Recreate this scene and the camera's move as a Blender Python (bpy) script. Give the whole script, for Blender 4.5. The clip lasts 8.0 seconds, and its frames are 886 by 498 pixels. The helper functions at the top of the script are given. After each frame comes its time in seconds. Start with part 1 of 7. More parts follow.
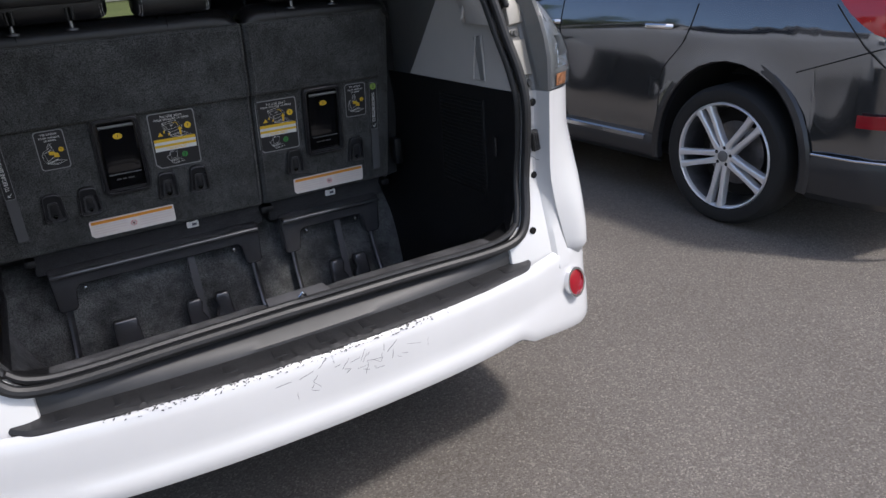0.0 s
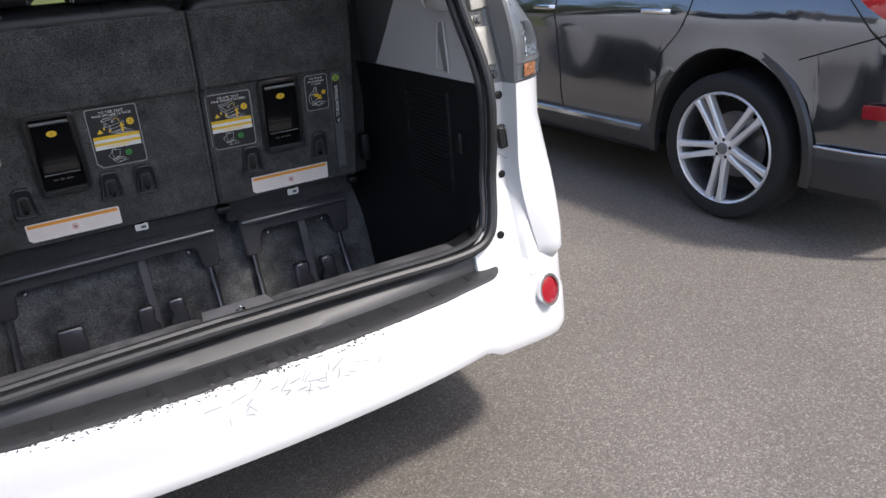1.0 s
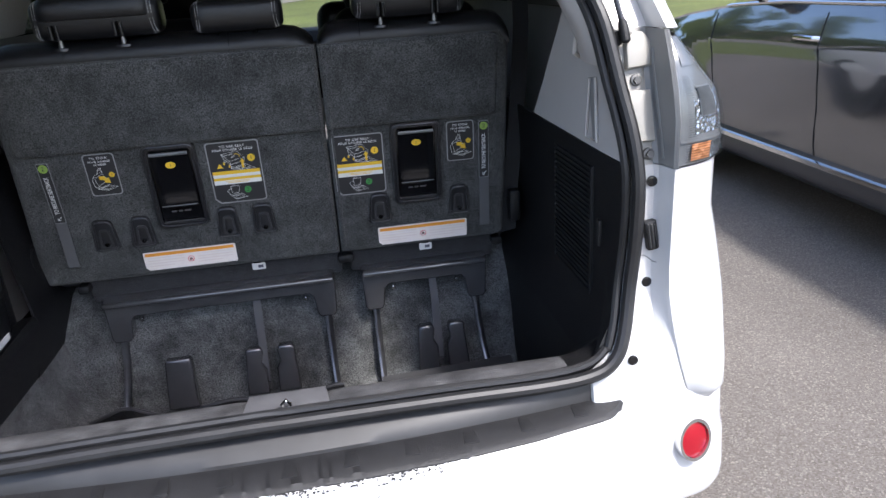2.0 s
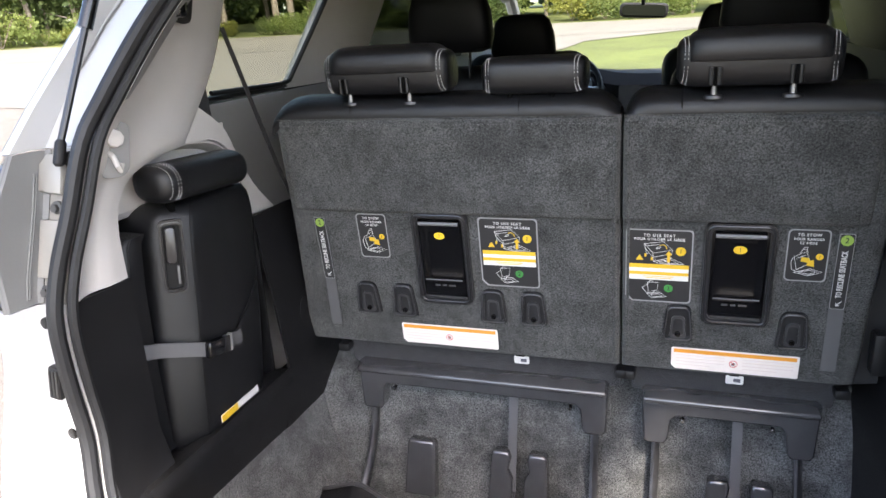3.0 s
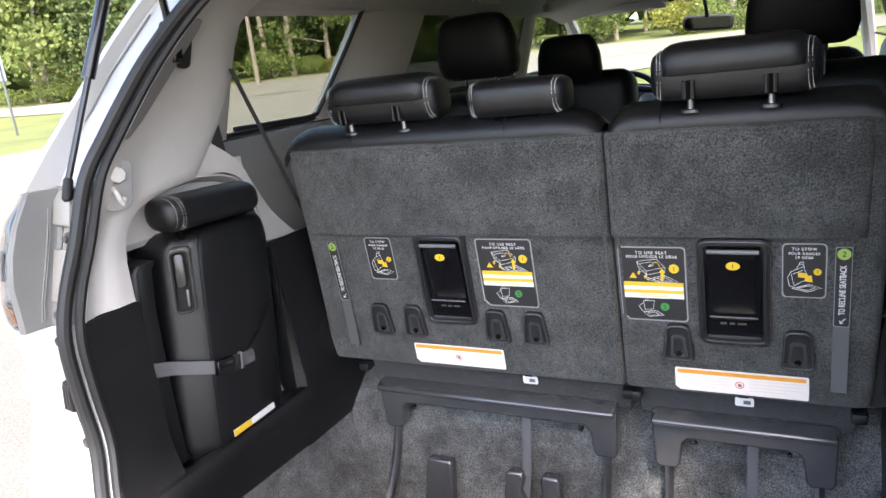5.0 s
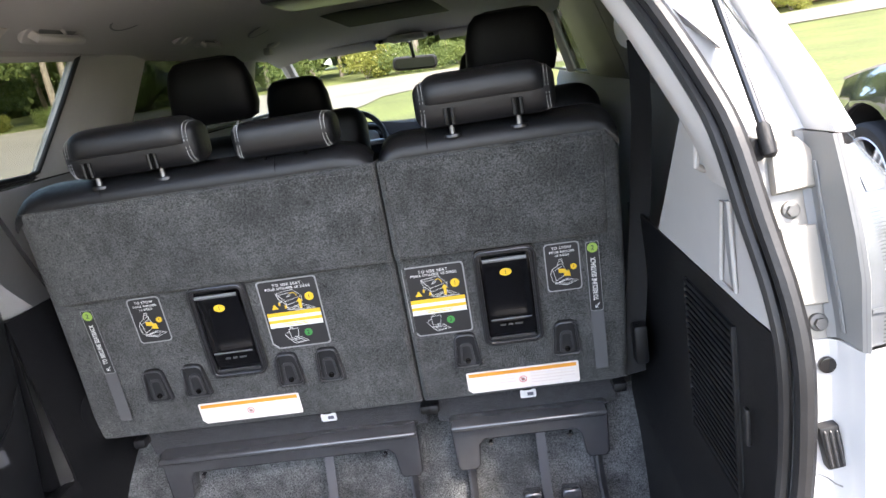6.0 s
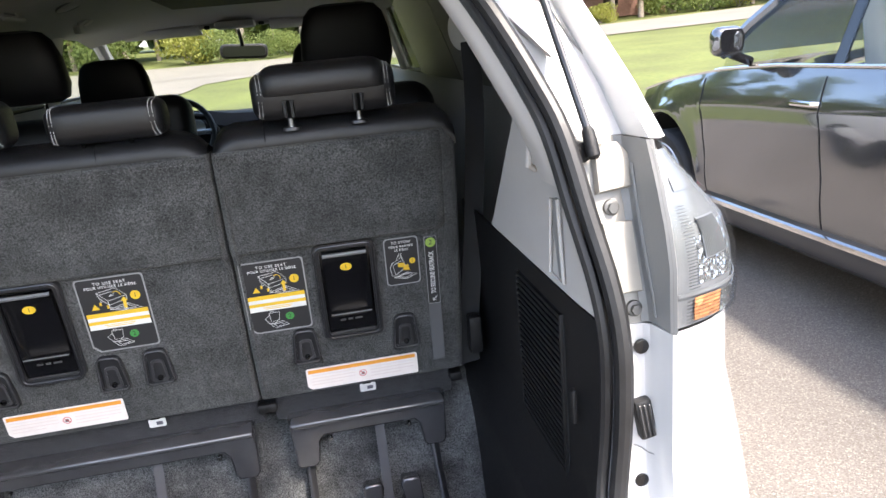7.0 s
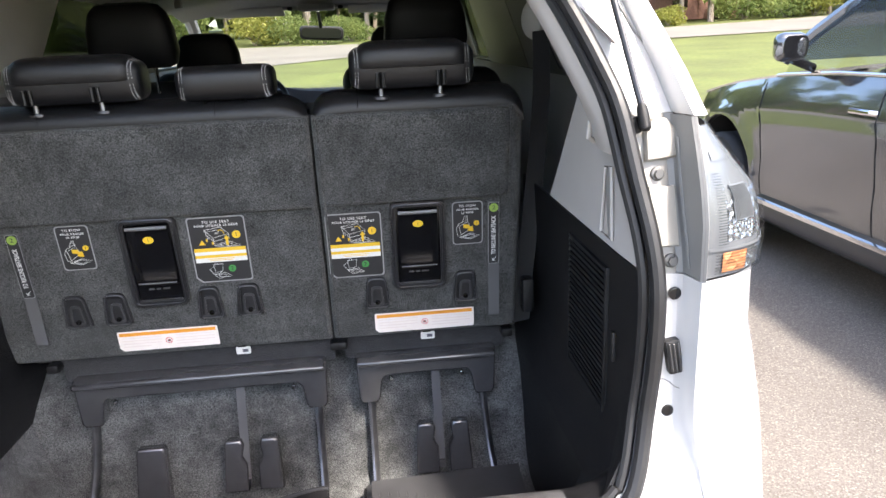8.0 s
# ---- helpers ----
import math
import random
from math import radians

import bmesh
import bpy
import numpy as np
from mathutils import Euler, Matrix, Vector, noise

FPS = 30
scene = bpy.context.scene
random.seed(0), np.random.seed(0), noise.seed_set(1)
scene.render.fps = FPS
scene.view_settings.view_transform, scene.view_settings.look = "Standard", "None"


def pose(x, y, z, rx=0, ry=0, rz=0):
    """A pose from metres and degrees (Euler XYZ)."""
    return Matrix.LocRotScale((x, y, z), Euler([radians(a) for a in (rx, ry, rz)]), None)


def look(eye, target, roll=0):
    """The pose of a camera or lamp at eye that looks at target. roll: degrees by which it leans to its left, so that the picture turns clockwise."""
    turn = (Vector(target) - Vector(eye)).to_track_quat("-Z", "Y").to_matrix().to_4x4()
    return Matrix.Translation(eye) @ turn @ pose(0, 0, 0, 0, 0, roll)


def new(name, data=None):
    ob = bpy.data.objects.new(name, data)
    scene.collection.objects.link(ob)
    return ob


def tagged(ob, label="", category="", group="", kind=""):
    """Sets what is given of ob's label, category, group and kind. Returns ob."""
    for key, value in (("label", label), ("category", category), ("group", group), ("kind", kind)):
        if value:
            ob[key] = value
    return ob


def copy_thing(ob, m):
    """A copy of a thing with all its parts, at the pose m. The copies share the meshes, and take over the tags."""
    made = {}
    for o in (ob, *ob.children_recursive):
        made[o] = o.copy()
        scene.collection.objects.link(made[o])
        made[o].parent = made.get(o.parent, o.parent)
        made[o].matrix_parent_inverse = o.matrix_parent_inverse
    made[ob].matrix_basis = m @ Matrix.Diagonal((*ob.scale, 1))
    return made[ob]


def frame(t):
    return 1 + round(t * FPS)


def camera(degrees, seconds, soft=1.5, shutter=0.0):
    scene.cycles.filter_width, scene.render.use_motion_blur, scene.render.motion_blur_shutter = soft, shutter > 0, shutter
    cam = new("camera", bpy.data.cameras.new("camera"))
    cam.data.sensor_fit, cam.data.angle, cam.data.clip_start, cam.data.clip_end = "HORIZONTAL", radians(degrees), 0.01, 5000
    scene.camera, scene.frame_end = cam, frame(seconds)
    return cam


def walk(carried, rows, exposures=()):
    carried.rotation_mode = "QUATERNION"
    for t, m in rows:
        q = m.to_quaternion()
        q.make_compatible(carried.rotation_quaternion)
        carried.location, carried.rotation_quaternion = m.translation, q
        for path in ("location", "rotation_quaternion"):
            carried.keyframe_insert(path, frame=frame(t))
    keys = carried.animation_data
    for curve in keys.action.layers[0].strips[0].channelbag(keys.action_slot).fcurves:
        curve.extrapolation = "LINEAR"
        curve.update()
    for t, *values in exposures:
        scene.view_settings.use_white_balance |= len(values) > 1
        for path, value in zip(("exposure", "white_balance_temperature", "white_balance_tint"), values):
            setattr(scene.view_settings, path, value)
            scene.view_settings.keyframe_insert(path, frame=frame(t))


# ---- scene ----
cam = camera(64.0, 8.0)
PATH = [
    (0, (-0.471, -1.397, 1.438), (0.452, 0.209, 0.684), -4.3),
    (0.5, (-0.423, -1.421, 1.432), (0.5, 0.185, 0.678), -5.1),
    (1, (-0.276, -1.328, 1.411), (0.612, 0.285, 0.63), -4.8),
    (1.2, (-0.195, -1.272, 1.417), (0.635, 0.368, 0.629), -4.4),
    (2.3, (0.209, -0.956, 1.452), (0.205, 0.924, 0.77), -3.8),
    (2.5, (0.226, -0.873, 1.452), (0.032, 1.008, 0.8), -3.8),
    (3, (0.244, -0.668, 1.489), (-0.383, 1.133, 0.888), -3.3),
    (3.5, (0.29, -0.58, 1.479), (-0.597, 1.115, 0.896), -3.0),
    (4, (0.362, -0.557, 1.465), (-0.657, 1.063, 0.882), -3.8),
    (4.2, (0.392, -0.566, 1.469), (-0.655, 1.039, 0.898), -4.5),
    (5.3, (0.477, -0.644, 1.484), (-0.273, 1.145, 0.996), -7.9),
    (5.5, (0.442, -0.66, 1.495), (-0.172, 1.182, 1.016), -8.5),
    (6, (0.355, -0.664, 1.474), (0.195, 1.266, 0.975), -9.0),
    (6.5, (0.348, -0.67, 1.478), (0.525, 1.247, 0.933), -7.6),
    (7, (0.335, -0.675, 1.479), (0.643, 1.217, 0.909), -5.5),
    (7.5, (0.292, -0.724, 1.488), (0.583, 1.17, 0.913), -3.4),
    (8, (0.269, -0.865, 1.465), (0.443, 1.042, 0.887), -2.6),
]
EXPOSURES = [(t, e, k, 13) for t, e, k in ((0.0, 0.6, 6250), (0.5, 0.7, 6250), (1.0, 1.1, 6400), (1.2, 1.2, 6400), (2.3, 1.75, 6050), (2.5, 1.95, 6050), (3.0, 2.72, 6850), (3.5, 2.80, 6950), (4.2, 2.80, 6950), (5.5, 2.90, 6600), (6.0, 2.93, 6650), (6.5, 2.74, 6800), (8.0, 2.52, 6750))]
walk(cam, [(t, look(eye, target, roll)) for t, eye, target, roll in PATH], EXPOSURES)

# ---- light ----
SUN_DIR = Vector((0.385, -0.60, 1.0)).normalized()
world = bpy.data.worlds.new("sky")
scene.world = world
world.use_nodes = True
wt = world.node_tree
sky = wt.nodes.new("ShaderNodeTexSky")
sky.sky_type = 'NISHITA'
sky.sun_disc = False
sky.sun_elevation = math.asin(SUN_DIR.z)
sky.sun_rotation = math.atan2(SUN_DIR.x, SUN_DIR.y)
sky.air_density, sky.dust_density, sky.ozone_density = 1.0, 2.5, 1.0
wt.links.new(sky.outputs[0], wt.nodes["Background"].inputs[0])
wt.nodes["Background"].inputs[1].default_value = 0.15
sun_data = bpy.data.lights.new("sun", 'SUN')
sun_data.energy, sun_data.angle, sun_data.color = 2.4, radians(5.0), (1.0, 0.95, 0.88)
sun = new("sun", sun_data)
sun.matrix_world = look(SUN_DIR * 50, (0, 0, 0))


# ---- materials ----
def mat(name, color, rough=0.5, metal=0.0, var=0.0, scale=40.0, bump=0.0, bscale=200.0, coat=0.0, color2=None, sheen=0.0, spec=0.5, rand=0.0, detail=4.0, stain=0.0, stain_scale=5.0):
    m = bpy.data.materials.new(name)
    m.use_nodes = True
    nt = m.node_tree
    b = nt.nodes["Principled BSDF"]
    b.inputs["Roughness"].default_value = rough
    b.inputs["Metallic"].default_value = metal
    b.inputs["Coat Weight"].default_value = coat
    b.inputs["Coat Roughness"].default_value = 0.03
    b.inputs["Sheen Weight"].default_value = sheen
    b.inputs["Specular IOR Level"].default_value = spec
    b.inputs["Base Color"].default_value = (*color, 1)
    tc = nt.nodes.new("ShaderNodeTexCoord")
    last = None
    if var > 0 or color2:
        n = nt.nodes.new("ShaderNodeTexNoise")
        n.inputs["Scale"].default_value, n.inputs["Detail"].default_value = scale, detail
        nt.links.new(tc.outputs["Object"], n.inputs["Vector"])
        r = nt.nodes.new("ShaderNodeMapRange")
        r.inputs[1].default_value, r.inputs[2].default_value = 0.3, 0.7
        nt.links.new(n.outputs[0], r.inputs[0])
        mx = nt.nodes.new("ShaderNodeMix")
        mx.data_type = 'RGBA'
        c2 = color2 or tuple(c * (1 - var) for c in color)
        mx.inputs[6].default_value, mx.inputs[7].default_value = (*color, 1), (*c2, 1)
        nt.links.new(r.outputs[0], mx.inputs[0])
        last = mx.outputs[2]
    if stain > 0:
        n = nt.nodes.new("ShaderNodeTexNoise")
        n.inputs["Scale"].default_value, n.inputs["Detail"].default_value = stain_scale, 5.0
        nt.links.new(tc.outputs["Object"], n.inputs["Vector"])
        r = nt.nodes.new("ShaderNodeMapRange")
        r.inputs[1].default_value, r.inputs[2].default_value = 0.35, 0.7
        r.inputs[3].default_value, r.inputs[4].default_value = 1.0 + stain * 0.5, 1.0 - stain
        nt.links.new(n.outputs[0], r.inputs[0])
        hs = nt.nodes.new("ShaderNodeHueSaturation")
        hs.inputs["Color"].default_value = (*color, 1)
        if last:
            nt.links.new(last, hs.inputs["Color"])
        nt.links.new(r.outputs[0], hs.inputs["Value"])
        last = hs.outputs[0]
    if rand > 0:
        oi = nt.nodes.new("ShaderNodeObjectInfo")
        r = nt.nodes.new("ShaderNodeMapRange")
        r.inputs[3].default_value, r.inputs[4].default_value = 1 - rand, 1 + rand
        nt.links.new(oi.outputs["Random"], r.inputs[0])
        hs = nt.nodes.new("ShaderNodeHueSaturation")
        hs.inputs["Color"].default_value = (*color, 1)
        if last:
            nt.links.new(last, hs.inputs["Color"])
        nt.links.new(r.outputs[0], hs.inputs["Value"])
        last = hs.outputs[0]
    if last:
        nt.links.new(last, b.inputs["Base Color"])
    if bump > 0:
        n = nt.nodes.new("ShaderNodeTexNoise")
        n.inputs["Scale"].default_value, n.inputs["Detail"].default_value = bscale, 3.0
        nt.links.new(tc.outputs["Object"], n.inputs["Vector"])
        bp = nt.nodes.new("ShaderNodeBump")
        bp.inputs["Strength"].default_value, bp.inputs["Distance"].default_value = bump, 0.004
        nt.links.new(n.outputs[0], bp.inputs["Height"])
        nt.links.new(bp.outputs[0], b.inputs["Normal"])
    return m


def glass(name, color, alpha=0.25, rough=0.02):
    m = bpy.data.materials.new(name)
    m.use_nodes = True
    nt = m.node_tree
    b = nt.nodes["Principled BSDF"]
    tr, mx = nt.nodes.new("ShaderNodeBsdfTransparent"), nt.nodes.new("ShaderNodeMixShader")
    b.inputs["Base Color"].default_value = (0.02, 0.02, 0.02, 1)
    b.inputs["Roughness"].default_value = rough
    tr.inputs[0].default_value = (*color, 1)
    mx.inputs[0].default_value = alpha
    nt.links.new(tr.outputs[0], mx.inputs[1])
    nt.links.new(b.outputs[0], mx.inputs[2])
    nt.links.new(mx.outputs[0], nt.nodes["Material Output"].inputs[0])
    return m


WHITE = mat("white_paint", (0.55, 0.55, 0.55), 0.25, coat=0.6, stain=0.05, stain_scale=3.0)
# Body white darkened to carry the shade under the raised liftgate.
WHITE_SHADED = mat("white_paint_shaded", (0.31, 0.295, 0.265), 0.4, coat=0.2, stain=0.12, stain_scale=9.0)
GREY_PRIMER = mat("grey_lamp_bracket", (0.20, 0.20, 0.197), 0.5, stain=0.1, bump=0.05)
GREY_TRIM = mat("light_grey_trim", (0.56, 0.535, 0.51), 0.6, var=0.06, scale=900, bump=0.12, bscale=1500, stain=0.06)
# Mid grey trim; recesses and cabin walls also carry their shade in it.
GREY_RECESS = mat("mid_grey_plastic_and_shade", (0.25, 0.245, 0.24), 0.6, var=0.05, scale=900, bump=0.1, bscale=1500)
# Grey trim darkened to carry the shade on the right cabin side.
SHADED_LINING = mat("shaded_grey_lining", (0.085, 0.082, 0.080), 0.6, var=0.05, scale=900, bump=0.1, bscale=1500)
HEADLINER = mat("headliner_cloth", (0.46, 0.44, 0.415), 0.9, var=0.12, scale=1200, bump=0.15, bscale=1800, sheen=0.2)
BLACK_TRIM = mat("black_trim_plastic", (0.010, 0.010, 0.011), 0.40, spec=0.32, bump=0.25, bscale=1400, stain=0.25, stain_scale=14)
BLACK_GLOSS = mat("black_gloss_plastic", (0.006, 0.006, 0.007), 0.16, coat=0.3)
DARK_PLASTIC = mat("dark_grey_plastic", (0.045, 0.045, 0.047), 0.33, spec=0.7, bump=0.1, bscale=900, stain=0.15, stain_scale=20)
BRACKET = mat("satin_bracket_plastic", (0.060, 0.060, 0.063), 0.22, spec=1.0, coat=0.8, bump=0.04, bscale=1100, stain=0.12, stain_scale=18)
MID_PLASTIC = mat("bracket_grey_plastic", (0.150, 0.151, 0.153), 0.30, bump=0.08, bscale=900, stain=0.12, stain_scale=18)


def pile(name, light, dark, stain):
    """Short needled carpet: fibre grain, brushed marks, soft blotches and pile relief."""
    m = mat(name, light, 0.95, sheen=0.15, spec=0.15)
    nt = m.node_tree
    b = nt.nodes["Principled BSDF"]
    tc = nt.nodes["Texture Coordinate"]

    def grain(size, detail, lo, hi, out_lo, out_hi, stretch=None, rough=0.5):
        n, r = nt.nodes.new("ShaderNodeTexNoise"), nt.nodes.new("ShaderNodeMapRange")
        n.inputs["Scale"].default_value, n.inputs["Detail"].default_value, n.inputs["Roughness"].default_value = size, detail, rough
        src = tc.outputs["Object"]
        if stretch:
            mp = nt.nodes.new("ShaderNodeMapping")
            mp.inputs["Scale"].default_value = stretch
            nt.links.new(src, mp.inputs["Vector"])
            src = mp.outputs[0]
        nt.links.new(src, n.inputs["Vector"])
        for k, v in enumerate((lo, hi, out_lo, out_hi)):
            r.inputs[k + 1].default_value = v
        nt.links.new(n.outputs[0], r.inputs[0])
        return n, r.outputs[0]

    fib, f1 = grain(320, 4.5, 0.35, 0.67, 0.0, 1.0, rough=0.65)
    brush, f2 = grain(46, 4.0, 0.36, 0.66, 1.13, 0.84, (1.0, 1.0, 0.6), 0.6)
    blot, f3 = grain(8, 6.0, 0.40, 0.64, 1.0 + stain * 0.5, 1.0 - stain, (1.2, 1.2, 1.6), 0.6)
    mx = nt.nodes.new("ShaderNodeMix")
    mx.data_type = 'RGBA'
    mx.inputs[6].default_value, mx.inputs[7].default_value = (*dark, 1), (*light, 1)
    nt.links.new(f1, mx.inputs[0])
    mul = nt.nodes.new("ShaderNodeMath")
    mul.operation = 'MULTIPLY'
    nt.links.new(f2, mul.inputs[0])
    nt.links.new(f3, mul.inputs[1])
    hs = nt.nodes.new("ShaderNodeHueSaturation")
    nt.links.new(mx.outputs[2], hs.inputs["Color"])
    nt.links.new(mul.outputs[0], hs.inputs["Value"])
    nt.links.new(hs.outputs[0], b.inputs["Base Color"])
    bp = nt.nodes.new("ShaderNodeBump")
    bp.inputs["Strength"].default_value, bp.inputs["Distance"].default_value = 1.0, 0.005
    nt.links.new(fib.outputs[0], bp.inputs["Height"])
    nt.links.new(bp.outputs[0], b.inputs["Normal"])
    return m


CARPET = pile("charcoal_carpet", (0.130, 0.133, 0.130), (0.019, 0.0195, 0.0195), 0.30)
FLOOR_CARPET = pile("floor_carpet", (0.235, 0.240, 0.233), (0.034, 0.035, 0.035), 0.45)
BASE_CLOTH = pile("seat_base_cloth", (0.045, 0.045, 0.049), (0.018, 0.018, 0.020), 0.15)
# Near-black that paints the shade inside headrest slots; some posts share it.
SLOT = mat("slot_shade_black", (0.003, 0.003, 0.003), 0.9, spec=0.05)
LEATHER = mat("black_leather", (0.008, 0.0083, 0.0095), 0.30, spec=0.5, bump=0.28, bscale=650, stain=0.2, stain_scale=16)
LEATHER_SIDE = mat("black_vinyl_side", (0.006, 0.006, 0.007), 0.45, spec=0.22, bump=0.2, bscale=700)
STITCH = mat("white_stitching", (0.46, 0.46, 0.45), 0.8)
METAL = mat("seat_leg_steel", (0.22, 0.22, 0.23), 0.35, metal=0.9, stain=0.2, stain_scale=25)
CHROME = mat("chrome", (0.72, 0.72, 0.73), 0.12, metal=1.0)
RUBBER = mat("rubber_seal", (0.013, 0.013, 0.014), 0.5, stain=0.35, stain_scale=20, bump=0.1)
SILL = mat("dusty_sill_plastic", (0.095, 0.095, 0.098), 0.5, color2=(0.035, 0.035, 0.037), scale=16, bump=0.3, bscale=300, stain=0.35, stain_scale=30)
GUARD = mat("bumper_guard", (0.013, 0.013, 0.014), 0.5, bump=0.35, bscale=500, stain=0.3, stain_scale=22)
LATCH_GREY = mat("smooth_grey_plate", (0.095, 0.095, 0.10), 0.4, stain=0.2, stain_scale=20)
GUARD_LIP = mat("painted_sill_grey", (0.024, 0.024, 0.025), 0.5, stain=0.25, stain_scale=14)
WEBBING = mat("belt_webbing", (0.020, 0.020, 0.021), 0.75, bump=0.4, bscale=900)
STRAP = mat("grey_strap", (0.10, 0.10, 0.104), 0.7, bump=0.4, bscale=800)
BEZEL = mat("satin_black_bezel", (0.022, 0.022, 0.024), 0.28, coat=0.2)
DASH = mat("matt_black_dash", (0.012, 0.012, 0.013), 0.75, spec=0.2, bump=0.2, bscale=900)
LABEL_BLACK = mat("label_black", (0.022, 0.022, 0.023), 0.5)
LABEL_WHITE = mat("label_white", (0.74, 0.73, 0.71), 0.5, var=0.05, scale=60)
LABEL_PINK = mat("label_warning_white", (0.84, 0.76, 0.71), 0.5, var=0.06, scale=60)
LABEL_INK = mat("label_ink", (0.74, 0.64, 0.60), 0.6)
LABEL_RIM = mat("label_rim_grey", (0.30, 0.30, 0.30), 0.4, var=0.1, scale=80)
LABEL_YELLOW = mat("label_yellow", (0.75, 0.48, 0.03), 0.5)
LABEL_ORANGE = mat("label_orange", (0.80, 0.33, 0.04), 0.5)
LIME = mat("label_lime", (0.28, 0.42, 0.08), 0.5)
LABEL_GREEN = mat("label_green", (0.05, 0.26, 0.06), 0.5)
PINK_TAG = mat("tag_red", (0.6, 0.12, 0.12), 0.5)
RED_LENS = mat("red_reflector", (0.26, 0.004, 0.012), 0.2, coat=0.4)
RED_LAMP = mat("red_lamp", (0.45, 0.006, 0.008), 0.1, coat=1.0)
AMBER = mat("amber_lens", (0.82, 0.30, 0.12), 0.18, coat=0.8)
LAMP_SILVER = mat("lamp_reflector", (0.78, 0.79, 0.80), 0.25, metal=0.45)
LAMP_PALE = mat("lamp_housing_pale", (0.21, 0.22, 0.23), 0.25, metal=0.35, stain=0.10, stain_scale=25)
BOLT = mat("dull_bolt_steel", (0.12, 0.12, 0.118), 0.5, metal=0.5)
STRUT_STEEL = mat("strut_rod_steel", (0.07, 0.07, 0.073), 0.35, metal=0.9)


def facets(name, color, cells, metal):
    """Bright plastic pressed into small tilted facets."""
    m = mat(name, color, 0.10, metal=metal)
    nt = m.node_tree
    vor = nt.nodes.new("ShaderNodeTexVoronoi")
    vor.inputs["Scale"].default_value = cells
    nt.links.new(nt.nodes["Texture Coordinate"].outputs["Object"], vor.inputs["Vector"])
    bp = nt.nodes.new("ShaderNodeBump")
    bp.inputs["Strength"].default_value, bp.inputs["Distance"].default_value = 0.55, 0.010
    nt.links.new(vor.outputs["Distance"], bp.inputs["Height"])
    nt.links.new(bp.outputs[0], nt.nodes["Principled BSDF"].inputs["Normal"])
    return m


FACETS = facets("faceted_reflector", (0.50, 0.53, 0.55), 105, 0.85)
AMBER_FACETS = facets("amber_faceted_lens", (0.80, 0.33, 0.14), 70, 0.35)
GLASS_CAR = glass("car_side_glass", (0.80, 0.84, 0.81), 0.20)
GLASS_CAR.node_tree.nodes["Principled BSDF"].inputs["IOR"].default_value = 1.9
FLUTE = mat("fluted_grey_lens", (0.26, 0.28, 0.30), 0.22, metal=0.3)
LENS = glass("clear_lens", (0.93, 0.94, 0.95), 0.14, 0.03)
LENS_RIB = glass("lens_rib", (0.93, 0.94, 0.95), 0.16, 0.1)
GLASS_CLEAR = glass("clear_glass", (0.86, 0.90, 0.87), 0.05)
GLASS_TINT = glass("tinted_glass", (0.64, 0.66, 0.61), 0.08)
GLASS_PRIVACY = glass("privacy_glass", (0.17, 0.19, 0.18), 0.14)
GLASS_DARK = glass("dark_glass", (0.30, 0.32, 0.31), 0.45)
GLASS_DARK.node_tree.nodes["Principled BSDF"].inputs["IOR"].default_value = 2.1
GREY_PAINT = mat("grey_car_paint", (0.165, 0.172, 0.182), 0.09, metal=0.85, coat=1.0, stain=0.06, stain_scale=4)
GREY_CLAD = mat("grey_lower_cladding", (0.026, 0.027, 0.030), 0.35, metal=0.2, coat=0.3)
TYRE = mat("tyre_rubber", (0.011, 0.011, 0.011), 0.8, bump=0.3, bscale=120)
ALLOY = mat("alloy_wheel", (0.74, 0.74, 0.75), 0.3, metal=0.45, coat=0.3)
DARK = mat("dark_underbody", (0.008, 0.008, 0.008), 0.9)
PLATE_BLUE = mat("plate_blue", (0.10, 0.35, 0.75), 0.4)
PLATE_GREY = mat("plate_grey", (0.10, 0.10, 0.12), 0.4)
PLATE_WHITE = mat("plate_white", (0.80, 0.80, 0.80), 0.35)
BARK = mat("pine_bark", (0.30, 0.25, 0.20), 0.9, color2=(0.16, 0.125, 0.10), scale=9, bump=0.8, bscale=14)
def leaf(name, color, color2, scale):
    """Leaves that let some of the sun through."""
    m = mat(name, color, 0.6, color2=color2, scale=scale, rand=0.2, spec=0.3)
    nt = m.node_tree
    b, tl, mx = nt.nodes["Principled BSDF"], nt.nodes.new("ShaderNodeBsdfTranslucent"), nt.nodes.new("ShaderNodeMixShader")
    nt.links.new(b.inputs["Base Color"].links[0].from_socket, tl.inputs[0])
    mx.inputs[0].default_value = 0.45
    nt.links.new(b.outputs[0], mx.inputs[1])
    nt.links.new(tl.outputs[0], mx.inputs[2])
    nt.links.new(mx.outputs[0], nt.nodes["Material Output"].inputs[0])
    return m


LEAF = leaf("leaves_green", (0.205, 0.240, 0.070), (0.105, 0.150, 0.042), 0.9)
LEAF_DARK = leaf("leaves_dark", (0.150, 0.190, 0.070), (0.070, 0.110, 0.038), 1.0)
LEAF_BRIGHT = leaf("leaves_bright", (0.280, 0.270, 0.060), (0.170, 0.190, 0.040), 1.0)
ROAD = mat("road_asphalt", (0.145, 0.132, 0.112), 0.9, stain=0.12, stain_scale=0.4)
BRICK = mat("reddish_brick", (0.17, 0.085, 0.06), 0.85, var=0.3, scale=6)
SHINGLE = mat("brown_roof", (0.16, 0.11, 0.09), 0.9, var=0.3, scale=4)
TAN = mat("tan_seat", (0.62, 0.58, 0.52), 0.6)


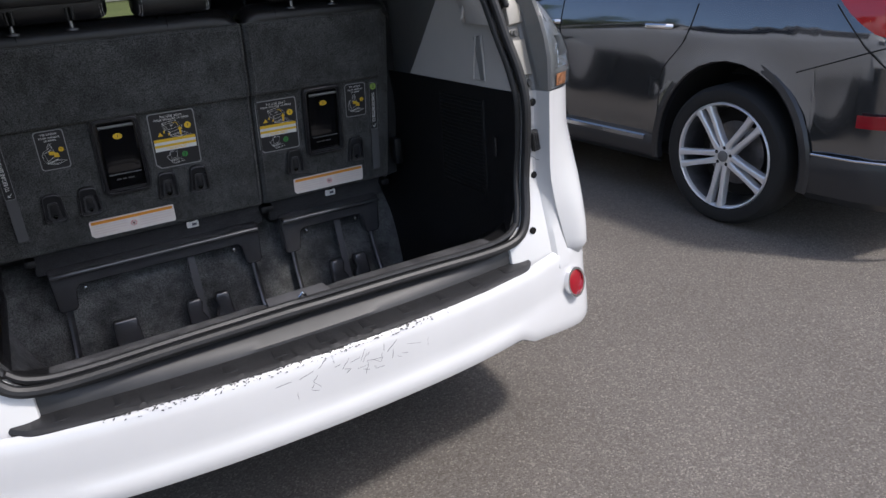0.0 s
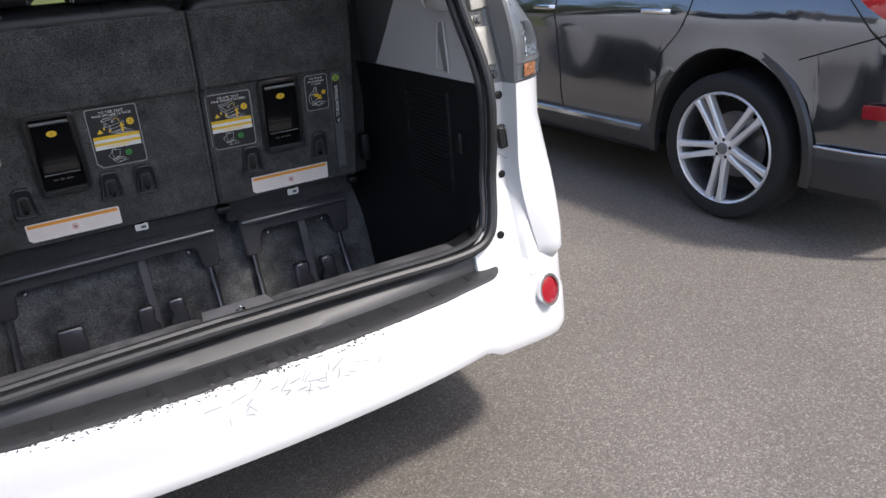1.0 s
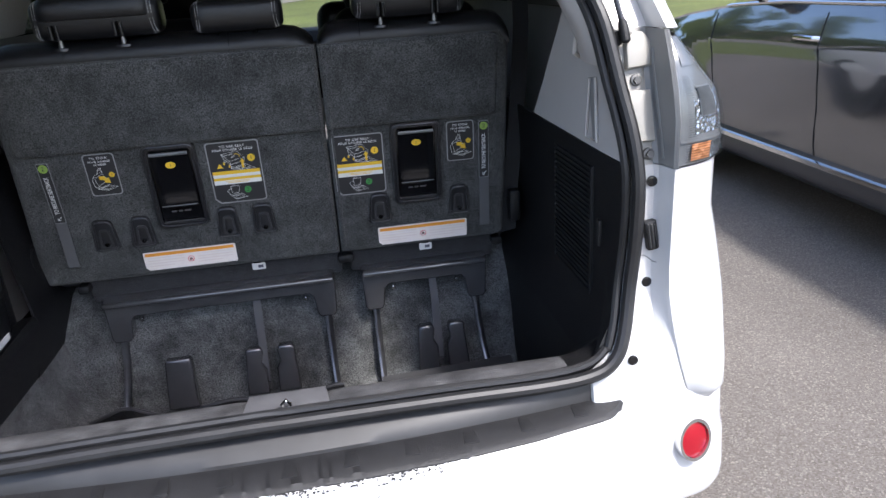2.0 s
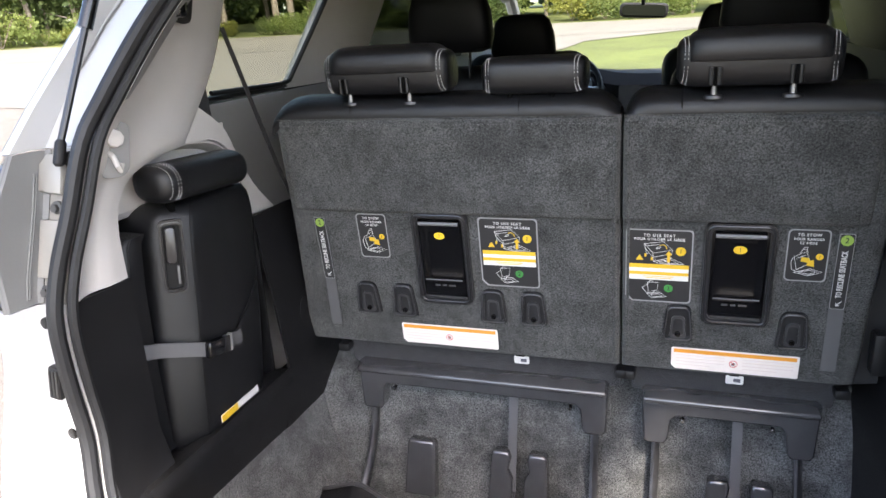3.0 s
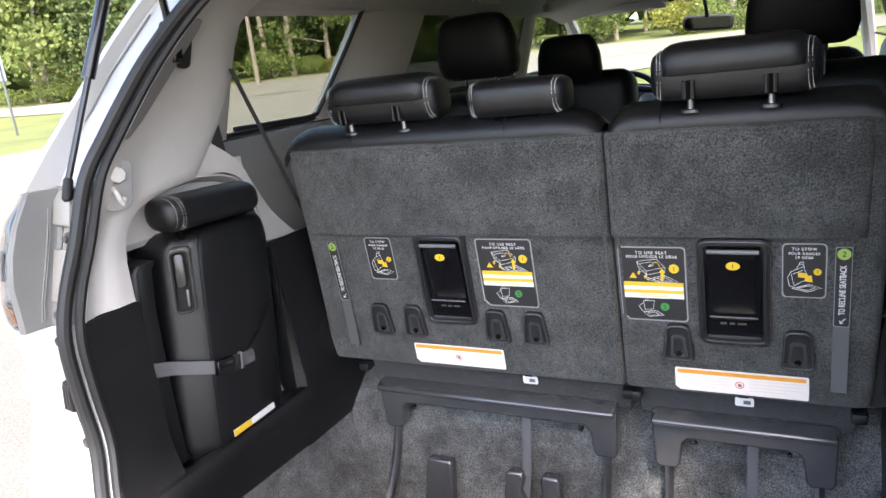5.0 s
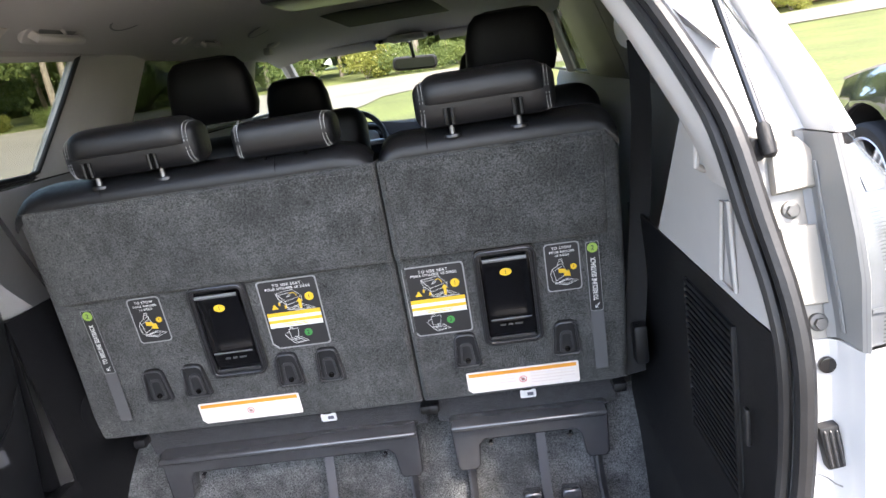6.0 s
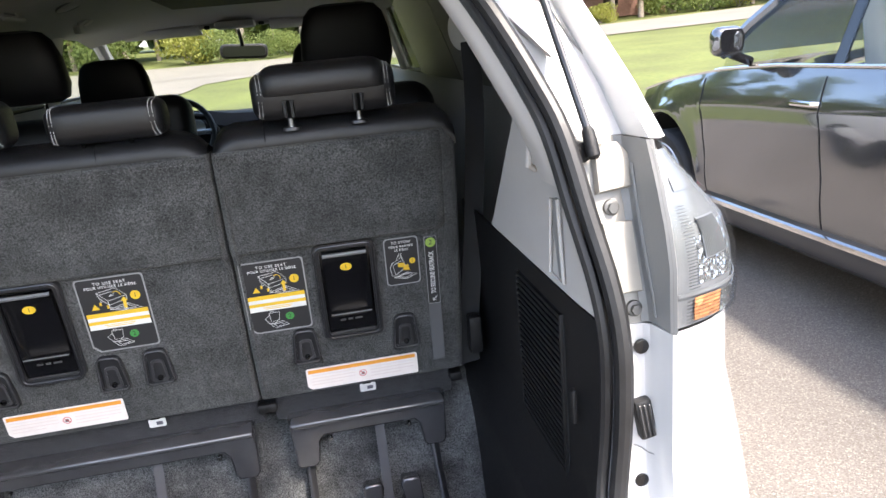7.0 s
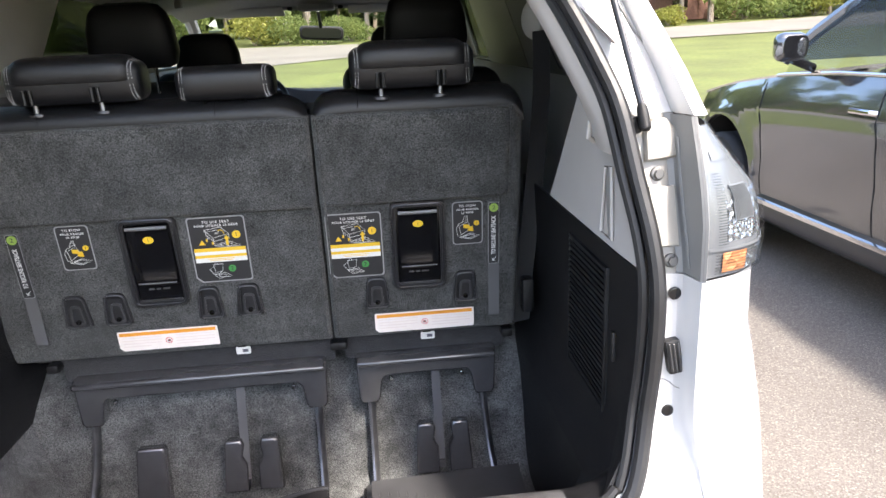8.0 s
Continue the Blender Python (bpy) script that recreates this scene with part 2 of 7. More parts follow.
def asphalt():
    m = mat("lot_asphalt", (0.14, 0.128, 0.115), 0.95, spec=0.12)
    nt = m.node_tree
    b = nt.nodes["Principled BSDF"]
    tc = nt.nodes["Texture Coordinate"]
    vor = nt.nodes.new("ShaderNodeTexVoronoi")
    vor.inputs["Scale"].default_value = 190
    nt.links.new(tc.outputs["Object"], vor.inputs["Vector"])
    ramp = nt.nodes.new("ShaderNodeValToRGB")
    e = ramp.color_ramp.elements
    e[0].position, e[0].color = 0.0, (0.100, 0.090, 0.079, 1)
    e[1].position, e[1].color = 1.0, (0.225, 0.203, 0.180, 1)
    for p, c in ((0.45, (0.130, 0.117, 0.103, 1)), (0.85, (0.158, 0.143, 0.127, 1))):
        el = e.new(p)
        el.color = c
    sep = nt.nodes.new("ShaderNodeSeparateColor")
    nt.links.new(vor.outputs["Color"], sep.inputs[0])
    nt.links.new(sep.outputs[0], ramp.inputs[0])
    big = nt.nodes.new("ShaderNodeTexNoise")
    big.inputs["Scale"].default_value, big.inputs["Detail"].default_value = 1.3, 7
    nt.links.new(tc.outputs["Object"], big.inputs["Vector"])
    rg = nt.nodes.new("ShaderNodeMapRange")
    rg.inputs[1].default_value, rg.inputs[2].default_value, rg.inputs[3].default_value, rg.inputs[4].default_value = 0.3, 0.7, 0.91, 1.09
    nt.links.new(big.outputs[0], rg.inputs[0])
    hs = nt.nodes.new("ShaderNodeHueSaturation")
    nt.links.new(ramp.outputs[0], hs.inputs["Color"])
    nt.links.new(rg.outputs[0], hs.inputs["Value"])
    nt.links.new(hs.outputs[0], b.inputs["Base Color"])
    bp = nt.nodes.new("ShaderNodeBump")
    bp.inputs["Strength"].default_value, bp.inputs["Distance"].default_value = 0.6, 0.004
    nt.links.new(vor.outputs["Distance"], bp.inputs["Height"])
    bp.invert = True
    nt.links.new(bp.outputs[0], b.inputs["Normal"])
    return m


LOT = asphalt()
GRASS = mat("mown_grass", (0.104, 0.112, 0.024), 0.9, color2=(0.060, 0.078, 0.014), scale=7, bump=1.0, bscale=30, stain=0.3, stain_scale=0.35, detail=9)


# ---- mesh helpers ----
def base_of(ob):
    v = Vector((0, 0, 0))
    while ob is not None:
        v += ob.location
        ob = ob.parent
    return v


def thing(name, at, label, category, group="", kind=""):
    ob = new(name)
    ob.location = at
    ob.empty_display_size = 0.1
    return tagged(ob, label, category, group, kind)


def finish(bm, material, name, smooth=True, angle=35):
    bmesh.ops.recalc_face_normals(bm, faces=bm.faces[:])
    me = bpy.data.meshes.new(name)
    bm.to_mesh(me)
    bm.free()
    me.materials.append(material)
    if smooth:
        me.shade_smooth()
        me.set_sharp_from_angle(angle=radians(angle))
    return me


def part(name, bm, material, parent=None, label="", smooth=True, angle=35):
    """Links a bmesh, given in world metres, as one mesh under a thing or a part."""
    if parent is not None:
        bmesh.ops.translate(bm, vec=-base_of(parent), verts=bm.verts[:])
    ob = new(name, finish(bm, material, name, smooth, angle))
    ob.parent = parent
    if label:
        ob["label"] = label
    return ob


def solo(name, bm, material, label, category, group="", kind="", smooth=True, angle=35):
    return tagged(new(name, finish(bm, material, name, smooth, angle)), label, category, group, kind)


def add_box(bm, c, s, bevel=0.0, seg=2, m=None):
    """A box of size s at c, turned by m about its middle, with rounded edges."""
    t = bmesh.new()
    bmesh.ops.create_cube(t, size=1.0, matrix=Matrix.Diagonal((*s, 1)))
    if bevel > 0:
        bmesh.ops.bevel(t, geom=t.edges[:], offset=min(bevel, 0.49 * min(s)), segments=seg, profile=0.5, affect='EDGES')
    t.transform(Matrix.Translation(c) @ (m if m is not None else Matrix.Identity(4)))
    join(bm, t)
    return bm


def join(bm, t):
    me = bpy.data.meshes.new("tmp")
    t.to_mesh(me)
    t.free()
    bm.from_mesh(me)
    bpy.data.meshes.remove(me)
    return bm


def box(c, s, bevel=0.0, seg=2, m=None):
    return add_box(bmesh.new(), c, s, bevel, seg, m)


def rotx(a):
    return Matrix.Rotation(radians(a), 4, 'X')


def roty(a):
    return Matrix.Rotation(radians(a), 4, 'Y')


def rotz(a):
    return Matrix.Rotation(radians(a), 4, 'Z')


def add_loft(bm, rows, close=False, caps=False):
    """Quads between rows of equally many points."""
    vs = [[bm.verts.new(p) for p in r] for r in rows]
    n = len(rows[0])
    for a, b in zip(vs, vs[1:]):
        for i in range(n if close else n - 1):
            j = (i + 1) % n
            try:
                bm.faces.new((a[i], a[j], b[j], b[i]))
            except ValueError:
                pass
    if caps and close:
        bm.faces.new(vs[0])
        bm.faces.new(vs[-1])
    return bm


def loft(rows, close=False, caps=False):
    return add_loft(bmesh.new(), rows, close, caps)


def thick(bm, d):
    """Gives a sheet a thickness."""
    bmesh.ops.recalc_face_normals(bm, faces=bm.faces[:])
    bmesh.ops.solidify(bm, geom=bm.faces[:], thickness=d)
    return bm


def add_tube(bm, pts, r, seg=8, closed=False, flat=1.0):
    pts = [Vector(p) for p in pts]
    rows = []
    side = None
    for i, p in enumerate(pts):
        a = pts[i - 1] if (i or closed) else p
        b = pts[(i + 1) % len(pts)] if (i < len(pts) - 1 or closed) else p
        d = (b - a).normalized()
        if side is None:
            side = d.orthogonal().normalized()
        side = (side - d * side.dot(d)).normalized()
        up = d.cross(side)
        rows.append([p + (side * math.cos(2 * math.pi * k / seg) + up * math.sin(2 * math.pi * k / seg) * flat) * (r if not isinstance(r, (list, tuple)) else r[i]) for k in range(seg)])
    if closed:
        rows.append(rows[0])
        add_loft(bm, rows, True)
        bmesh.ops.remove_doubles(bm, verts=bm.verts[:], dist=1e-5)
    else:
        add_loft(bm, rows, True, True)
    return bm


def tube(pts, r, seg=8, closed=False, flat=1.0):
    return add_tube(bmesh.new(), pts, r, seg, closed, flat)


def add_prism(bm, outline, m, depth, bevel=0.0, seg=2):
    """A flat outline in its own xy plane, raised by depth along z, placed by m."""
    t = bmesh.new()
    vs = [t.verts.new((x, y, 0)) for x, y in outline]
    f = t.faces.new(vs)
    out = bmesh.ops.extrude_face_region(t, geom=[f])
    top = [v for v in out["geom"] if isinstance(v, bmesh.types.BMVert)]
    bmesh.ops.translate(t, vec=(0, 0, depth), verts=top)
    if bevel > 0:
        es = [e for e in t.edges if abs(e.verts[0].co.z - depth) < 1e-6 and abs(e.verts[1].co.z - depth) < 1e-6]
        bmesh.ops.recalc_face_normals(t, faces=t.faces[:])
        bmesh.ops.bevel(t, geom=es, offset=bevel, segments=seg, profile=0.5, affect='EDGES', clamp_overlap=True)
    t.transform(m)
    return join(bm, t)


def prism(outline, m, depth, bevel=0.0, seg=2):
    return add_prism(bmesh.new(), outline, m, depth, bevel, seg)


def pad(outline, m, depth, r):
    """A raised flat pad with a softened rim."""
    cx = sum(p[0] for p in outline) / len(outline)
    cy = sum(p[1] for p in outline) / len(outline)
    rows = []
    for d, z in ((0.0, 0.0), (0.0, depth - r), (0.3 * r, depth - 0.3 * r), (r, depth)):
        rows.append([m @ Vector((x - math.copysign(min(d, abs(x - cx)), x - cx), y - math.copysign(min(d, abs(y - cy)), y - cy), z)) for x, y in outline])
    return loft(rows, True, True)


def rounded(w, h, r, n=4, cx=0.0, cy=0.0):
    """A rounded rectangle's outline."""
    pts = []
    for sx, sy, a0 in ((1, 1, 0), (-1, 1, 90), (-1, -1, 180), (1, -1, 270)):
        for k in range(n + 1):
            a = radians(a0 + 90 * k / n)
            pts.append((cx + sx * (w / 2 - r) + r * math.cos(a), cy + sy * (h / 2 - r) + r * math.sin(a)))
    return pts


def ring(bm, outer, inner, m, depth):
    """A flat frame between two outlines of equally many points."""
    t = bmesh.new()
    rows = [[(x, y, 0) for x, y in outer], [(x, y, depth) for x, y in outer], [(x, y, depth) for x, y in inner], [(x, y, 0) for x, y in inner]]
    add_loft(t, rows, True)
    t.transform(m)
    return join(bm, t)


def disc(bm, c, axis, r, depth, seg=20, bevel=0.0):
    q = Vector(axis).normalized().to_track_quat('Z', 'Y').to_matrix().to_4x4()
    return add_prism(bm, [(r * math.cos(2 * math.pi * k / seg), r * math.sin(2 * math.pi * k / seg)) for k in range(seg)], Matrix.Translation(c) @ q, depth, bevel)


def interp(x, table):
    xs = [a for a, _ in table]
    return float(np.interp(x, xs, [b for _, b in table]))


def words(text, size, m, material, parent, name="lettering", align='CENTER', squeeze=1.0, weight=0.0, spread=1.0):
    """Lettering as a flat mesh, raised by half a millimetre."""
    cu = bpy.data.curves.new("text", 'FONT')
    cu.body, cu.size, cu.align_x, cu.align_y, cu.extrude = text, size, align, 'CENTER', 0.0002
    cu.offset, cu.space_character = weight, spread
    ob = bpy.data.objects.new("text", cu)
    scene.collection.objects.link(ob)
    dg = bpy.context.evaluated_depsgraph_get()
    me = bpy.data.meshes.new_from_object(ob.evaluated_get(dg))
    bpy.data.objects.remove(ob)
    me.transform(m @ Matrix.Diagonal((squeeze, 1, 1, 1)))
    me.transform(Matrix.Translation(-base_of(parent)))
    me.materials.clear()
    me.materials.append(material)
    o = new(name, me)
    o.parent = parent
    return o


# ---- ground and distance ----
def rise(x, y):
    """The land climbs gently beyond the lot."""
    d = max(0.0, math.hypot(x, y) - 14.0)
    return 0.026 * d if d < 28 else 0.728 + 0.055 * (min(d, 60) - 28) + 0.03 * (min(max(d, 60), 250) - 60)


def ground_sheet():
    bm = bmesh.new()
    radii = [0, 4, 8, 12, 16, 20, 25, 30, 36, 42, 48, 55, 65, 80, 100, 150, 300, 800, 2500]
    rows = []
    for r in radii:
        rows.append([(r * math.cos(a), r * math.sin(a), rise(r, 0) - 0.015 if r > 0 else -0.015) for a in [2 * math.pi * k / 72 for k in range(72)]])
    add_loft(bm, rows, True)
    bmesh.ops.remove_doubles(bm, verts=bm.verts[:], dist=1e-4)
    return bm


solo("ground", ground_sheet(), GRASS, "mown yellow-green grass rising gently towards the road", "ground", kind="structure")


def sheet(xs, ys, lift, edge=lambda u, v: (u, v)):
    rows = []
    for y in ys:
        row = []
        for x in xs:
            a, b = edge(x, y)
            row.append((a, b, rise(a, b) + lift))
        rows.append(row)
    return loft(rows)


lot_edge = lambda x, y: (x, y if y < 6 else y + 0.35 * math.sin(x * 0.9) + (0.0 if x > -6 else (-6 - x) * 0.75))
solo("lot", sheet([-20 + 1.0 * k for k in range(37)], [-16 + 1.0 * k for k in range(24)], 0.0, lot_edge), LOT, "worn grey-brown asphalt of the parking lot", "pavement", kind="structure")
ROAD_NEAR = [(-120, -20), (-56, 21), (-47, 25), (-37, 27), (-26, 31), (-12, 36.5), (0, 38.5), (17, 38.5), (26, 37), (60, 36), (120, 36)]
ROAD_FAR = [(-120, -8), (-56, 29), (-48, 31.5), (-34, 43), (-24, 48), (-15, 50), (0, 48.5), (21, 47.5), (33, 47), (60, 46), (120, 46)]


def road_sheet():
    rows = []
    for k in range(7):
        row = []
        for x in [-120 + 4.0 * j for j in range(61)]:
            y = interp(x, ROAD_NEAR) + (interp(x, ROAD_FAR) - interp(x, ROAD_NEAR)) * k / 6
            row.append((x, y, rise(x, y) + 0.030))
        rows.append(row)
    return loft(rows)


def junction():
    """The side road that leads from the lot to the road, widening at its mouth."""
    rows = []
    for k in range(25):
        y = 12.5 + 26.0 * k / 24
        xa = interp(y, [(12.5, -16), (17, -21), (22, -27), (28, -36), (38.5, -42)])
        xb = interp(y, [(12.5, -9.5), (17, -9.6), (22, -7.2), (27, -4.3), (32, -4.0), (38.5, 1)])
        rows.append([(xa + (xb - xa) * j / 12, y, rise(xa + (xb - xa) * j / 12, y) + 0.015) for j in range(13)])
    return loft(rows)


solo("road", road_sheet(), ROAD, "pale sunlit two-lane road beyond the grass", "road", kind="structure")
solo("drive", junction(), ROAD, "pale junction leading from the lot to the road", "road", kind="structure")


def off_road(x, y, gap):
    """Moves a place outwards until it lies beyond the road."""
    while interp(x, ROAD_NEAR) - gap < y < interp(x, ROAD_FAR) + gap:
        x, y = x * 1.03, y * 1.03
    return x, y


# trees: tapered trunks, limbs and many small leaf clumps
def leaf_cloud(bm, rng, c, r, n, size):
    for _ in range(n):
        while True:
            v = Vector((rng.uniform(-1, 1), rng.uniform(-1, 1), rng.uniform(-1, 1)))
            if 0.25 < v.length < 1:
                break
        p = Vector(c) + Vector((v.x * r[0], v.y * r[1], v.z * r[2]))
        q = Euler((rng.uniform(0, 6.3), rng.uniform(0, 6.3), rng.uniform(0, 6.3))).to_matrix()
        s = size * rng.uniform(0.6, 1.4)
        a, b, d, e = (q @ Vector(w) * s + p for w in ((-0.5, -0.2, 0), (0.1, -0.45, 0.15), (0.6, 0.1, 0), (-0.05, 0.45, -0.12)))
        vs = [bm.verts.new(w) for w in (a, b, d, e)]
        bm.faces.new(vs)


def tree(name, seed, height, kind):
    rng = random.Random(seed)
    root = thing(name, (0, 0, 0), "", "tree", "trees along the road")
    lean = [(rng.uniform(-0.2, 0.2) * k, rng.uniform(-0.2, 0.2) * k) for k in range(6)]
    path = [(lean[k][0], lean[k][1], height * k / 5) for k in range(6)]
    r0 = 0.24 if kind == "pine" else 0.20
    bm = tube(path, [r0 * (1 - 0.75 * k / 5) for k in range(6)], 8)
    limbs = []
    low = 0.5 if kind == "pine" else 0.18
    for k in range(11):
        f = low + (0.97 - low) * k / 10
        z = height * f
        a = rng.uniform(0, 6.28)
        ln = (1 - f * 0.75) * (height * (0.20 if kind == "pine" else 0.34)) * rng.uniform(0.7, 1.25)
        i = min(4, int(f * 5))
        u = f * 5 - i
        bx, by = path[i][0] * (1 - u) + path[i + 1][0] * u, path[i][1] * (1 - u) + path[i + 1][1] * u
        tip = (bx + ln * math.cos(a), by + ln * math.sin(a), z + ln * 0.25)
        add_tube(bm, [(bx, by, z), tip], [0.06, 0.015], 5)
        limbs.append(tip)
    part("trunk", bm, BARK, root)
    bm = bmesh.new()
    for tip in limbs:
        s = rng.uniform(0.75, 1.3) * (1.0 if kind == "pine" else 1.5)
        leaf_cloud(bm, rng, tip, (1.2 * s, 1.2 * s, 0.8 * s), 195 if kind == "pine" else 300, 0.27)
    leaf_cloud(bm, rng, (path[5][0], path[5][1], height), (1.1, 1.1, 0.9), 210, 0.27)
    if kind != "pine":
        leaf_cloud(bm, rng, (0, 0, height * 0.6), (height * 0.26, height * 0.26, height * 0.35), 1900, 0.32)
    part("crown", bm, {"pine": LEAF, "oak": LEAF, "dark": LEAF_DARK, "bush": LEAF_BRIGHT}[kind], root, smooth=False)
    return root


def shrub(name, seed, w, h, m):
    rng = random.Random(seed)
    root = thing(name, (0, 0, 0), "", "bush", "bushes at the wood's edge")
    bm = bmesh.new()
    for k in range(6):
        a = k * 1.05
        add_tube(bm, [(0, 0, 0), (w * 0.25 * math.cos(a), w * 0.25 * math.sin(a), h * 0.6)], [0.03, 0.01], 5)
    part("stems", bm, BARK, root)
    bm = bmesh.new()
    for k in range(7):
        a = rng.uniform(0, 6.28)
        leaf_cloud(bm, rng, (w * 0.3 * math.cos(a), w * 0.3 * math.sin(a), h * rng.uniform(0.3, 0.75)), (w * 0.35, w * 0.35, h * 0.3), 360, 0.15)
    part("crown", bm, m, root, smooth=False)
    return root


KINDS = [tree("tree", 1, 15, "pine"), tree("tree", 2, 13, "oak"), tree("tree", 3, 10, "dark"), tree("tree", 4, 17, "pine"), tree("tree", 5, 11, "oak")]
for t, lab in zip(KINDS, ("tall pine with a bare trunk behind the road", "broad leafy green tree behind the road", "dense dark green tree in the wood's shade", "very tall thin pine at the wood's edge", "young leafy tree at the wood's edge")):
    tagged(t, lab)
SHRUBS = [shrub("bush", 11, 3.2, 2.4, LEAF_BRIGHT), shrub("bush", 12, 4.0, 3.0, LEAF)]
tagged(SHRUBS[0], "bright yellow-green bush beside the road")
tagged(SHRUBS[1], "leafy green bush at the wood's edge")
rng = random.Random(7)
used = set()
for k in range(120):
    ang = radians(-32 + 155 * (k % 60) / 59 + rng.uniform(-1.2, 1.2)) + radians(0)
    d = rng.uniform(52, 60) if k < 60 else rng.uniform(60, 78)
    x, y = d * math.cos(ang + radians(25)), d * math.sin(ang + radians(25))
    x, y = off_road(x, y, 3.0)
    if abs(math.degrees(math.atan2(x, y)) + 7.2) < 2.6 and y < 80:
        y = 84.0 + k * 0.1
    i = rng.choice([0, 0, 1, 2, 3, 3, 3, 4]) if k < 60 else rng.choice([0, 1, 2, 2, 3, 4])
    m = Matrix.Translation((x, y, rise(x, y) - 0.1)) @ rotz(rng.uniform(0, 360)) @ Matrix.Scale(rng.uniform(0.8, 1.2), 4)
    if i in used:
        c = copy_thing(KINDS[i], m)
        c.scale = (m.to_scale())
    else:
        KINDS[i].matrix_basis = m
        used.add(i)
used = set()
for k in range(64):
    ang = radians(-2 + 160 * k / 63 + rng.uniform(-1.5, 1.5))
    d = rng.uniform(50, 62)
    x, y = d * math.cos(ang), d * math.sin(ang)
    x, y = off_road(x, y, 2.0)
    i = rng.choice([0, 1, 1])
    m = Matrix.Translation((x, y, rise(x, y) - 0.1)) @ rotz(rng.uniform(0, 360)) @ Matrix.Scale(rng.uniform(0.45, 1.25), 4)
    if i in used:
        c = copy_thing(SHRUBS[i], m)
        c.scale = m.to_scale()
    else:
        SHRUBS[i].matrix_basis = m
        used.add(i)


def far_wood():
    """The dim depth of the wood, an uneven mass of leaves behind the first trees."""
    bm = bmesh.new()
    r = random.Random(21)
    for k in range(300):
        a = radians(-15 + 190 * k / 299)
        d = r.uniform(80, 92)
        leaf_cloud(bm, r, (d * math.cos(a), d * math.sin(a), rise(d, 0) + r.choice([1.5, 3.5, 6, 9, 12])), (3.4, 3.4, 3.6), 120, 1.7)
    return bm


solo("far_woods", far_wood(), LEAF_DARK, "dark green woods far behind the road", "woods", kind="stuff", smooth=False)

# low building beyond the road
hx, hy = 24.0, 56.0
hz = rise(hx, hy)
house = thing("low_building", (hx, hy, hz), "low reddish brick building with a brown roof", "building")
part("wall", box((hx, hy, hz + 1.3), (9, 5, 2.6)), BRICK, house, smooth=False)
part("roof", prism([(-5.2, 0), (5.2, 0), (4.0, 1.7), (-4.0, 1.7)], Matrix.Translation((hx, hy + 3.0, hz + 2.6)) @ rotx(90), 6.0), SHINGLE, house, smooth=False)
for k in range(3):
    part("window", box((hx - 3 + 3 * k, hy - 2.51, hz + 1.4), (1.2, 0.06, 1.1), 0.02), GLASS_DARK, house, smooth=False)

# sign and utility pole
sx, sy = -27.5, 17.5
sz = rise(sx, sy)
sign = thing("road_sign", (sx, sy, sz), "white road sign seen from behind on a steel post", "sign")
part("post", tube([(sx, sy, sz), (sx, sy, sz + 2.9)], 0.05), METAL, sign)
part("panel", prism(rounded(0.75, 0.95, 0.05), Matrix.Translation((sx, sy, sz + 2.6)) @ rotz(-54) @ rotx(90), 0.03), LABEL_WHITE, sign, smooth=False)
for px, py in ((6.0, 47.0), (-34.0, 40.0)):
    pz = rise(px, py)
    pole = thing("utility_pole", (px, py, pz), "weathered wooden utility pole beside the road", "pole")
    part("pole", tube([(px, py, pz - 0.2), (px, py, pz + 10)], [0.16, 0.11], 10), BARK, pole)
    part("crossarm", box((px, py, pz + 9.2), (2.2, 0.12, 0.14), 0.02), BARK, pole)


def far_car(x, y, turn, label):
    z = rise(x, y) + 0.05
    root = thing("distant_car", (0, 0, 0), label, "car")
    prof = [(-2.2, 0.35), (2.2, 0.35), (2.3, 0.7), (2.1, 0.95), (1.2, 1.0), (0.5, 1.45), (-1.2, 1.45), (-2.0, 1.0), (-2.25, 0.9)]
    part("body", prism(prof, Matrix.Translation((0, 0.85, 0)) @ rotx(90), 1.7, 0.06), WHITE, root)
    part("window", prism([(1.0, 1.02), (0.45, 1.38), (-1.15, 1.38), (-1.8, 1.02)], Matrix.Translation((0, 0.87, 0)) @ rotx(90), 1.74), GLASS_DARK, root, smooth=False)
    for wx in (-1.35, 1.35):
        for wy in (-0.78, 0.78):
            part("wheel", disc(bmesh.new(), (wx, wy - 0.1, 0.33), (0, 1, 0), 0.33, 0.2, 20, 0.03), TYRE, root)
    root.matrix_basis = Matrix.Translation((x, y, z)) @ rotz(turn)


far_car(-9.6, 76.0, 5, "white car standing beyond the road")

# ---- the minivan's rear end ----
van = thing("minivan", (0, 1.5, 0), "white minivan with its rear liftgate raised, parked on asphalt", "minivan")
SEAL = [(0.0, 0.705), (0.30, 0.703), (0.50, 0.700), (0.592, 0.708), (0.635, 0.733), (0.657, 0.780), (0.676, 0.865), (0.685, 0.96), (0.687, 1.07), (0.682, 1.15), (0.668, 1.24), (0.650, 1.345), (0.631, 1.41), (0.606, 1.475), (0.582, 1.528), (0.555, 1.582), (0.518, 1.632), (0.465, 1.672), (0.36, 1.700), (0.2, 1.712), (0.0, 1.716)]
YS = [(0.60, 0.050), (0.72, 0.083), (0.86, 0.128), (1.07, 0.130), (1.13, 0.142), (1.24, 0.184), (1.337, 0.214), (1.42, 0.266), (1.52, 0.330), (1.66, 0.44), (1.72, 0.48)]
ys = lambda z: interp(z, YS)
XS = [(z, x) for x, z in SEAL[3:17]]
xs = lambda z: interp(z, XS)


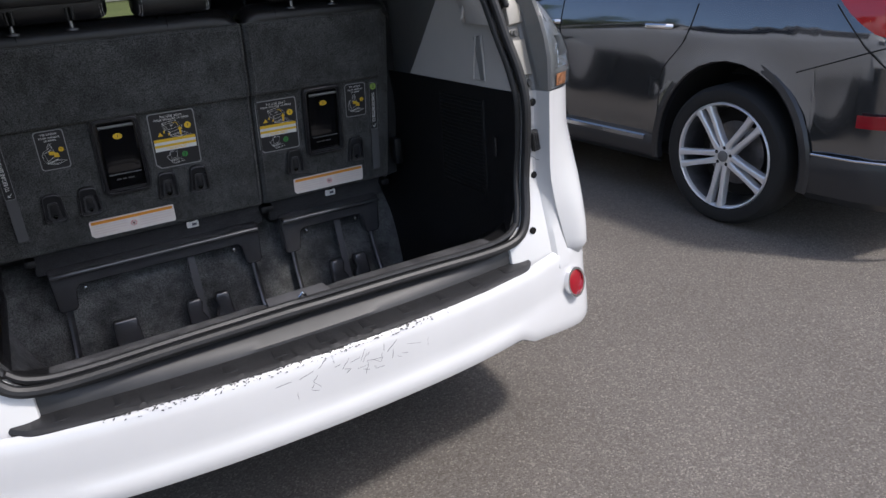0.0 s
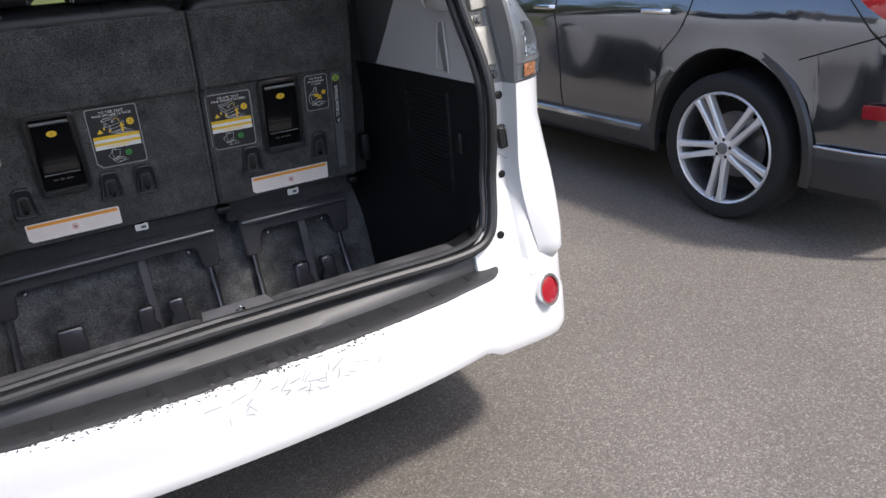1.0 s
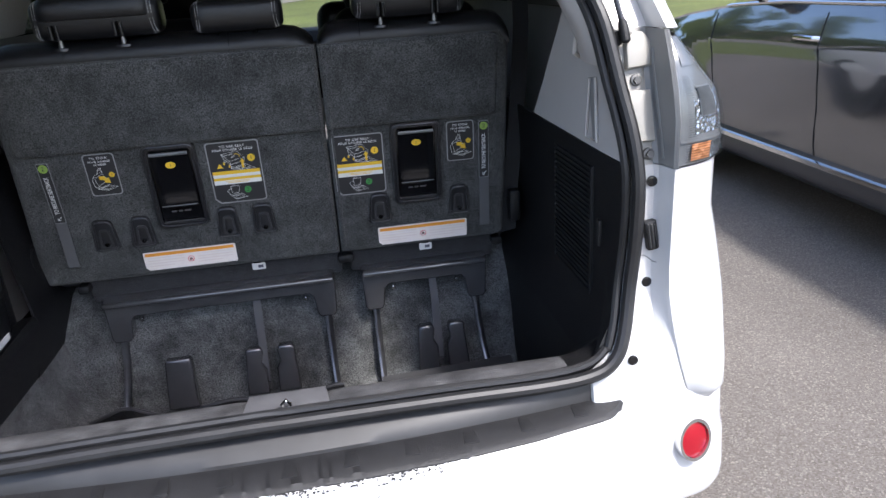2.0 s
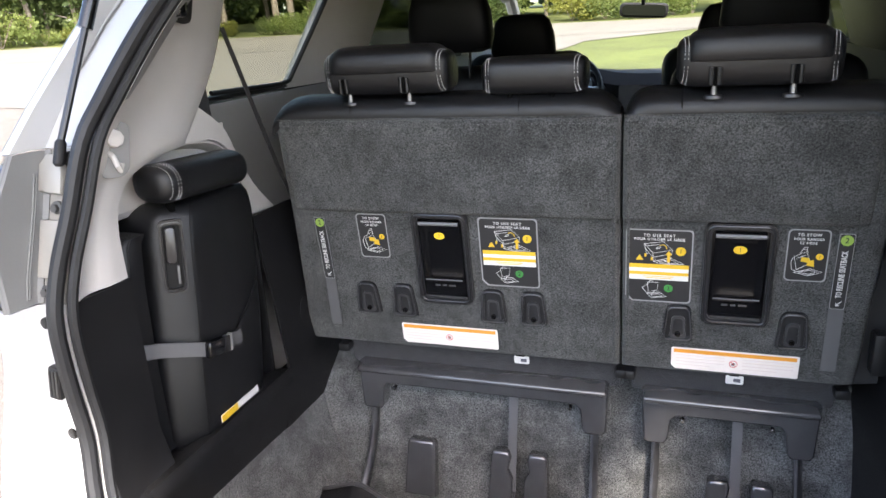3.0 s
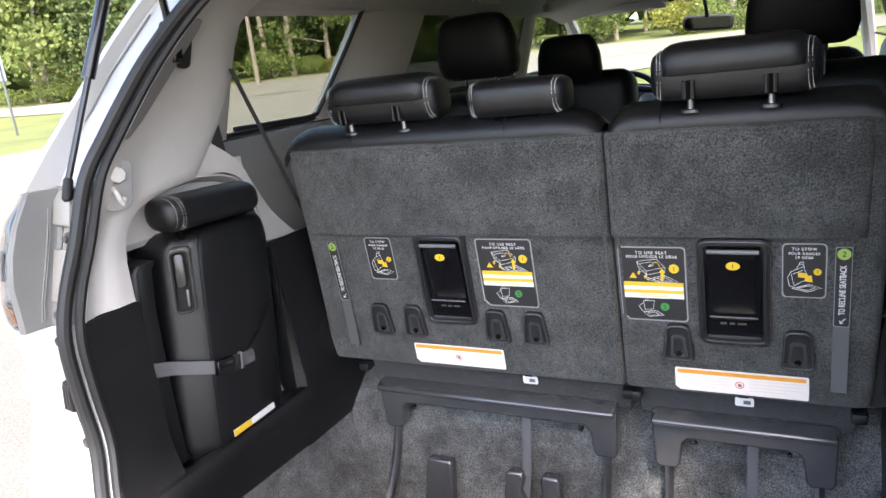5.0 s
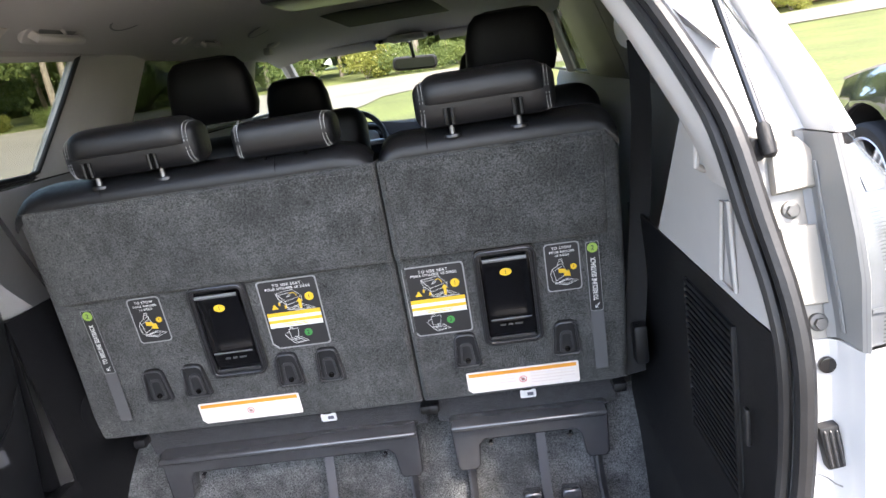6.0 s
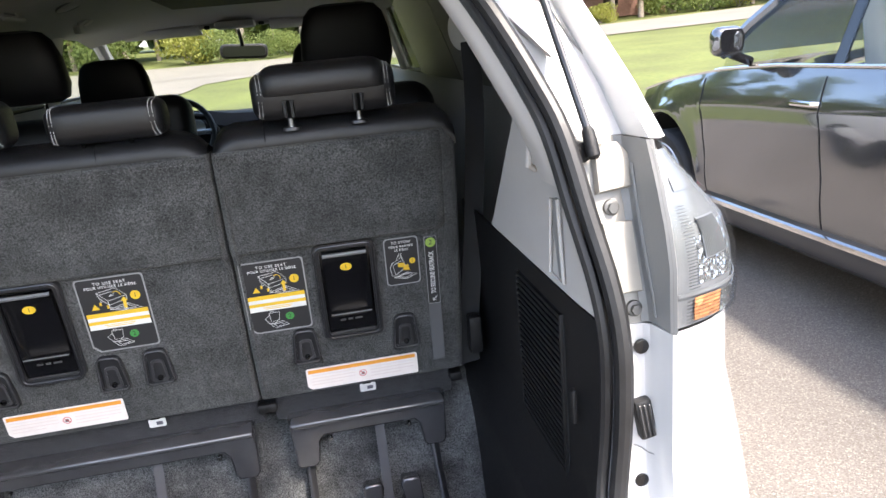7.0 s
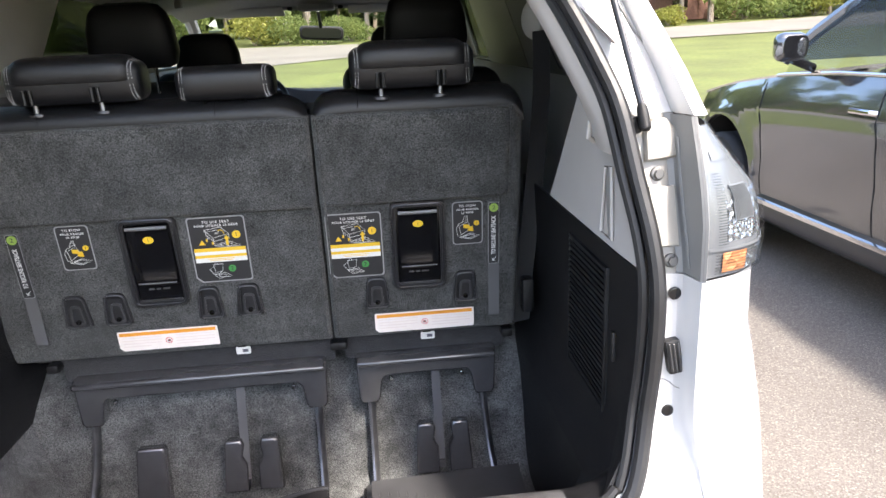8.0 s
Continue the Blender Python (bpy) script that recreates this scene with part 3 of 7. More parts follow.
def spline(pts, n):
    """A smooth line through points, n steps between each two."""
    pts = [Vector(p) for p in pts]
    out = []
    for i in range(len(pts) - 1):
        p0, p1, p2, p3 = pts[max(i - 1, 0)], pts[i], pts[i + 1], pts[min(i + 2, len(pts) - 1)]
        for k in range(n):
            t = k / n
            out.append(0.5 * ((2 * p1) + (p2 - p0) * t + (2 * p0 - 5 * p1 + 4 * p2 - p3) * t * t + (3 * p1 - p0 - 3 * p2 + p3) * t ** 3))
    out.append(pts[-1])
    return out


half = spline([(x, ys(z), z) for x, z in SEAL], 4)
loop = half + [Vector((-p.x, p.y, p.z)) for p in reversed(half[1:-1])]
part("door_seal", tube([p + Vector((0, -0.012, 0)) for p in loop], 0.0128, 10, True), RUBBER, van, "black rubber door seal round the opening")
part("door_seal", tube([p * 1.0 + Vector((-0.016 if p.x > 0.02 else (0.016 if p.x < -0.02 else 0), 0.008, 0.0 if p.z > 0.74 else 0.012)) for p in loop], 0.0088, 8, True), RUBBER, van)

# white jamb beside the seal, quarter corner and outer side, row by row
XO = [(1.33, 0.768), (1.40, 0.753), (1.5, 0.722), (1.6, 0.686), (1.68, 0.642), (1.74, 0.59)]
XB = [(0.30, 0.890), (0.55, 0.905), (0.80, 0.915), (1.03, 0.900), (1.18, 0.885), (1.30, 0.855), (1.36, 0.835)]
# the body's rear corner: inner edge, corner and side at each height
EDGE_IN = [(0.62, (0.790, 0.062)), (0.70, (0.768, 0.066)), (0.78, (0.750, 0.075)), (0.87, (0.739, 0.084)), (1.10, (0.739, 0.083))]
CORNER = [(0.62, (0.893, 0.020)), (0.70, (0.898, 0.020)), (0.76, (0.896, 0.026)), (0.83, (0.908, 0.058)), (0.92, (0.912, 0.112)), (1.0, (0.890, 0.122)), (1.10, (0.890, 0.122))]
SIDE = [(0.62, (0.912, 0.36)), (0.80, (0.908, 0.38)), (1.10, (0.888, 0.40))]
LAMP_IN = [(1.097, (0.739, 0.082)), (1.183, (0.738, 0.082)), (1.232, (0.737, 0.093)), (1.28, (0.738, 0.115)), (1.335, (0.744, 0.156))]
LAMP_CORNER = [(1.094, (0.892, 0.122)), (1.104, (0.905, 0.113)), (1.14, (0.910, 0.112)), (1.18, (0.915, 0.130)), (1.22, (0.900, 0.132)), (1.26, (0.842, 0.110)), (1.29, (0.798, 0.098)), (1.335, (0.770, 0.148))]
LAMP_SIDE = [(1.097, (0.889, 0.38)), (1.2, (0.886, 0.40)), (1.26, (0.868, 0.42)), (1.335, (0.836, 0.44))]


def at2(z, table):
    return Vector((interp(z, [(k, v[0]) for k, v in table]), interp(z, [(k, v[1]) for k, v in table])))


def bend(z, u, inner, corner, side, inset=0.0):
    """A point u of the way round the rear corner at height z."""
    a, c, e = at2(z, inner), at2(z, corner), at2(z, side)
    p1, p2 = a.lerp(c, 0.80), e.lerp(c, 0.86)
    f = 1 - u
    p = a * f ** 3 + p1 * 3 * f * f * u + p2 * 3 * f * u * u + e * u ** 3
    d = ((p1 - a) * f * f + (p2 - p1) * 2 * f * u + (e - p2) * u * u).normalized()
    return p + Vector((-d.y, d.x)) * inset


for s in (1, -1):
    rows = []
    for z in [0.60, 0.63, 0.645, 0.67, 0.70, 0.725, 0.76, 0.80, 0.85, 0.90, 0.95, 1.0, 1.05, 1.096]:
        y0, x0 = ys(z), xs(max(z, 0.708))
        e = at2(z, EDGE_IN)
        f = max(0.0, min(1.0, (0.86 - z) / 0.16))
        row = [(x0 - 0.006, y0 + 0.012), (x0 - 0.003, y0 + 0.004), (x0 + 0.015, y0), (0.722, y0 - 0.002), (0.729 + 0.006 * f, y0 - 0.008 - 0.004 * f), (e.x - 0.005, 0.5 * (e.y + y0 - 0.008)), (e.x - 0.002, e.y + 0.006)]
        row += [tuple(bend(z, k / 12, EDGE_IN, CORNER, SIDE, 0.03 if z < 0.61 else (0.010 if z < 0.64 else 0.0))) for k in range(13)] + [(interp(z, XB), 0.6)]
        rows.append([(s * x, y, z) for x, y in row])
    part("quarter_panel", thick(loft(rows), 0.004), WHITE, van, "glossy white quarter panel and door jamb")
    part("panel_seam", tube([(s * x, ys(z) - 0.0015 - max(0, x - 0.722) * 1.0, z) for x, z in ((0.690, 0.918), (0.706, 0.920), (0.716, 0.914), (0.724, 0.906), (0.731, 0.905))], 0.0011, 5), GREY_PRIMER, van)
    rows = []
    for z in [1.094, 1.10, 1.14, 1.20, 1.26, 1.31, 1.338]:
        y0, x0, xo = ys(z), xs(z), 0.748
        rows.append([(s * x, y, z) for x, y in ((x0 - 0.006, y0 + 0.016), (x0 - 0.003, y0 + 0.008), (x0 + 0.025, y0 + 0.004), (xo - 0.03, y0 + 0.003), (xo - 0.008, y0 + 0.006))])
    # Jamb shade is put into its darker white.
    part("door_jamb", thick(loft(rows), 0.004), WHITE_SHADED, van, "white painted door jamb, darkened for shade")
    rows = []
    for z in [1.3345, 1.345, 1.36, 1.38, 1.40, 1.42, 1.44, 1.47, 1.52, 1.58, 1.63, 1.68, 1.73]:
        y0, x0, xo = ys(z), xs(z), interp(z, XO)
        xw = 0.87 - (z - 1.3) * 0.29
        # the raised outer edge runs out upwards
        yr = min(y0 + 0.001, 0.155 + (z - 1.3345) * 0.80)
        row = ((x0 - 0.006, y0 + 0.016), (x0 - 0.003, y0 + 0.008), (x0 + 0.025, y0 + 0.004), (xo - 0.050, y0 + 0.003), (xo - 0.032, y0 + 0.002), (xo - 0.027, 0.5 * (yr + y0)), (xo - 0.022, yr), (xo - 0.010, yr - 0.003), (xo, yr + 0.003), (xo + 0.012, yr + 0.030), (xo * 0.5 + xw * 0.5 + 0.01, yr + 0.16), (xw, 0.78))
        rows.append([(s * x, y, z) for x, y in row])
    part("pillar_panel", thick(loft(rows), 0.004), WHITE, van, "white rear pillar")
    part("panel_seam", tube([(s * (interp(z, XO) + dx), ys(z) + dy, z) for z, dx, dy in ((1.62, -0.046, 0.001), (1.52, -0.040, 0.000), (1.46, -0.036, 0.000), (1.44, -0.030, 0.000))], 0.0019, 5), GREY_PRIMER, van)
    # outer side, forward to the front
    rows = []
    for z in [0.28, 0.40, 0.55, 0.80, 1.03, 1.18, 1.30, 1.35]:
        xb = interp(z, XB)
        rows.append([(s * (xb + dx), y, z if y < 3.9 else min(z, 1.04 - 0.25 * (y - 4.0))) for y, dx in ((0.36 if z > 1.03 else 0.45, -0.012), (0.6, 0), (1.2, 0.03), (2.2, 0.04), (3.2, 0.03), (4.0, 0.0), (4.6, -0.10), (4.95, -0.30))])
    part("side_panel", thick(loft(rows), 0.01), WHITE, van, "white body side")
    # tail lamp: clear lens over a pale housing, faceted reflector, amber and red parts
    def lamp_row(z, inset, u0, u1, n=16):
        return [(s * p.x, p.y, z) for p in (bend(z, u0 + (u1 - u0) * k / n, LAMP_IN, LAMP_CORNER, LAMP_SIDE, inset) for k in range(n + 1))]

    def lamp_sheet(z0, z1, inset, u0, u1, n=6, d=0.002):
        return thick(loft([lamp_row(z0 + (z1 - z0) * k / n, inset, u0, u1) for k in range(n + 1)]), d)
    lamp = part("tail_lamp", loft([lamp_row(1.098 + 0.222 * k / 14, 0.009 - 0.004 * k / 14, 0.02, 1.0) for k in range(15)]), LAMP_PALE, van, "clear tail lamp with chrome reflector and amber lower lens")
    shell = [1.094, 1.097, 1.104, 1.12, 1.14, 1.16, 1.18, 1.20, 1.22, 1.24, 1.26, 1.275, 1.29, 1.305, 1.32, 1.335]
    part("lens", loft([lamp_row(1.096, 0.016, 0.0, 1.0)] + [lamp_row(z, 0.004 if z < 1.096 else 0.0, 0.0, 1.0) for z in shell]), LENS, lamp, "clear outer lens")
    part("reflector", lamp_sheet(1.152, 1.268, 0.007, 0.125, 0.62, 12, 0.001), FACETS, lamp, "faceted chrome reflector")
    part("fluted_panel", lamp_sheet(1.182, 1.236, 0.0045, 0.165, 0.31, 6, 0.001), FLUTE, lamp, "grey fluted middle of the lamp")
    part("divider", lamp_sheet(1.140, 1.145, 0.005, 0.03, 0.95, 1, 0.001), LAMP_PALE, lamp)
    part("upper_panel", lamp_sheet(1.272, 1.320, 0.004, 0.10, 0.90, 4, 0.001), LAMP_PALE, lamp)
    part("indicator", lamp_sheet(1.106, 1.136, 0.005, 0.10, 0.25, 3, 0.001), AMBER_FACETS, lamp, "pinkish amber turn indicator")
    part("indicator", lamp_sheet(1.106, 1.134, 0.006, 0.26, 0.62, 3, 0.001), FACETS, lamp)
    part("side_marker", lamp_sheet(1.215, 1.240, 0.0015, 0.74, 0.78, 2, 0.001), RED_LAMP, lamp, "red side part of the lamp")
    for k in range(7):
        z = 1.1055 + 0.0048 * k
        part("rib", tube(lamp_row(z, 0.0025, 0.06, 0.70, 8), 0.0010, 5), LENS_RIB, lamp)
    for k in range(27):
        z = 1.150 + 0.0040 * k
        part("rib", tube(lamp_row(z, 0.003, 0.070, 0.120, 2), 0.0007, 5), LENS_RIB, lamp)
    for k in range(13):
        u = 0.172 + 0.0108 * k
        part("rib", tube([lamp_row(z, 0.0034, u, u, 1)[0] for z in (1.184, 1.21, 1.234)], 0.0009, 5), LAMP_PALE, lamp)
    # grey wall between jamb and lamp, bracket steps and bolts
    rows = []
    for z in [1.097, 1.12, 1.15, 1.183, 1.21, 1.232, 1.26, 1.28, 1.31, 1.333]:
        e = at2(z, LAMP_IN)
        yw = ys(z) - 0.002
        rows.append([(s * x, y, z) for x, y in ((0.722, yw + 0.003), (0.731, yw - 0.001), (0.7335, yw - 0.007), (e.x - 0.0035, 0.55 * yw + 0.45 * e.y), (e.x - 0.002, e.y + 0.004), (e.x + 0.004, e.y - 0.003), (e.x + 0.008, e.y + 0.004))])
    wall = part("lamp_surround", thick(loft(rows), 0.003), GREY_PRIMER, van, "grey plastic wall beside the tail lamp")
    for dy in (0.0, 0.005):
        part("bead", tube([(s * (0.7325), ys(z) - 0.016 - dy, z) for z in (1.108, 1.14, 1.2, 1.25, 1.30)], 0.0014, 6), GREY_PRIMER, wall)
    jm = lambda x, z, off: Matrix.Translation((s * x, ys(z) + off, z)) @ Matrix((Vector((1, 0, 0)), Vector((0, 0.33, 1)).normalized(), Vector((0, -1, 0.33)).normalized())).transposed().to_4x4()
    top = [(-0.026, -0.030), (0.024, -0.026), (0.024, 0.020), (0.010, 0.036), (-0.012, 0.036), (-0.024, 0.020)]
    part("bracket", pad([(s * x, y) for x, y in top], jm(0.712, 1.290, 0.004), 0.016, 0.006), WHITE_SHADED, van)
    part("bracket", pad([(s * x, y) for x, y in ((-0.016, -0.047), (0.018, -0.047), (0.018, 0.047), (-0.024, 0.047))], jm(0.708, 1.180, 0.003), 0.014, 0.004), WHITE_SHADED, van)
    for bz, bx in ((1.243, 0.705), (1.115, 0.714)):
        b = bmesh.new()
        disc(b, (s * bx, ys(bz) + 0.004, bz), (0, -1, 0.2), 0.011, 0.006, 16, 0.002)
        disc(b, (s * bx, ys(bz) - 0.002, bz), (0, -1, 0.2), 0.007, 0.006, 6)
        part("bolt", b, BOLT, van)
    for bz, bx in ((1.066, 0.717), (0.864, 0.714), (0.720, 0.672)):
        b = bmesh.new()
        disc(b, (s * bx, ys(bz) - 0.001, bz), (0, -1, 0), 0.0105, 0.005, 14, 0.002)
        part("plug", b, BLACK_GLOSS, van)
    st = part("bump_stop", box((s * 0.718, ys(0.962) - 0.004, 0.962), (0.024, 0.020, 0.060), 0.004, 2, roty(-10 * s)), RUBBER, van, "black rubber bump stop")
    for k in range(3):
        part("rib", box((s * (0.711 + 0.007 * k), ys(0.962) - 0.0150, 0.962), (0.003, 0.004, 0.050), 0.001, 1, roty(-10 * s)), DARK_PLASTIC, st)
    # gas strut
    a, b2 = Vector((s * 0.684, ys(1.337) - 0.026, 1.325)), Vector((s * 0.60, 0.37, 1.80))
    strut = part("gas_strut", tube([a.lerp(b2, 0.04), a.lerp(b2, 0.42)], 0.0058, 10), STRUT_STEEL, van, "slim gas strut holding the liftgate")
    part("cylinder", tube([a.lerp(b2, 0.40), a.lerp(b2, 1.0)], 0.0115, 12), BLACK_GLOSS, strut)
    part("ball_socket", tube([a - Vector((0, 0, 0.014)), a - Vector((0, 0, 0.010)), a.lerp(b2, 0.045), a.lerp(b2, 0.055)], [0.006, 0.0092, 0.0088, 0.006], 12), BLACK_TRIM, strut)
    part("ball_stud", disc(bmesh.new(), a + Vector((-s * 0.010, 0.010, -0.006)), (-s * 0.3, 1, 0), 0.014, 0.016, 14, 0.003), RUBBER, strut)

# bumper: plan curve and profile
PLAN = [(0.0, 0.0), (0.15, 0.003), (0.30, 0.012), (0.45, 0.030), (0.58, 0.055), (0.68, 0.079), (0.75, 0.098), (0.80, 0.114), (0.846, 0.136), (0.878, 0.174), (0.899, 0.24), (0.910, 0.33), (0.915, 0.42), (0.917, 0.55)]
PROF = [(-0.030, 0.638), (-0.038, 0.635), (-0.046, 0.626), (-0.051, 0.605), (-0.054, 0.570), (-0.056, 0.540), (-0.057, 0.517), (-0.062, 0.504), (-0.068, 0.492), (-0.069, 0.472), (-0.063, 0.456), (-0.050, 0.449), (0.02, 0.449)]
plan = [Vector((x, y, 0)) for x, y in PLAN]
fine = spline(plan, 6)


def bumper_sheet():
    rows = []
    for i, p in enumerate(fine):
        d = (fine[min(i + 1, len(fine) - 1)] - fine[max(i - 1, 0)]).normalized()
        out = Vector((d.y, -d.x, 0))
        row = []
        for y, z in PROF:
            low = 0.022 * max(0.0, min(1.0, (p.x - 0.545) / 0.05)) + 0.05 * max(0.0, min(1.0, (p.x - 0.56) / 0.26)) if z < 0.498 else 0.0
            q = p + out * (-y - 0.03) + Vector((0, -0.03, 0))
            row.append((q.x, q.y, z - low + (0.02 * max(0, (p.x - 0.62)) / 0.25 if z > 0.6 else 0)))
        rows.append(row)
    left = [[(-x, y, z) for x, y, z in r] for r in reversed(rows[1:])]
    return loft(left + rows)


bumper = part("rear_bumper", bumper_sheet(), WHITE, van, "white rear bumper with scuffed paint along its top edge")
for s in (1, -1):
    c = Vector((s * 0.791, 0.040, 0.541))
    ax = Vector((s * 0.26, -1, 0.20)).normalized()
    b = bmesh.new()
    q = ax.to_track_quat('Z', 'Y').to_matrix().to_4x4()
    n = 28
    oval = lambda k, r: [(r * math.cos(2 * math.pi * i / n), r * k * math.sin(2 * math.pi * i / n)) for i in range(n)]
    ring(b, oval(1.13, 0.040), oval(1.12, 0.034), Matrix.Translation(c - ax * 0.012) @ q, 0.018)
    part("reflector_ring", b, CHROME, bumper, "chrome ring round the reflector")
    part("reflector", prism(oval(1.12, 0.035), Matrix.Translation(c - ax * 0.016) @ q, 0.018, 0.006), RED_LENS, bumper, "round dark red reflector")
# black step guard on the bumper's top, with a chewed rear edge
rows_t, rows_b = [], []
rng = random.Random(3)
guard = bmesh.new()
rows = []
N = 220
for k in range(N + 1):
    x = -0.66 + 1.32 * k / N
    e = interp(abs(x), PLAN)
    end = max(0.0, (abs(x) - 0.60) / 0.06)
    rear = -0.040 + e + (rng.uniform(0, 0.003) if -0.45 < x < 0.33 else 0) + 0.05 * end * end
    front = 0.038 + 0.10 * x * x + 0.004
    zt = 0.642 + 0.02 * max(0, abs(x) - 0.62) / 0.25
    rows.append([(x, front, zt - 0.01), (x, front, zt + 0.004), (x, rear + 0.010, zt + 0.003), (x, rear, zt - 0.004), (x, rear + 0.004, zt - 0.02)])
add_loft(guard, rows)
part("step_guard", guard, GUARD, bumper, "worn black plastic step guard")
for k in range(11):
    x = -0.55 + 0.11 * k
    part("rib", prism([(-0.014, -0.022), (0.014, -0.022), (0.010, 0.020), (-0.010, 0.020)], Matrix.Translation((x, 0.012 + interp(abs(x), PLAN) * 0.8, 0.645)), 0.0022, 0.001), GUARD, bumper)
# flakes, chips and scratches along the scuffed edge
flakes = bmesh.new()
for k in range(420):
    x = rng.gauss(rng.choice([-0.36, -0.2, -0.05, 0.08, 0.2]), 0.06)
    dn = rng.random() ** 3 * 0.011
    f = 0.3 + dn / 0.05
    z = 0.636 - dn
    y = interp(z, [(zz, yy) for yy, zz in reversed(PROF[:9])]) + interp(abs(x), PLAN) - 0.0020
    w = rng.uniform(0.0009, 0.0034)
    add_prism(flakes, [(-w, -w * 0.4), (w * 0.6, -w * 0.5), (w, w * 0.4), (-w * 0.4, w * 0.5)], Matrix.Translation((x, y, z)) @ rotx(62) @ rotz(rng.uniform(-40, 40)), 0.0010)
chips = part("paint_chip", flakes, GUARD, bumper, "dark chips where paint flaked off", smooth=False)
chips["kind"] = "stuff"
scr = bmesh.new()
for k in range(34):
    x, z = rng.gauss(0.02, 0.12), rng.uniform(0.55, 0.62)
    a, ln = rng.uniform(0, 3.1), rng.uniform(0.006, 0.04)
    pts = []
    for j in range(4):
        xx, zz = x + ln * j / 3 * math.cos(a) + rng.uniform(-0.002, 0.002), min(0.63, z + ln * j / 3 * math.sin(a) * 0.8)
        pts.append((xx, interp(zz, [(q, p) for p, q in reversed(PROF[:9])]) + interp(abs(xx), PLAN) - 0.0006, zz))
    add_tube(scr, pts, 0.0006, 4)
part("scratch", scr, MID_PLASTIC, bumper, "thin dark scratches")["kind"] = "stuff"

# sill between bumper and seal, and the inner scuff plate with striker
rows = []
for k in range(41):
    x = -0.66 + 1.32 * k / 40
    rows.append([(x, 0.040 + 0.10 * x * x, 0.632), (x, 0.044 + 0.10 * x * x, 0.652), (x, 0.062 + 0.05 * x * x, 0.668), (x, 0.085, 0.684), (x, 0.11, 0.696)])
part("sill_lip", loft(rows), GUARD_LIP, van, "dusty grey painted sill")
rows = []
for k in range(61):
    x = -0.635 + 1.27 * k / 60
    f = 1.0 if abs(x) < 0.075 else max(0.0, 1 - (abs(x) - 0.075) / 0.012)
    lift = 0.03 * max(0.0, (abs(x) - 0.55) / 0.085) ** 2
    rows.append([(x, 0.088, 0.694 + lift), (x, 0.098, 0.704 - 0.012 * f + lift), (x, 0.125, 0.708 - 0.024 * f + lift), (x, 0.160, 0.704 - 0.024 * f + lift), (x, 0.182, 0.692 - 0.006 * f + lift), (x, 0.194, 0.668 + lift), (x, 0.194, 0.30)])
scuff = part("scuff_plate", loft(rows[4:57]), SILL, van, "dusty black scuff plate along the load sill")
for ends in (rows[:5], rows[56:]):
    part("sill_end", loft(ends), BLACK_TRIM, van, "black plastic end of the load sill")
lp = [(-0.088, 0.0), (0.088, 0.0), (0.074, 0.088), (-0.074, 0.088)]
part("latch_plate", pad(lp, Matrix.Translation((0, 0.088, 0.698)) @ rotx(3), 0.0045, 0.003), LATCH_GREY, scuff, "smooth grey plate round the striker")
b = tube([(-0.007, 0.116, 0.68), (-0.007, 0.116, 0.715), (0.0, 0.116, 0.723), (0.007, 0.116, 0.715), (0.007, 0.116, 0.68)], 0.0042, 8)
add_box(b, (0, 0.118, 0.694), (0.03, 0.02, 0.006), 0.002)
part("striker", b, CHROME, van, "bright steel latch striker")

# ---- load well and side trim ----
rows = []
for k in range(25):
    x = -0.70 + 1.40 * k / 24
    hump = 0.008 * math.sin(x * 9) + 0.012 * math.sin(x * 23 + 1)
    rows.append([(x, y, z + hump * w) for y, z, w in ((0.18, 0.312, 0), (0.40, 0.310, 0.2), (0.60, 0.310, 0.4), (0.73, 0.312, 0.5), (0.775, 0.325, 0.6), (0.805, 0.36, 0.8), (0.825, 0.42, 1), (0.845, 0.50, 1), (0.88, 0.58, 0.5), (0.95, 0.66, 0), (1.05, 0.68, 0), (1.6, 0.62, 0), (3.3, 0.55, 0))])
part("floor_carpet", loft(rows), FLOOR_CARPET, van, "charcoal carpet lining the load well")


rows = []
for y in (0.20, 0.35, 0.50, 0.65, 0.80, 0.95):
    drop = 0.05 * (y - 0.2)
    rows.append([(x, y, z - drop * w) for x, z, w in ((-0.705, 0.66, 1), (-0.676, 0.605, 1), (-0.662, 0.585, 1), (-0.650, 0.555, 1), (-0.632, 0.500, 0.7), (-0.604, 0.430, 0.4), (-0.566, 0.372, 0.1), (-0.515, 0.335, 0), (-0.450, 0.3135, 0))])
part("side_carpet", loft(rows), FLOOR_CARPET, van, "charcoal carpet rising up the side of the load well")


# side linings: black below, light grey above; the wall follows the seal at its rear edge
def lining(s, zs, ya, yb, lean=0.0, inset=0.0):
    rows = []
    for z in zs:
        zz = max(0.70, z)
        x0 = xs(zz) - 0.010 - inset
        y0 = ys(zz) + 0.012 if z > 0.69 else 0.20
        xw = min(0.690, 0.672 + 0.02 * max(0, z - 1.1)) - inset
        xw = min(xw, x0 + 0.05)
        e = yb(z)
        rows.append([(s * x, y, z) for x, y in ((x0, max(y0, ya)), (x0 + 0.3 * (xw - x0), max(y0, ya) + 0.03), (xw, max(y0, ya) + 0.09), (xw, 0.5 * (max(y0, ya) + 0.09 + e)), (xw, e))])
    return rows


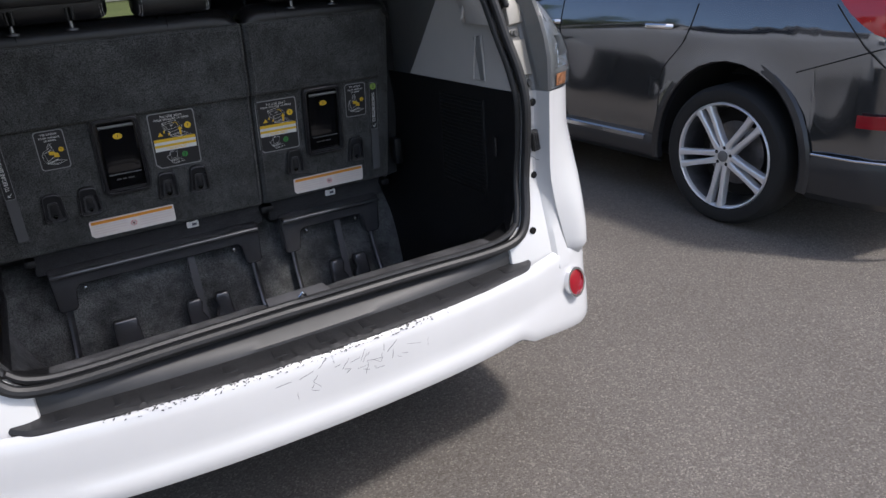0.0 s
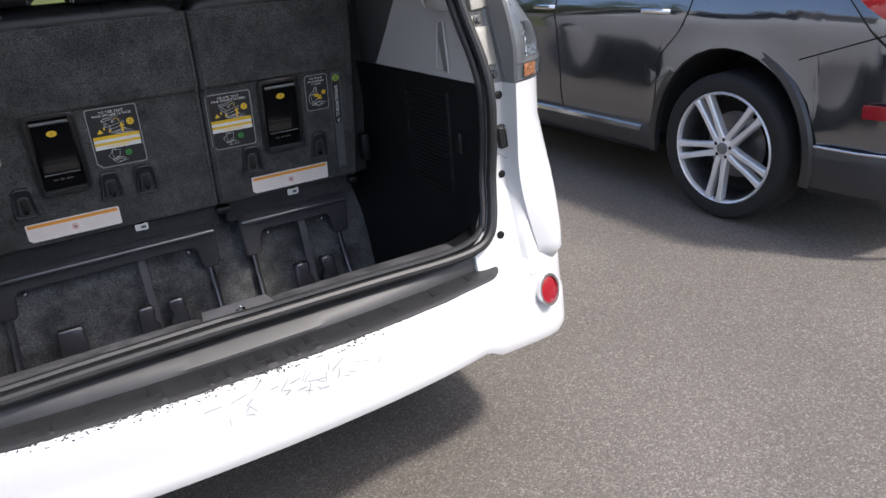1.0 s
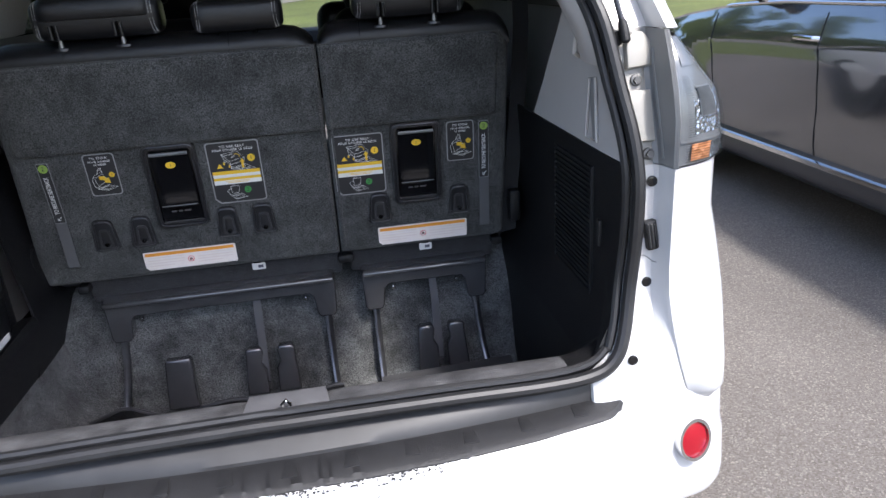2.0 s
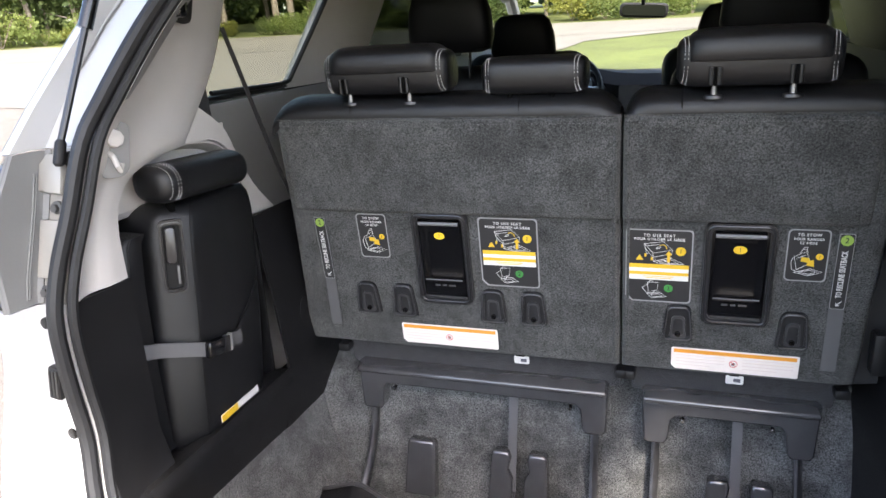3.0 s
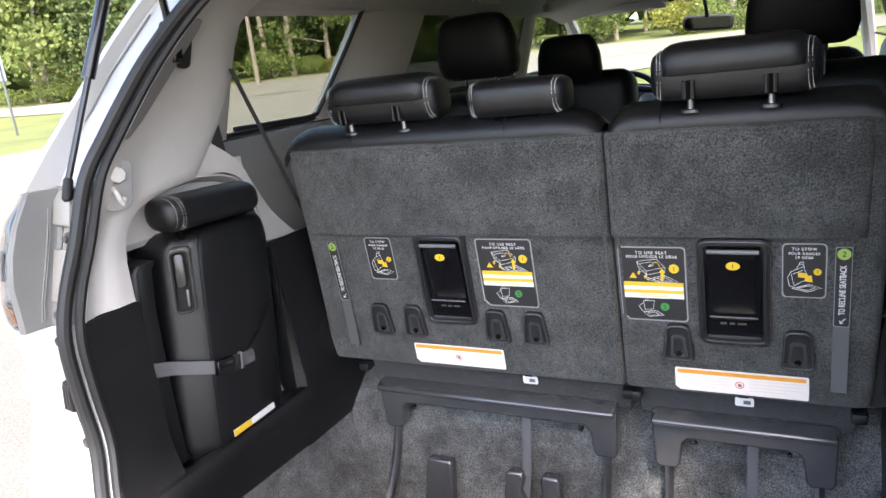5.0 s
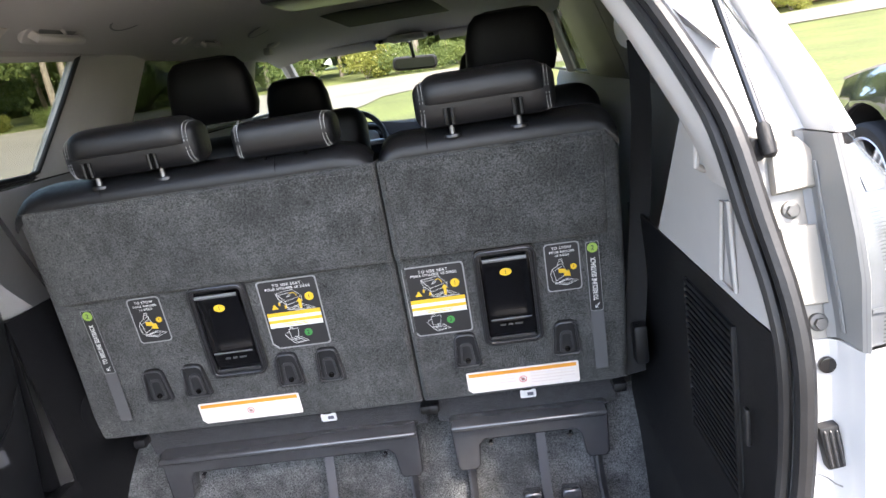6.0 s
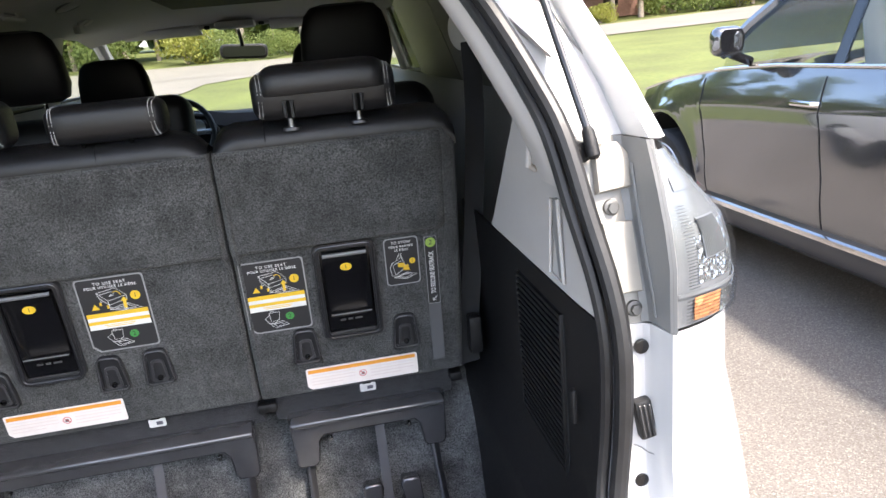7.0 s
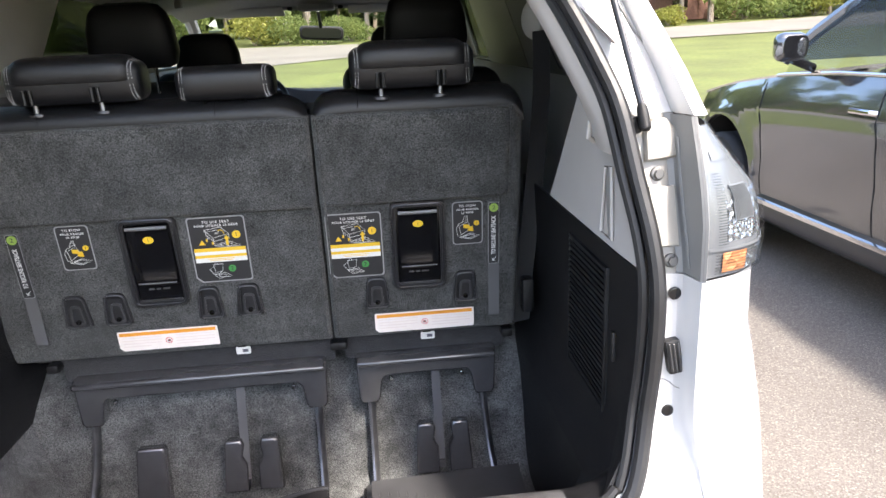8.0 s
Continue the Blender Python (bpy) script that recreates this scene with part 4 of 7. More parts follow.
# right side: full black panel with a slatted grille
zs_low = [0.30, 0.45, 0.55, 0.65, 0.72, 0.80, 0.90, 1.0, 1.096]
part("side_trim", thick(loft(lining(1, zs_low, 0.0, lambda z: 1.0)), 0.006), BLACK_TRIM, van, "black plastic side trim of the load area")
zs_up = [1.098, 1.13, 1.19, 1.26, 1.33, 1.39, 1.45, 1.51, 1.57, 1.61]
upper_end = lambda z: interp(z, [(1.098, 0.715), (1.18, 0.645), (1.28, 0.565), (1.36, 0.50), (1.42, 0.455), (1.61, 0.47)])
part("pillar_trim", thick(loft(lining(1, zs_up, 0.0, upper_end, inset=0.004)), 0.008), GREY_TRIM, van, "light grey plastic pillar trim")
part("pillar_trim", thick(loft([[(0.690, y0, z), (0.692, 0.5 * (y0 + y1), z), (0.698, y1 - 0.01, z), (0.730, y1, z)] for z, y0, y1 in ((1.33, 0.42, 0.55), (1.38, 0.42, 0.583), (1.463, 0.44, 0.64), (1.567, 0.46, 0.70), (1.64, 0.46, 0.70))]), 0.005), GREY_TRIM, van, "light grey upper pillar trim", angle=60)
rows = []
for z in (1.27, 1.31, 1.36, 1.42, 1.48, 1.54, 1.60, 1.65):
    w, x0, y0 = min(1.0, (z - 1.27) / 0.13), xs(z) - 0.012, ys(z) + 0.012
    rows.append([(x0, y0, z), (x0 - 0.006 * w, y0 + 0.010, z), (x0 - 0.018 * w, y0 + 0.030, z), (x0 - 0.022 * w, y0 + 0.050, z), (x0 - 0.016 * w, y0 + 0.090, z), (x0 + 0.010, y0 + 0.140, z)])
part("pillar_trim", thick(loft(rows), 0.004), GREY_TRIM, van, "light grey trim rolled round the seal", angle=60)
part("cargo_hook", tube([(0.655, 0.335, 1.335), (0.640, 0.325, 1.315), (0.640, 0.335, 1.285), (0.655, 0.35, 1.275)], 0.005, 8), GREY_TRIM, van)
part("hook_base", box((0.652, 0.33, 1.34), (0.012, 0.03, 0.045), 0.005), GREY_TRIM, van)
# Raised box; the recess's shade is in its darker grey.
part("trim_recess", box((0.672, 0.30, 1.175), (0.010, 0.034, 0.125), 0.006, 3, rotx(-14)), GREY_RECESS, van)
part("recess_lip", tube([(0.664, 0.270, 1.115), (0.664, 0.282, 1.24), (0.664, 0.312, 1.236), (0.664, 0.330, 1.115)], 0.003, 6, True), GREY_TRIM, van)
vent = part("side_vent", box((0.669, 0.405, 0.84), (0.010, 0.25, 0.44), 0.004, 1), DARK, van, "black slatted vent in the side trim")
for k in range(38):
    z = 0.630 + 0.0115 * k
    part("slat", box((0.6625, 0.405, z), (0.007, 0.228, 0.0048), 0.001, 1, roty(25)), BLACK_TRIM, vent)
for y in (0.288, 0.522):
    part("vent_frame", box((0.6635, y, 0.84), (0.009, 0.008, 0.44), 0.002), BLACK_TRIM, vent)
part("hook_slot", box((0.655, 0.225, 0.938), (0.008, 0.014, 0.056), 0.003), RUBBER, van)

# left side: panel with a pocket for the stowed folding seat
zsl = [0.70, 0.72, 0.80, 0.90, 1.0, 1.096]
part("side_trim", thick(loft(lining(-1, zsl, 0.0, lambda z: 0.268)), 0.006), BLACK_TRIM, van, "black plastic side trim beside the seat pocket")
b = bmesh.new()
add_loft(b, [[(-0.672, y, 0.560 - 0.05 * (y - 0.2)) for y in (0.11, 0.47, 0.665)], [(-0.660, y, 0.590 - 0.05 * (y - 0.2)) for y in (0.11, 0.47, 0.665)]] + [[(-0.626, y, z) for y in (0.11, 0.47, 0.665)] for z in (0.69, 0.713)] + [[(-0.630, y, 0.720) for y in (0.11, 0.47, 0.665)], [(-0.655, y, 0.716) for y in (0.11, 0.47, 0.665)], [(-0.690, y, 0.700) for y in (0.268, 0.47, 0.665)], [(-0.80, y, 0.708) for y in (0.268, 0.47, 0.665)], [(-0.80, y, 1.30) for y in (0.268, 0.47, 0.665)]])
part("pocket_lining", thick(b, 0.005), BLACK_TRIM, van, "black plastic pocket round the stowed seat")
part("pocket_lining", box((-0.735, 0.266, 0.89), (0.13, 0.006, 0.40), 0.002), BLACK_TRIM, van)
part("pocket_lining", box((-0.735, 0.668, 0.89), (0.13, 0.006, 0.40), 0.002), BLACK_TRIM, van)
rows = [[(x, y, z) for y in (0.665, 0.85, 1.0)] for x, z in ((-0.672, 0.530), (-0.660, 0.565), (-0.634, 0.69), (-0.632, 0.74), (-0.650, 0.90), (-0.676, 1.10))]
part("side_trim", thick(loft(rows), 0.006), BLACK_TRIM, van)
part("trim_seam", tube([(-0.630, 0.690, 0.70), (-0.632, 0.690, 0.74), (-0.650, 0.690, 0.90), (-0.674, 0.690, 1.085)], 0.0025, 5), DARK, van)
part("cup_dimple", disc(bmesh.new(), (-0.638, 0.80, 0.82), (1, 0, 0.1), 0.045, 0.004, 24, 0.003), BLACK_TRIM, van)
# left upper trim: a smooth panel from the seal to its front edge, cut out below by the arch over the stowed seat
arch_in = [tuple(p) for p in spline([(-0.672, 0.262, 1.098), (-0.676, 0.266, 1.17), (-0.680, 0.280, 1.225), (-0.684, 0.325, 1.268), (-0.686, 0.39, 1.292), (-0.686, 0.485, 1.297)], 9)]
FRONT_EDGE = [(1.098, 0.262), (1.17, 0.266), (1.20, 0.272), (1.225, 0.281), (1.25, 0.302), (1.268, 0.328), (1.282, 0.37), (1.291, 0.42), (1.297, 0.485), (1.315, 0.515), (1.34, 0.540), (1.37, 0.570), (1.40, 0.600), (1.445, 0.635), (1.49, 0.661), (1.56, 0.692), (1.61, 0.718), (1.645, 0.755), (1.67, 0.80), (1.69, 0.86)]
rows = []
for z, yf in FRONT_EDGE:
    xa, ya = -(xs(z) - 0.014), ys(z) + 0.012
    xf = interp(z, [(1.098, -0.672), (1.225, -0.680), (1.297, -0.686), (1.40, -0.690), (1.60, -0.688), (1.69, -0.66)])
    row = []
    for u in (0.0, 0.04, 0.10, 0.2, 0.35, 0.5, 0.65, 0.8, 0.92, 0.98, 1.0):
        g = u ** 0.8
        lip = 0.010 * max(0.0, (u - 0.92) / 0.08) ** 2 if z > 1.30 else 0.0
        row.append((xa + (xf - xa) * g - 0.010 * math.sin(math.pi * min(1, u * 1.6)) - lip, ya + (yf - ya) * u, z))
    rows.append(row)
part("pillar_trim", thick(loft(rows), 0.006), GREY_TRIM, van, "light grey plastic pillar trim over the stowed seat", angle=60)
rows = [[(x - dx, y + dy, z - dz) for x, y, z in full] for full in [arch_in + [tuple(p) for p in spline([(-0.690, 0.50, 1.297), (-0.692, 0.585, 1.283), (-0.694, 0.634, 1.256), (-0.696, 0.665, 1.20), (-0.696, 0.675, 1.10)], 6)]] for dx, dy, dz in ((0.0, 0, 0), (0.010, 0.004, 0.005), (0.032, 0.010, 0.011), (0.058, 0.016, 0.018))]
part("pocket_roof", thick(loft(rows), 0.004), GREY_TRIM, van, "light grey scoop behind the headrest", angle=60)
b = loft([[(x, y, z) for y in (0.25, 0.45, 0.69)] for x, z in ((-0.800, 1.175), (-0.752, 1.178), (-0.742, 1.19), (-0.738, 1.24), (-0.736, 1.31))])
part("pocket_roof", thick(b, 0.004), GREY_TRIM, van)
low_in = [tuple(p) for p in spline([(-0.690, 0.46, 1.290), (-0.690, 0.575, 1.290), (-0.692, 0.640, 1.258), (-0.694, 0.670, 1.20), (-0.694, 0.680, 1.10)], 4)]
low_out = [tuple(p) for p in spline([(-0.688, 0.51, 1.385), (-0.694, 0.630, 1.312), (-0.700, 0.680, 1.243), (-0.704, 0.735, 1.162), (-0.706, 0.815, 1.085)], 4)]
rows = [[tuple(a + (c - a) * f for a, c in zip(o, i)) for o, i in zip(low_out, low_in)] for f in (0, 0.1, 0.5, 0.9, 1.0)]
rows.insert(0, [(x - 0.05, y + 0.006, z) for x, y, z in low_out])
part("lower_trim", thick(loft(rows), 0.005), GREY_TRIM, van, "light grey plastic trim below the pillar", angle=60)
# recessed knob and hook, and the gate's drive arm in its socket
hp = Matrix.Translation((-0.648, 0.262, 1.322)) @ Matrix((Vector((0.45, 0.9, 0)).normalized(), Vector((0, 0.25, 1)).normalized(), Vector((0.9, -0.45, 0.1)).normalized())).transposed().to_4x4()
# Flat pad; a darker grey stands for shade in the hollow.
rec = part("hook_recess", prism(rounded(0.050, 0.092, 0.018), hp @ Matrix.Translation((0.006, 0, 0)), 0.003, 0.002), GREY_RECESS, van)
part("knob", disc(bmesh.new(), hp @ Vector((0.002, 0.020, 0.002)), hp.to_3x3() @ Vector((0, 0, 1)), 0.016, 0.014, 8, 0.005), GREY_TRIM, rec)
part("cargo_hook", tube([hp @ Vector(p) for p in ((-0.004, -0.004, 0.004), (-0.002, -0.010, 0.016), (0.004, -0.026, 0.020), (0.010, -0.034, 0.014), (0.014, -0.024, 0.010))], 0.0048, 8), GREY_TRIM, rec)
arm = part("drive_arm", tube([(-0.574, 0.392, 1.562), (-0.556, 0.378, 1.594), (-0.540, 0.358, 1.709), (-0.524, 0.335, 1.83)], 0.0070, 8), BLACK_GLOSS, van, "black power liftgate drive arm")
part("arm_socket", box((-0.578, 0.402, 1.556), (0.024, 0.026, 0.060), 0.008, 3, rotx(-8)), BLACK_GLOSS, arm)
part("arm_socket", disc(bmesh.new(), (-0.572, 0.384, 1.590), (0.7, -0.7, 0), 0.011, 0.012, 14, 0.003), BLACK_GLOSS, arm)
# Solid block; its black stands for shade in the arm's hollow.
part("arm_recess", box((-0.602, 0.430, 1.556), (0.030, 0.062, 0.070), 0.012, 3, rotx(-20)), DARK, van)
rows = []
for z, w in ((1.405, 0.030), (1.43, 0.060), (1.48, 0.085), (1.53, 0.095), (1.585, 0.085), (1.60, 0.06)):
    xa, ya = -(xs(z) - 0.014), ys(z) + 0.012
    rows.append([(xa + 0.006 - 0.40 * q * w, ya + 0.002 + q * w * 0.72, z) for q in (0.0, 0.15, 0.5, 0.85, 1.0)])
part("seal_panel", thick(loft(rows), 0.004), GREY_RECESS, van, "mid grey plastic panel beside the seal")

# cabin walls with window openings, roof and pillars
XW = lambda z: 0.83 - max(0.0, z - 1.35) * 0.30
for s in (1, -1):
    # Side lining is darker than the pillar trim, with its shade painted in.
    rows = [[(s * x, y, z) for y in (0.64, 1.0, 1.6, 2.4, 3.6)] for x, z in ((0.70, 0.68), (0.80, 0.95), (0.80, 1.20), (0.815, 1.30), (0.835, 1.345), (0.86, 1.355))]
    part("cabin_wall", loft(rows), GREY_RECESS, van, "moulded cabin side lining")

    def pillar(ya, yb, yc, yd, name="pillar", m=GREY_TRIM, o=0.0):
        """Between two windows: ya to yb at the sill, yc to yd at the roof."""
        b = bmesh.new()
        rows = []
        for k in range(6):
            z = 1.345 + 0.32 * k / 5
            f = k / 5
            y0, y1 = ya + (yc - ya) * f, yb + (yd - yb) * f
            x = XW(z)
            rows.append([(s * (x + 0.004), y0, z), (s * (x - 0.012), y0 + 0.004, z), (s * (x - 0.03), 0.7 * y0 + 0.3 * y1, z), (s * (x - 0.03), 0.3 * y0 + 0.7 * y1, z), (s * (x - 0.012), y1 - 0.004, z), (s * (x + 0.004), y1, z)])
        add_loft(b, rows, True, True)
        part(name, b, m, van)
    pillar(0.62, 0.748, 0.64, 0.775)
    if s < 0:
        pillar(1.115, 1.62, 1.315, 1.76)
    else:
        # Both added over the right windows to darken them; the lining includes shade.
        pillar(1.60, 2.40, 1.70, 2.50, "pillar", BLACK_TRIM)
        pillar(0.76, 1.60, 0.80, 1.70, "pillar", SHADED_LINING)
    pillar(2.82, 3.00, 2.84, 2.96)
    for y0, y1, g in ((0.73, 1.36, GLASS_TINT), (1.58, 2.86, GLASS_PRIVACY), (2.96, 4.15, GLASS_CLEAR)):
        pane = part("side_window", thick(loft([[(s * XW(1.34), y0, 1.34), (s * XW(1.34), y1, 1.34)], [(s * XW(1.67), y0, 1.67), (s * XW(1.67), y1 - (0.75 if y1 > 3 else 0), 1.67)]]), 0.004), g, van, "window pane", smooth=False)
        pane.visible_shadow = g is not GLASS_CLEAR
        part("window_rubber", tube([(s * (XW(1.35) - 0.008), y0, 1.352), (s * (XW(1.35) - 0.008), y1, 1.352)], 0.007, 6), RUBBER, van)
    part("window_rubber", tube([(s * (XW(1.36) - 0.024), 1.070, 1.360), (s * (XW(1.37) - 0.026), 1.110, 1.366), (s * (XW(1.39) - 0.026), 1.132, 1.392), (s * (XW(1.52) - 0.026), 1.220, 1.52), (s * (XW(1.66) - 0.026), 1.312, 1.66)], 0.0065, 8), RUBBER, van)
    part("window_rubber", tube([(s * (XW(1.36) - 0.018), 0.77, 1.366), (s * (XW(1.36) - 0.020), 1.075, 1.360)], 0.0065, 8), RUBBER, van)
    part("front_pillar", tube([(s * 0.84, 4.35, 1.10), (s * 0.80, 4.10, 1.32), (s * 0.75, 3.75, 1.52), (s * 0.70, 3.35, 1.66)], 0.035, 8), GREY_TRIM, van)
    part("roof_rail_trim", tube([(s * 0.722, 0.66, 1.662), (s * 0.738, 1.5, 1.672), (s * 0.735, 3.4, 1.665)], 0.035, 8), HEADLINER, van)

rows = []
for y, zc in ((0.475, 1.738), (0.70, 1.746), (1.4, 1.748), (2.2, 1.740), (3.2, 1.694), (3.42, 1.656)):
    rows.append([(x, y, zc - (0.098 if y < 3 else 0.060) * (abs(x) / 0.73) ** 2.6) for x in (-0.74, -0.70, -0.6, -0.4, 0, 0.4, 0.6, 0.70, 0.74)])
part("headliner", thick(loft(rows), 0.006), HEADLINER, van, "grey cloth headliner")
rows = []
for y, zc in ((0.40, 1.752), (0.8, 1.770), (1.6, 1.775), (2.4, 1.765), (3.42, 1.69)):
    k = 0.74 if y < 0.5 else (0.90 if y < 1.0 else 1.0)
    rows.append([(x * k, y + (0.10 if y < 0.5 else 0), zc + 0.015 - 0.06 * (abs(x) / 0.76) ** 3) for x in (-0.78, -0.7, -0.5, 0, 0.5, 0.7, 0.78)])
part("roof", thick(loft(rows), 0.01), WHITE, van, "white roof panel")
part("roof_header", box((0, 0.545, 1.764), (1.10, 0.16, 0.036), 0.012), WHITE_SHADED, van)

# ceiling fittings
def tilted(x, y, z, deg):
    """A frame on the sloping edge of the ceiling: x across, y forward, z out of the lining."""
    return Matrix.Translation((x, y, z)) @ roty(180 + (deg if x > 0 else -deg))


def grab(x, y, z, k):
    """A folding handle on its plate, running fore and aft."""
    m = tilted(x, y, z, 40)
    base = part("handle_plate", prism(rounded(0.085 * k, 0.235 * k, 0.030 * k), m, 0.010, 0.005, 3), GREY_TRIM, van, "grey folding grab handle")
    part("grip", tube([m @ Vector(p) for p in ((0.012, -0.092 * k, 0.006), (0.010, -0.090 * k, 0.026), (0.004, -0.070 * k, 0.032), (0.004, 0.070 * k, 0.032), (0.010, 0.090 * k, 0.026), (0.012, 0.092 * k, 0.006))], 0.0105 * k, 10), GREY_TRIM, base)
    # Thin patch whose darker grey replaces the well's shade.
    part("handle_well", prism(rounded(0.040 * k, 0.150 * k, 0.012, 4, -0.012 * k, 0), m @ Matrix.Translation((0, 0, 0.0095)), 0.002), GREY_RECESS, base)
    part("coat_hook", tube([m @ Vector(p) for p in ((-0.010, 0, 0.010), (-0.008, 0, 0.026), (0.006, 0, 0.030), (0.012, 0, 0.022))], 0.0045, 6), GREY_TRIM, base)


def ceiling_lamp(x, y, z):
    m = tilted(x, y, z, 30)
    lu = part("ceiling_lamp", prism(rounded(0.060, 0.100, 0.014), m, 0.012, 0.005, 3), GREY_TRIM, van, "small ceiling lamp")
    part("lens", prism(rounded(0.036, 0.050, 0.008, 4, 0, 0.012), m @ Matrix.Translation((0, 0, 0.012)), 0.003, 0.001), TAN, lu)


def ceiling_speaker(x, y, z, r):
    m = tilted(x, y, z, 22)
    sp = part("ceiling_speaker", prism([(r * math.cos(6.2832 * k / 28), r * 1.25 * math.sin(6.2832 * k / 28)) for k in range(28)], m, 0.006, 0.002), HEADLINER, van, "round cloth-covered ceiling speaker")
    part("speaker_rim", tube([m @ Vector((r * math.cos(6.2832 * k / 28), r * 1.25 * math.sin(6.2832 * k / 28), 0.005)) for k in range(28)], 0.0028, 6, True), GREY_RECESS, sp)


grab(-0.600, 1.02, 1.690, 1.0)
grab(-0.585, 1.98, 1.690, 0.85)
grab(0.600, 1.02, 1.690, 1.0)
ceiling_lamp(-0.615, 0.80, 1.684)
ceiling_lamp(-0.585, 1.74, 1.690)
ceiling_lamp(-0.520, 2.60, 1.682)
ceiling_speaker(-0.500, 1.22, 1.714, 0.060)
ceiling_speaker(-0.440, 2.15, 1.710, 0.055)
for hx, hy in ((-0.56, 2.62),):
    part("coat_hook", box((hx, hy, 1.645), (0.03, 0.05, 0.035), 0.008), GREY_TRIM, van)
part("ceiling_screen", box((0.0, 1.62, 1.730), (0.46, 0.34, 0.03), 0.01), DARK_PLASTIC, van, "folded dark ceiling console")
part("sunroof_frame", box((0.0, 2.45, 1.722), (0.86, 0.64, 0.012), 0.005, 2, rotx(-2.5)), GREY_TRIM, van)
part("sunroof_shade", box((0.0, 2.45, 1.718), (0.78, 0.56, 0.012), 0.005, 2, rotx(-2.5)), DASH, van, "dark sunroof shade")
for s in (1, -1):
    part("sun_visor", box((s * 0.38, 3.42, 1.635), (0.40, 0.16, 0.02), 0.009, 2, rotx(-14)), GREY_TRIM, van, "grey sun visor")
    part("visor_clip", box((s * 0.14, 3.38, 1.64), (0.03, 0.03, 0.02), 0.006), BLACK_TRIM, van)
part("overhead_console", box((0.01, 3.34, 1.642), (0.20, 0.18, 0.035), 0.012), GREY_TRIM, van)
part("windscreen_header", box((0, 3.41, 1.66), (1.45, 0.08, 0.05), 0.015), HEADLINER, van)
wind = part("windscreen", loft([[((0.70 + 0.16 * k / 8) * u, 3.42 + (1.0 + 0.08 * (1 - u * u)) * k / 8 + 0.03 * (1 - u * u), 1.652 - 0.007 * u * u - 0.53 * k / 8) for u in [-1 + 0.125 * j for j in range(17)]] for k in range(9)]), GLASS_CLEAR, van, "clear windscreen")
wind.visible_shadow = False
mirror = part("rear_view_mirror", prism(rounded(0.264, 0.080, 0.028), Matrix.Translation((0.007, 3.67, 1.507)) @ rotx(90) @ rotz(-4), 0.03, 0.008), BLACK_TRIM, van, "black rear-view mirror")
part("glass", prism(rounded(0.236, 0.056, 0.021), Matrix.Translation((0.007, 3.6390, 1.507)) @ rotx(90) @ rotz(-4), 0.002), mat("mirror_glass", (0.035, 0.037, 0.04), 0.05, metal=1.0), mirror)
part("stem", tube([(0.005, 3.66, 1.53), (0.005, 3.56, 1.60), (0.005, 3.50, 1.63)], 0.010, 8), BLACK_TRIM, mirror)

# dashboard, steering wheel
rows = []
for x in [-0.78 + 0.13 * k for k in range(13)]:
    bulge = 0.055 * math.exp(-((x + 0.38) / 0.2) ** 2)
    rows.append([(x, 3.60, 0.75), (x, 3.52, 0.98), (x, 3.54, 1.10 + bulge), (x, 3.62, 1.165 + bulge), (x, 3.9, 1.172), (x, 4.45, 1.13)])
part("dashboard", loft(rows), DASH, van, "black dashboard")
part("centre_display", prism(rounded(0.26, 0.16, 0.01), Matrix.Translation((0.02, 3.525, 1.03)) @ rotx(78), 0.01), DARK_PLASTIC, van)
part("air_vent", prism(rounded(0.10, 0.05, 0.01), Matrix.Translation((0.20, 3.53, 1.09)) @ rotx(78), 0.012), MID_PLASTIC, van)
C = Vector((-0.37, 3.25, 1.12))
M = Matrix.Translation(C) @ rotx(66)
n = 36
wheel = part("steering_wheel", tube([M @ Vector((0.187 * math.cos(2 * math.pi * k / n), 0.187 * math.sin(2 * math.pi * k / n), 0)) for k in range(n)], 0.0155, 10, True), LEATHER, van, "leather-wrapped steering wheel with silver spokes")
part("hub", disc(bmesh.new(), M @ Vector((0, 0, -0.03)), M.to_3x3() @ Vector((0, 0, 1)), 0.07, 0.05, 24, 0.015), LEATHER_SIDE, wheel)
for a in (0, 180, 235, 305):
    b = bmesh.new()
    d = Vector((math.cos(radians(a)), math.sin(radians(a)), 0))
    add_tube(b, [M @ (d * 0.06), M @ (d * 0.18)], 0.014, 8)
    part("spoke", b, LAMP_SILVER, wheel)
for gx in (-0.46, -0.30):
    part("gauge", disc(bmesh.new(), (gx, 3.50, 1.125), (0, -1, 0.25), 0.045, 0.01, 20, 0.003), LAMP_SILVER, van)
part("instrument_hood", tube([(-0.56, 3.52, 1.09), (-0.52, 3.48, 1.18), (-0.38, 3.47, 1.205), (-0.24, 3.48, 1.18), (-0.20, 3.52, 1.09)], 0.02, 8), BLACK_TRIM, van)

# underbody and floor closing the shell
part("underbody", box((0, 2.4, 0.27), (1.6, 4.2, 0.06), 0.02), DARK, van)
part("bonnet", thick(loft([[(-0.84, 4.40, 1.04), (0, 4.52, 1.08), (0.84, 4.40, 1.04)], [(-0.80, 4.7, 0.90), (0, 4.8, 0.93), (0.80, 4.7, 0.90)], [(-0.66, 4.95, 0.75), (0, 5.05, 0.78), (0.66, 4.95, 0.75)], [(-0.6, 4.98, 0.3), (0, 5.08, 0.3), (0.6, 4.98, 0.3)]]), 0.01), WHITE, van, "white bonnet and nose")
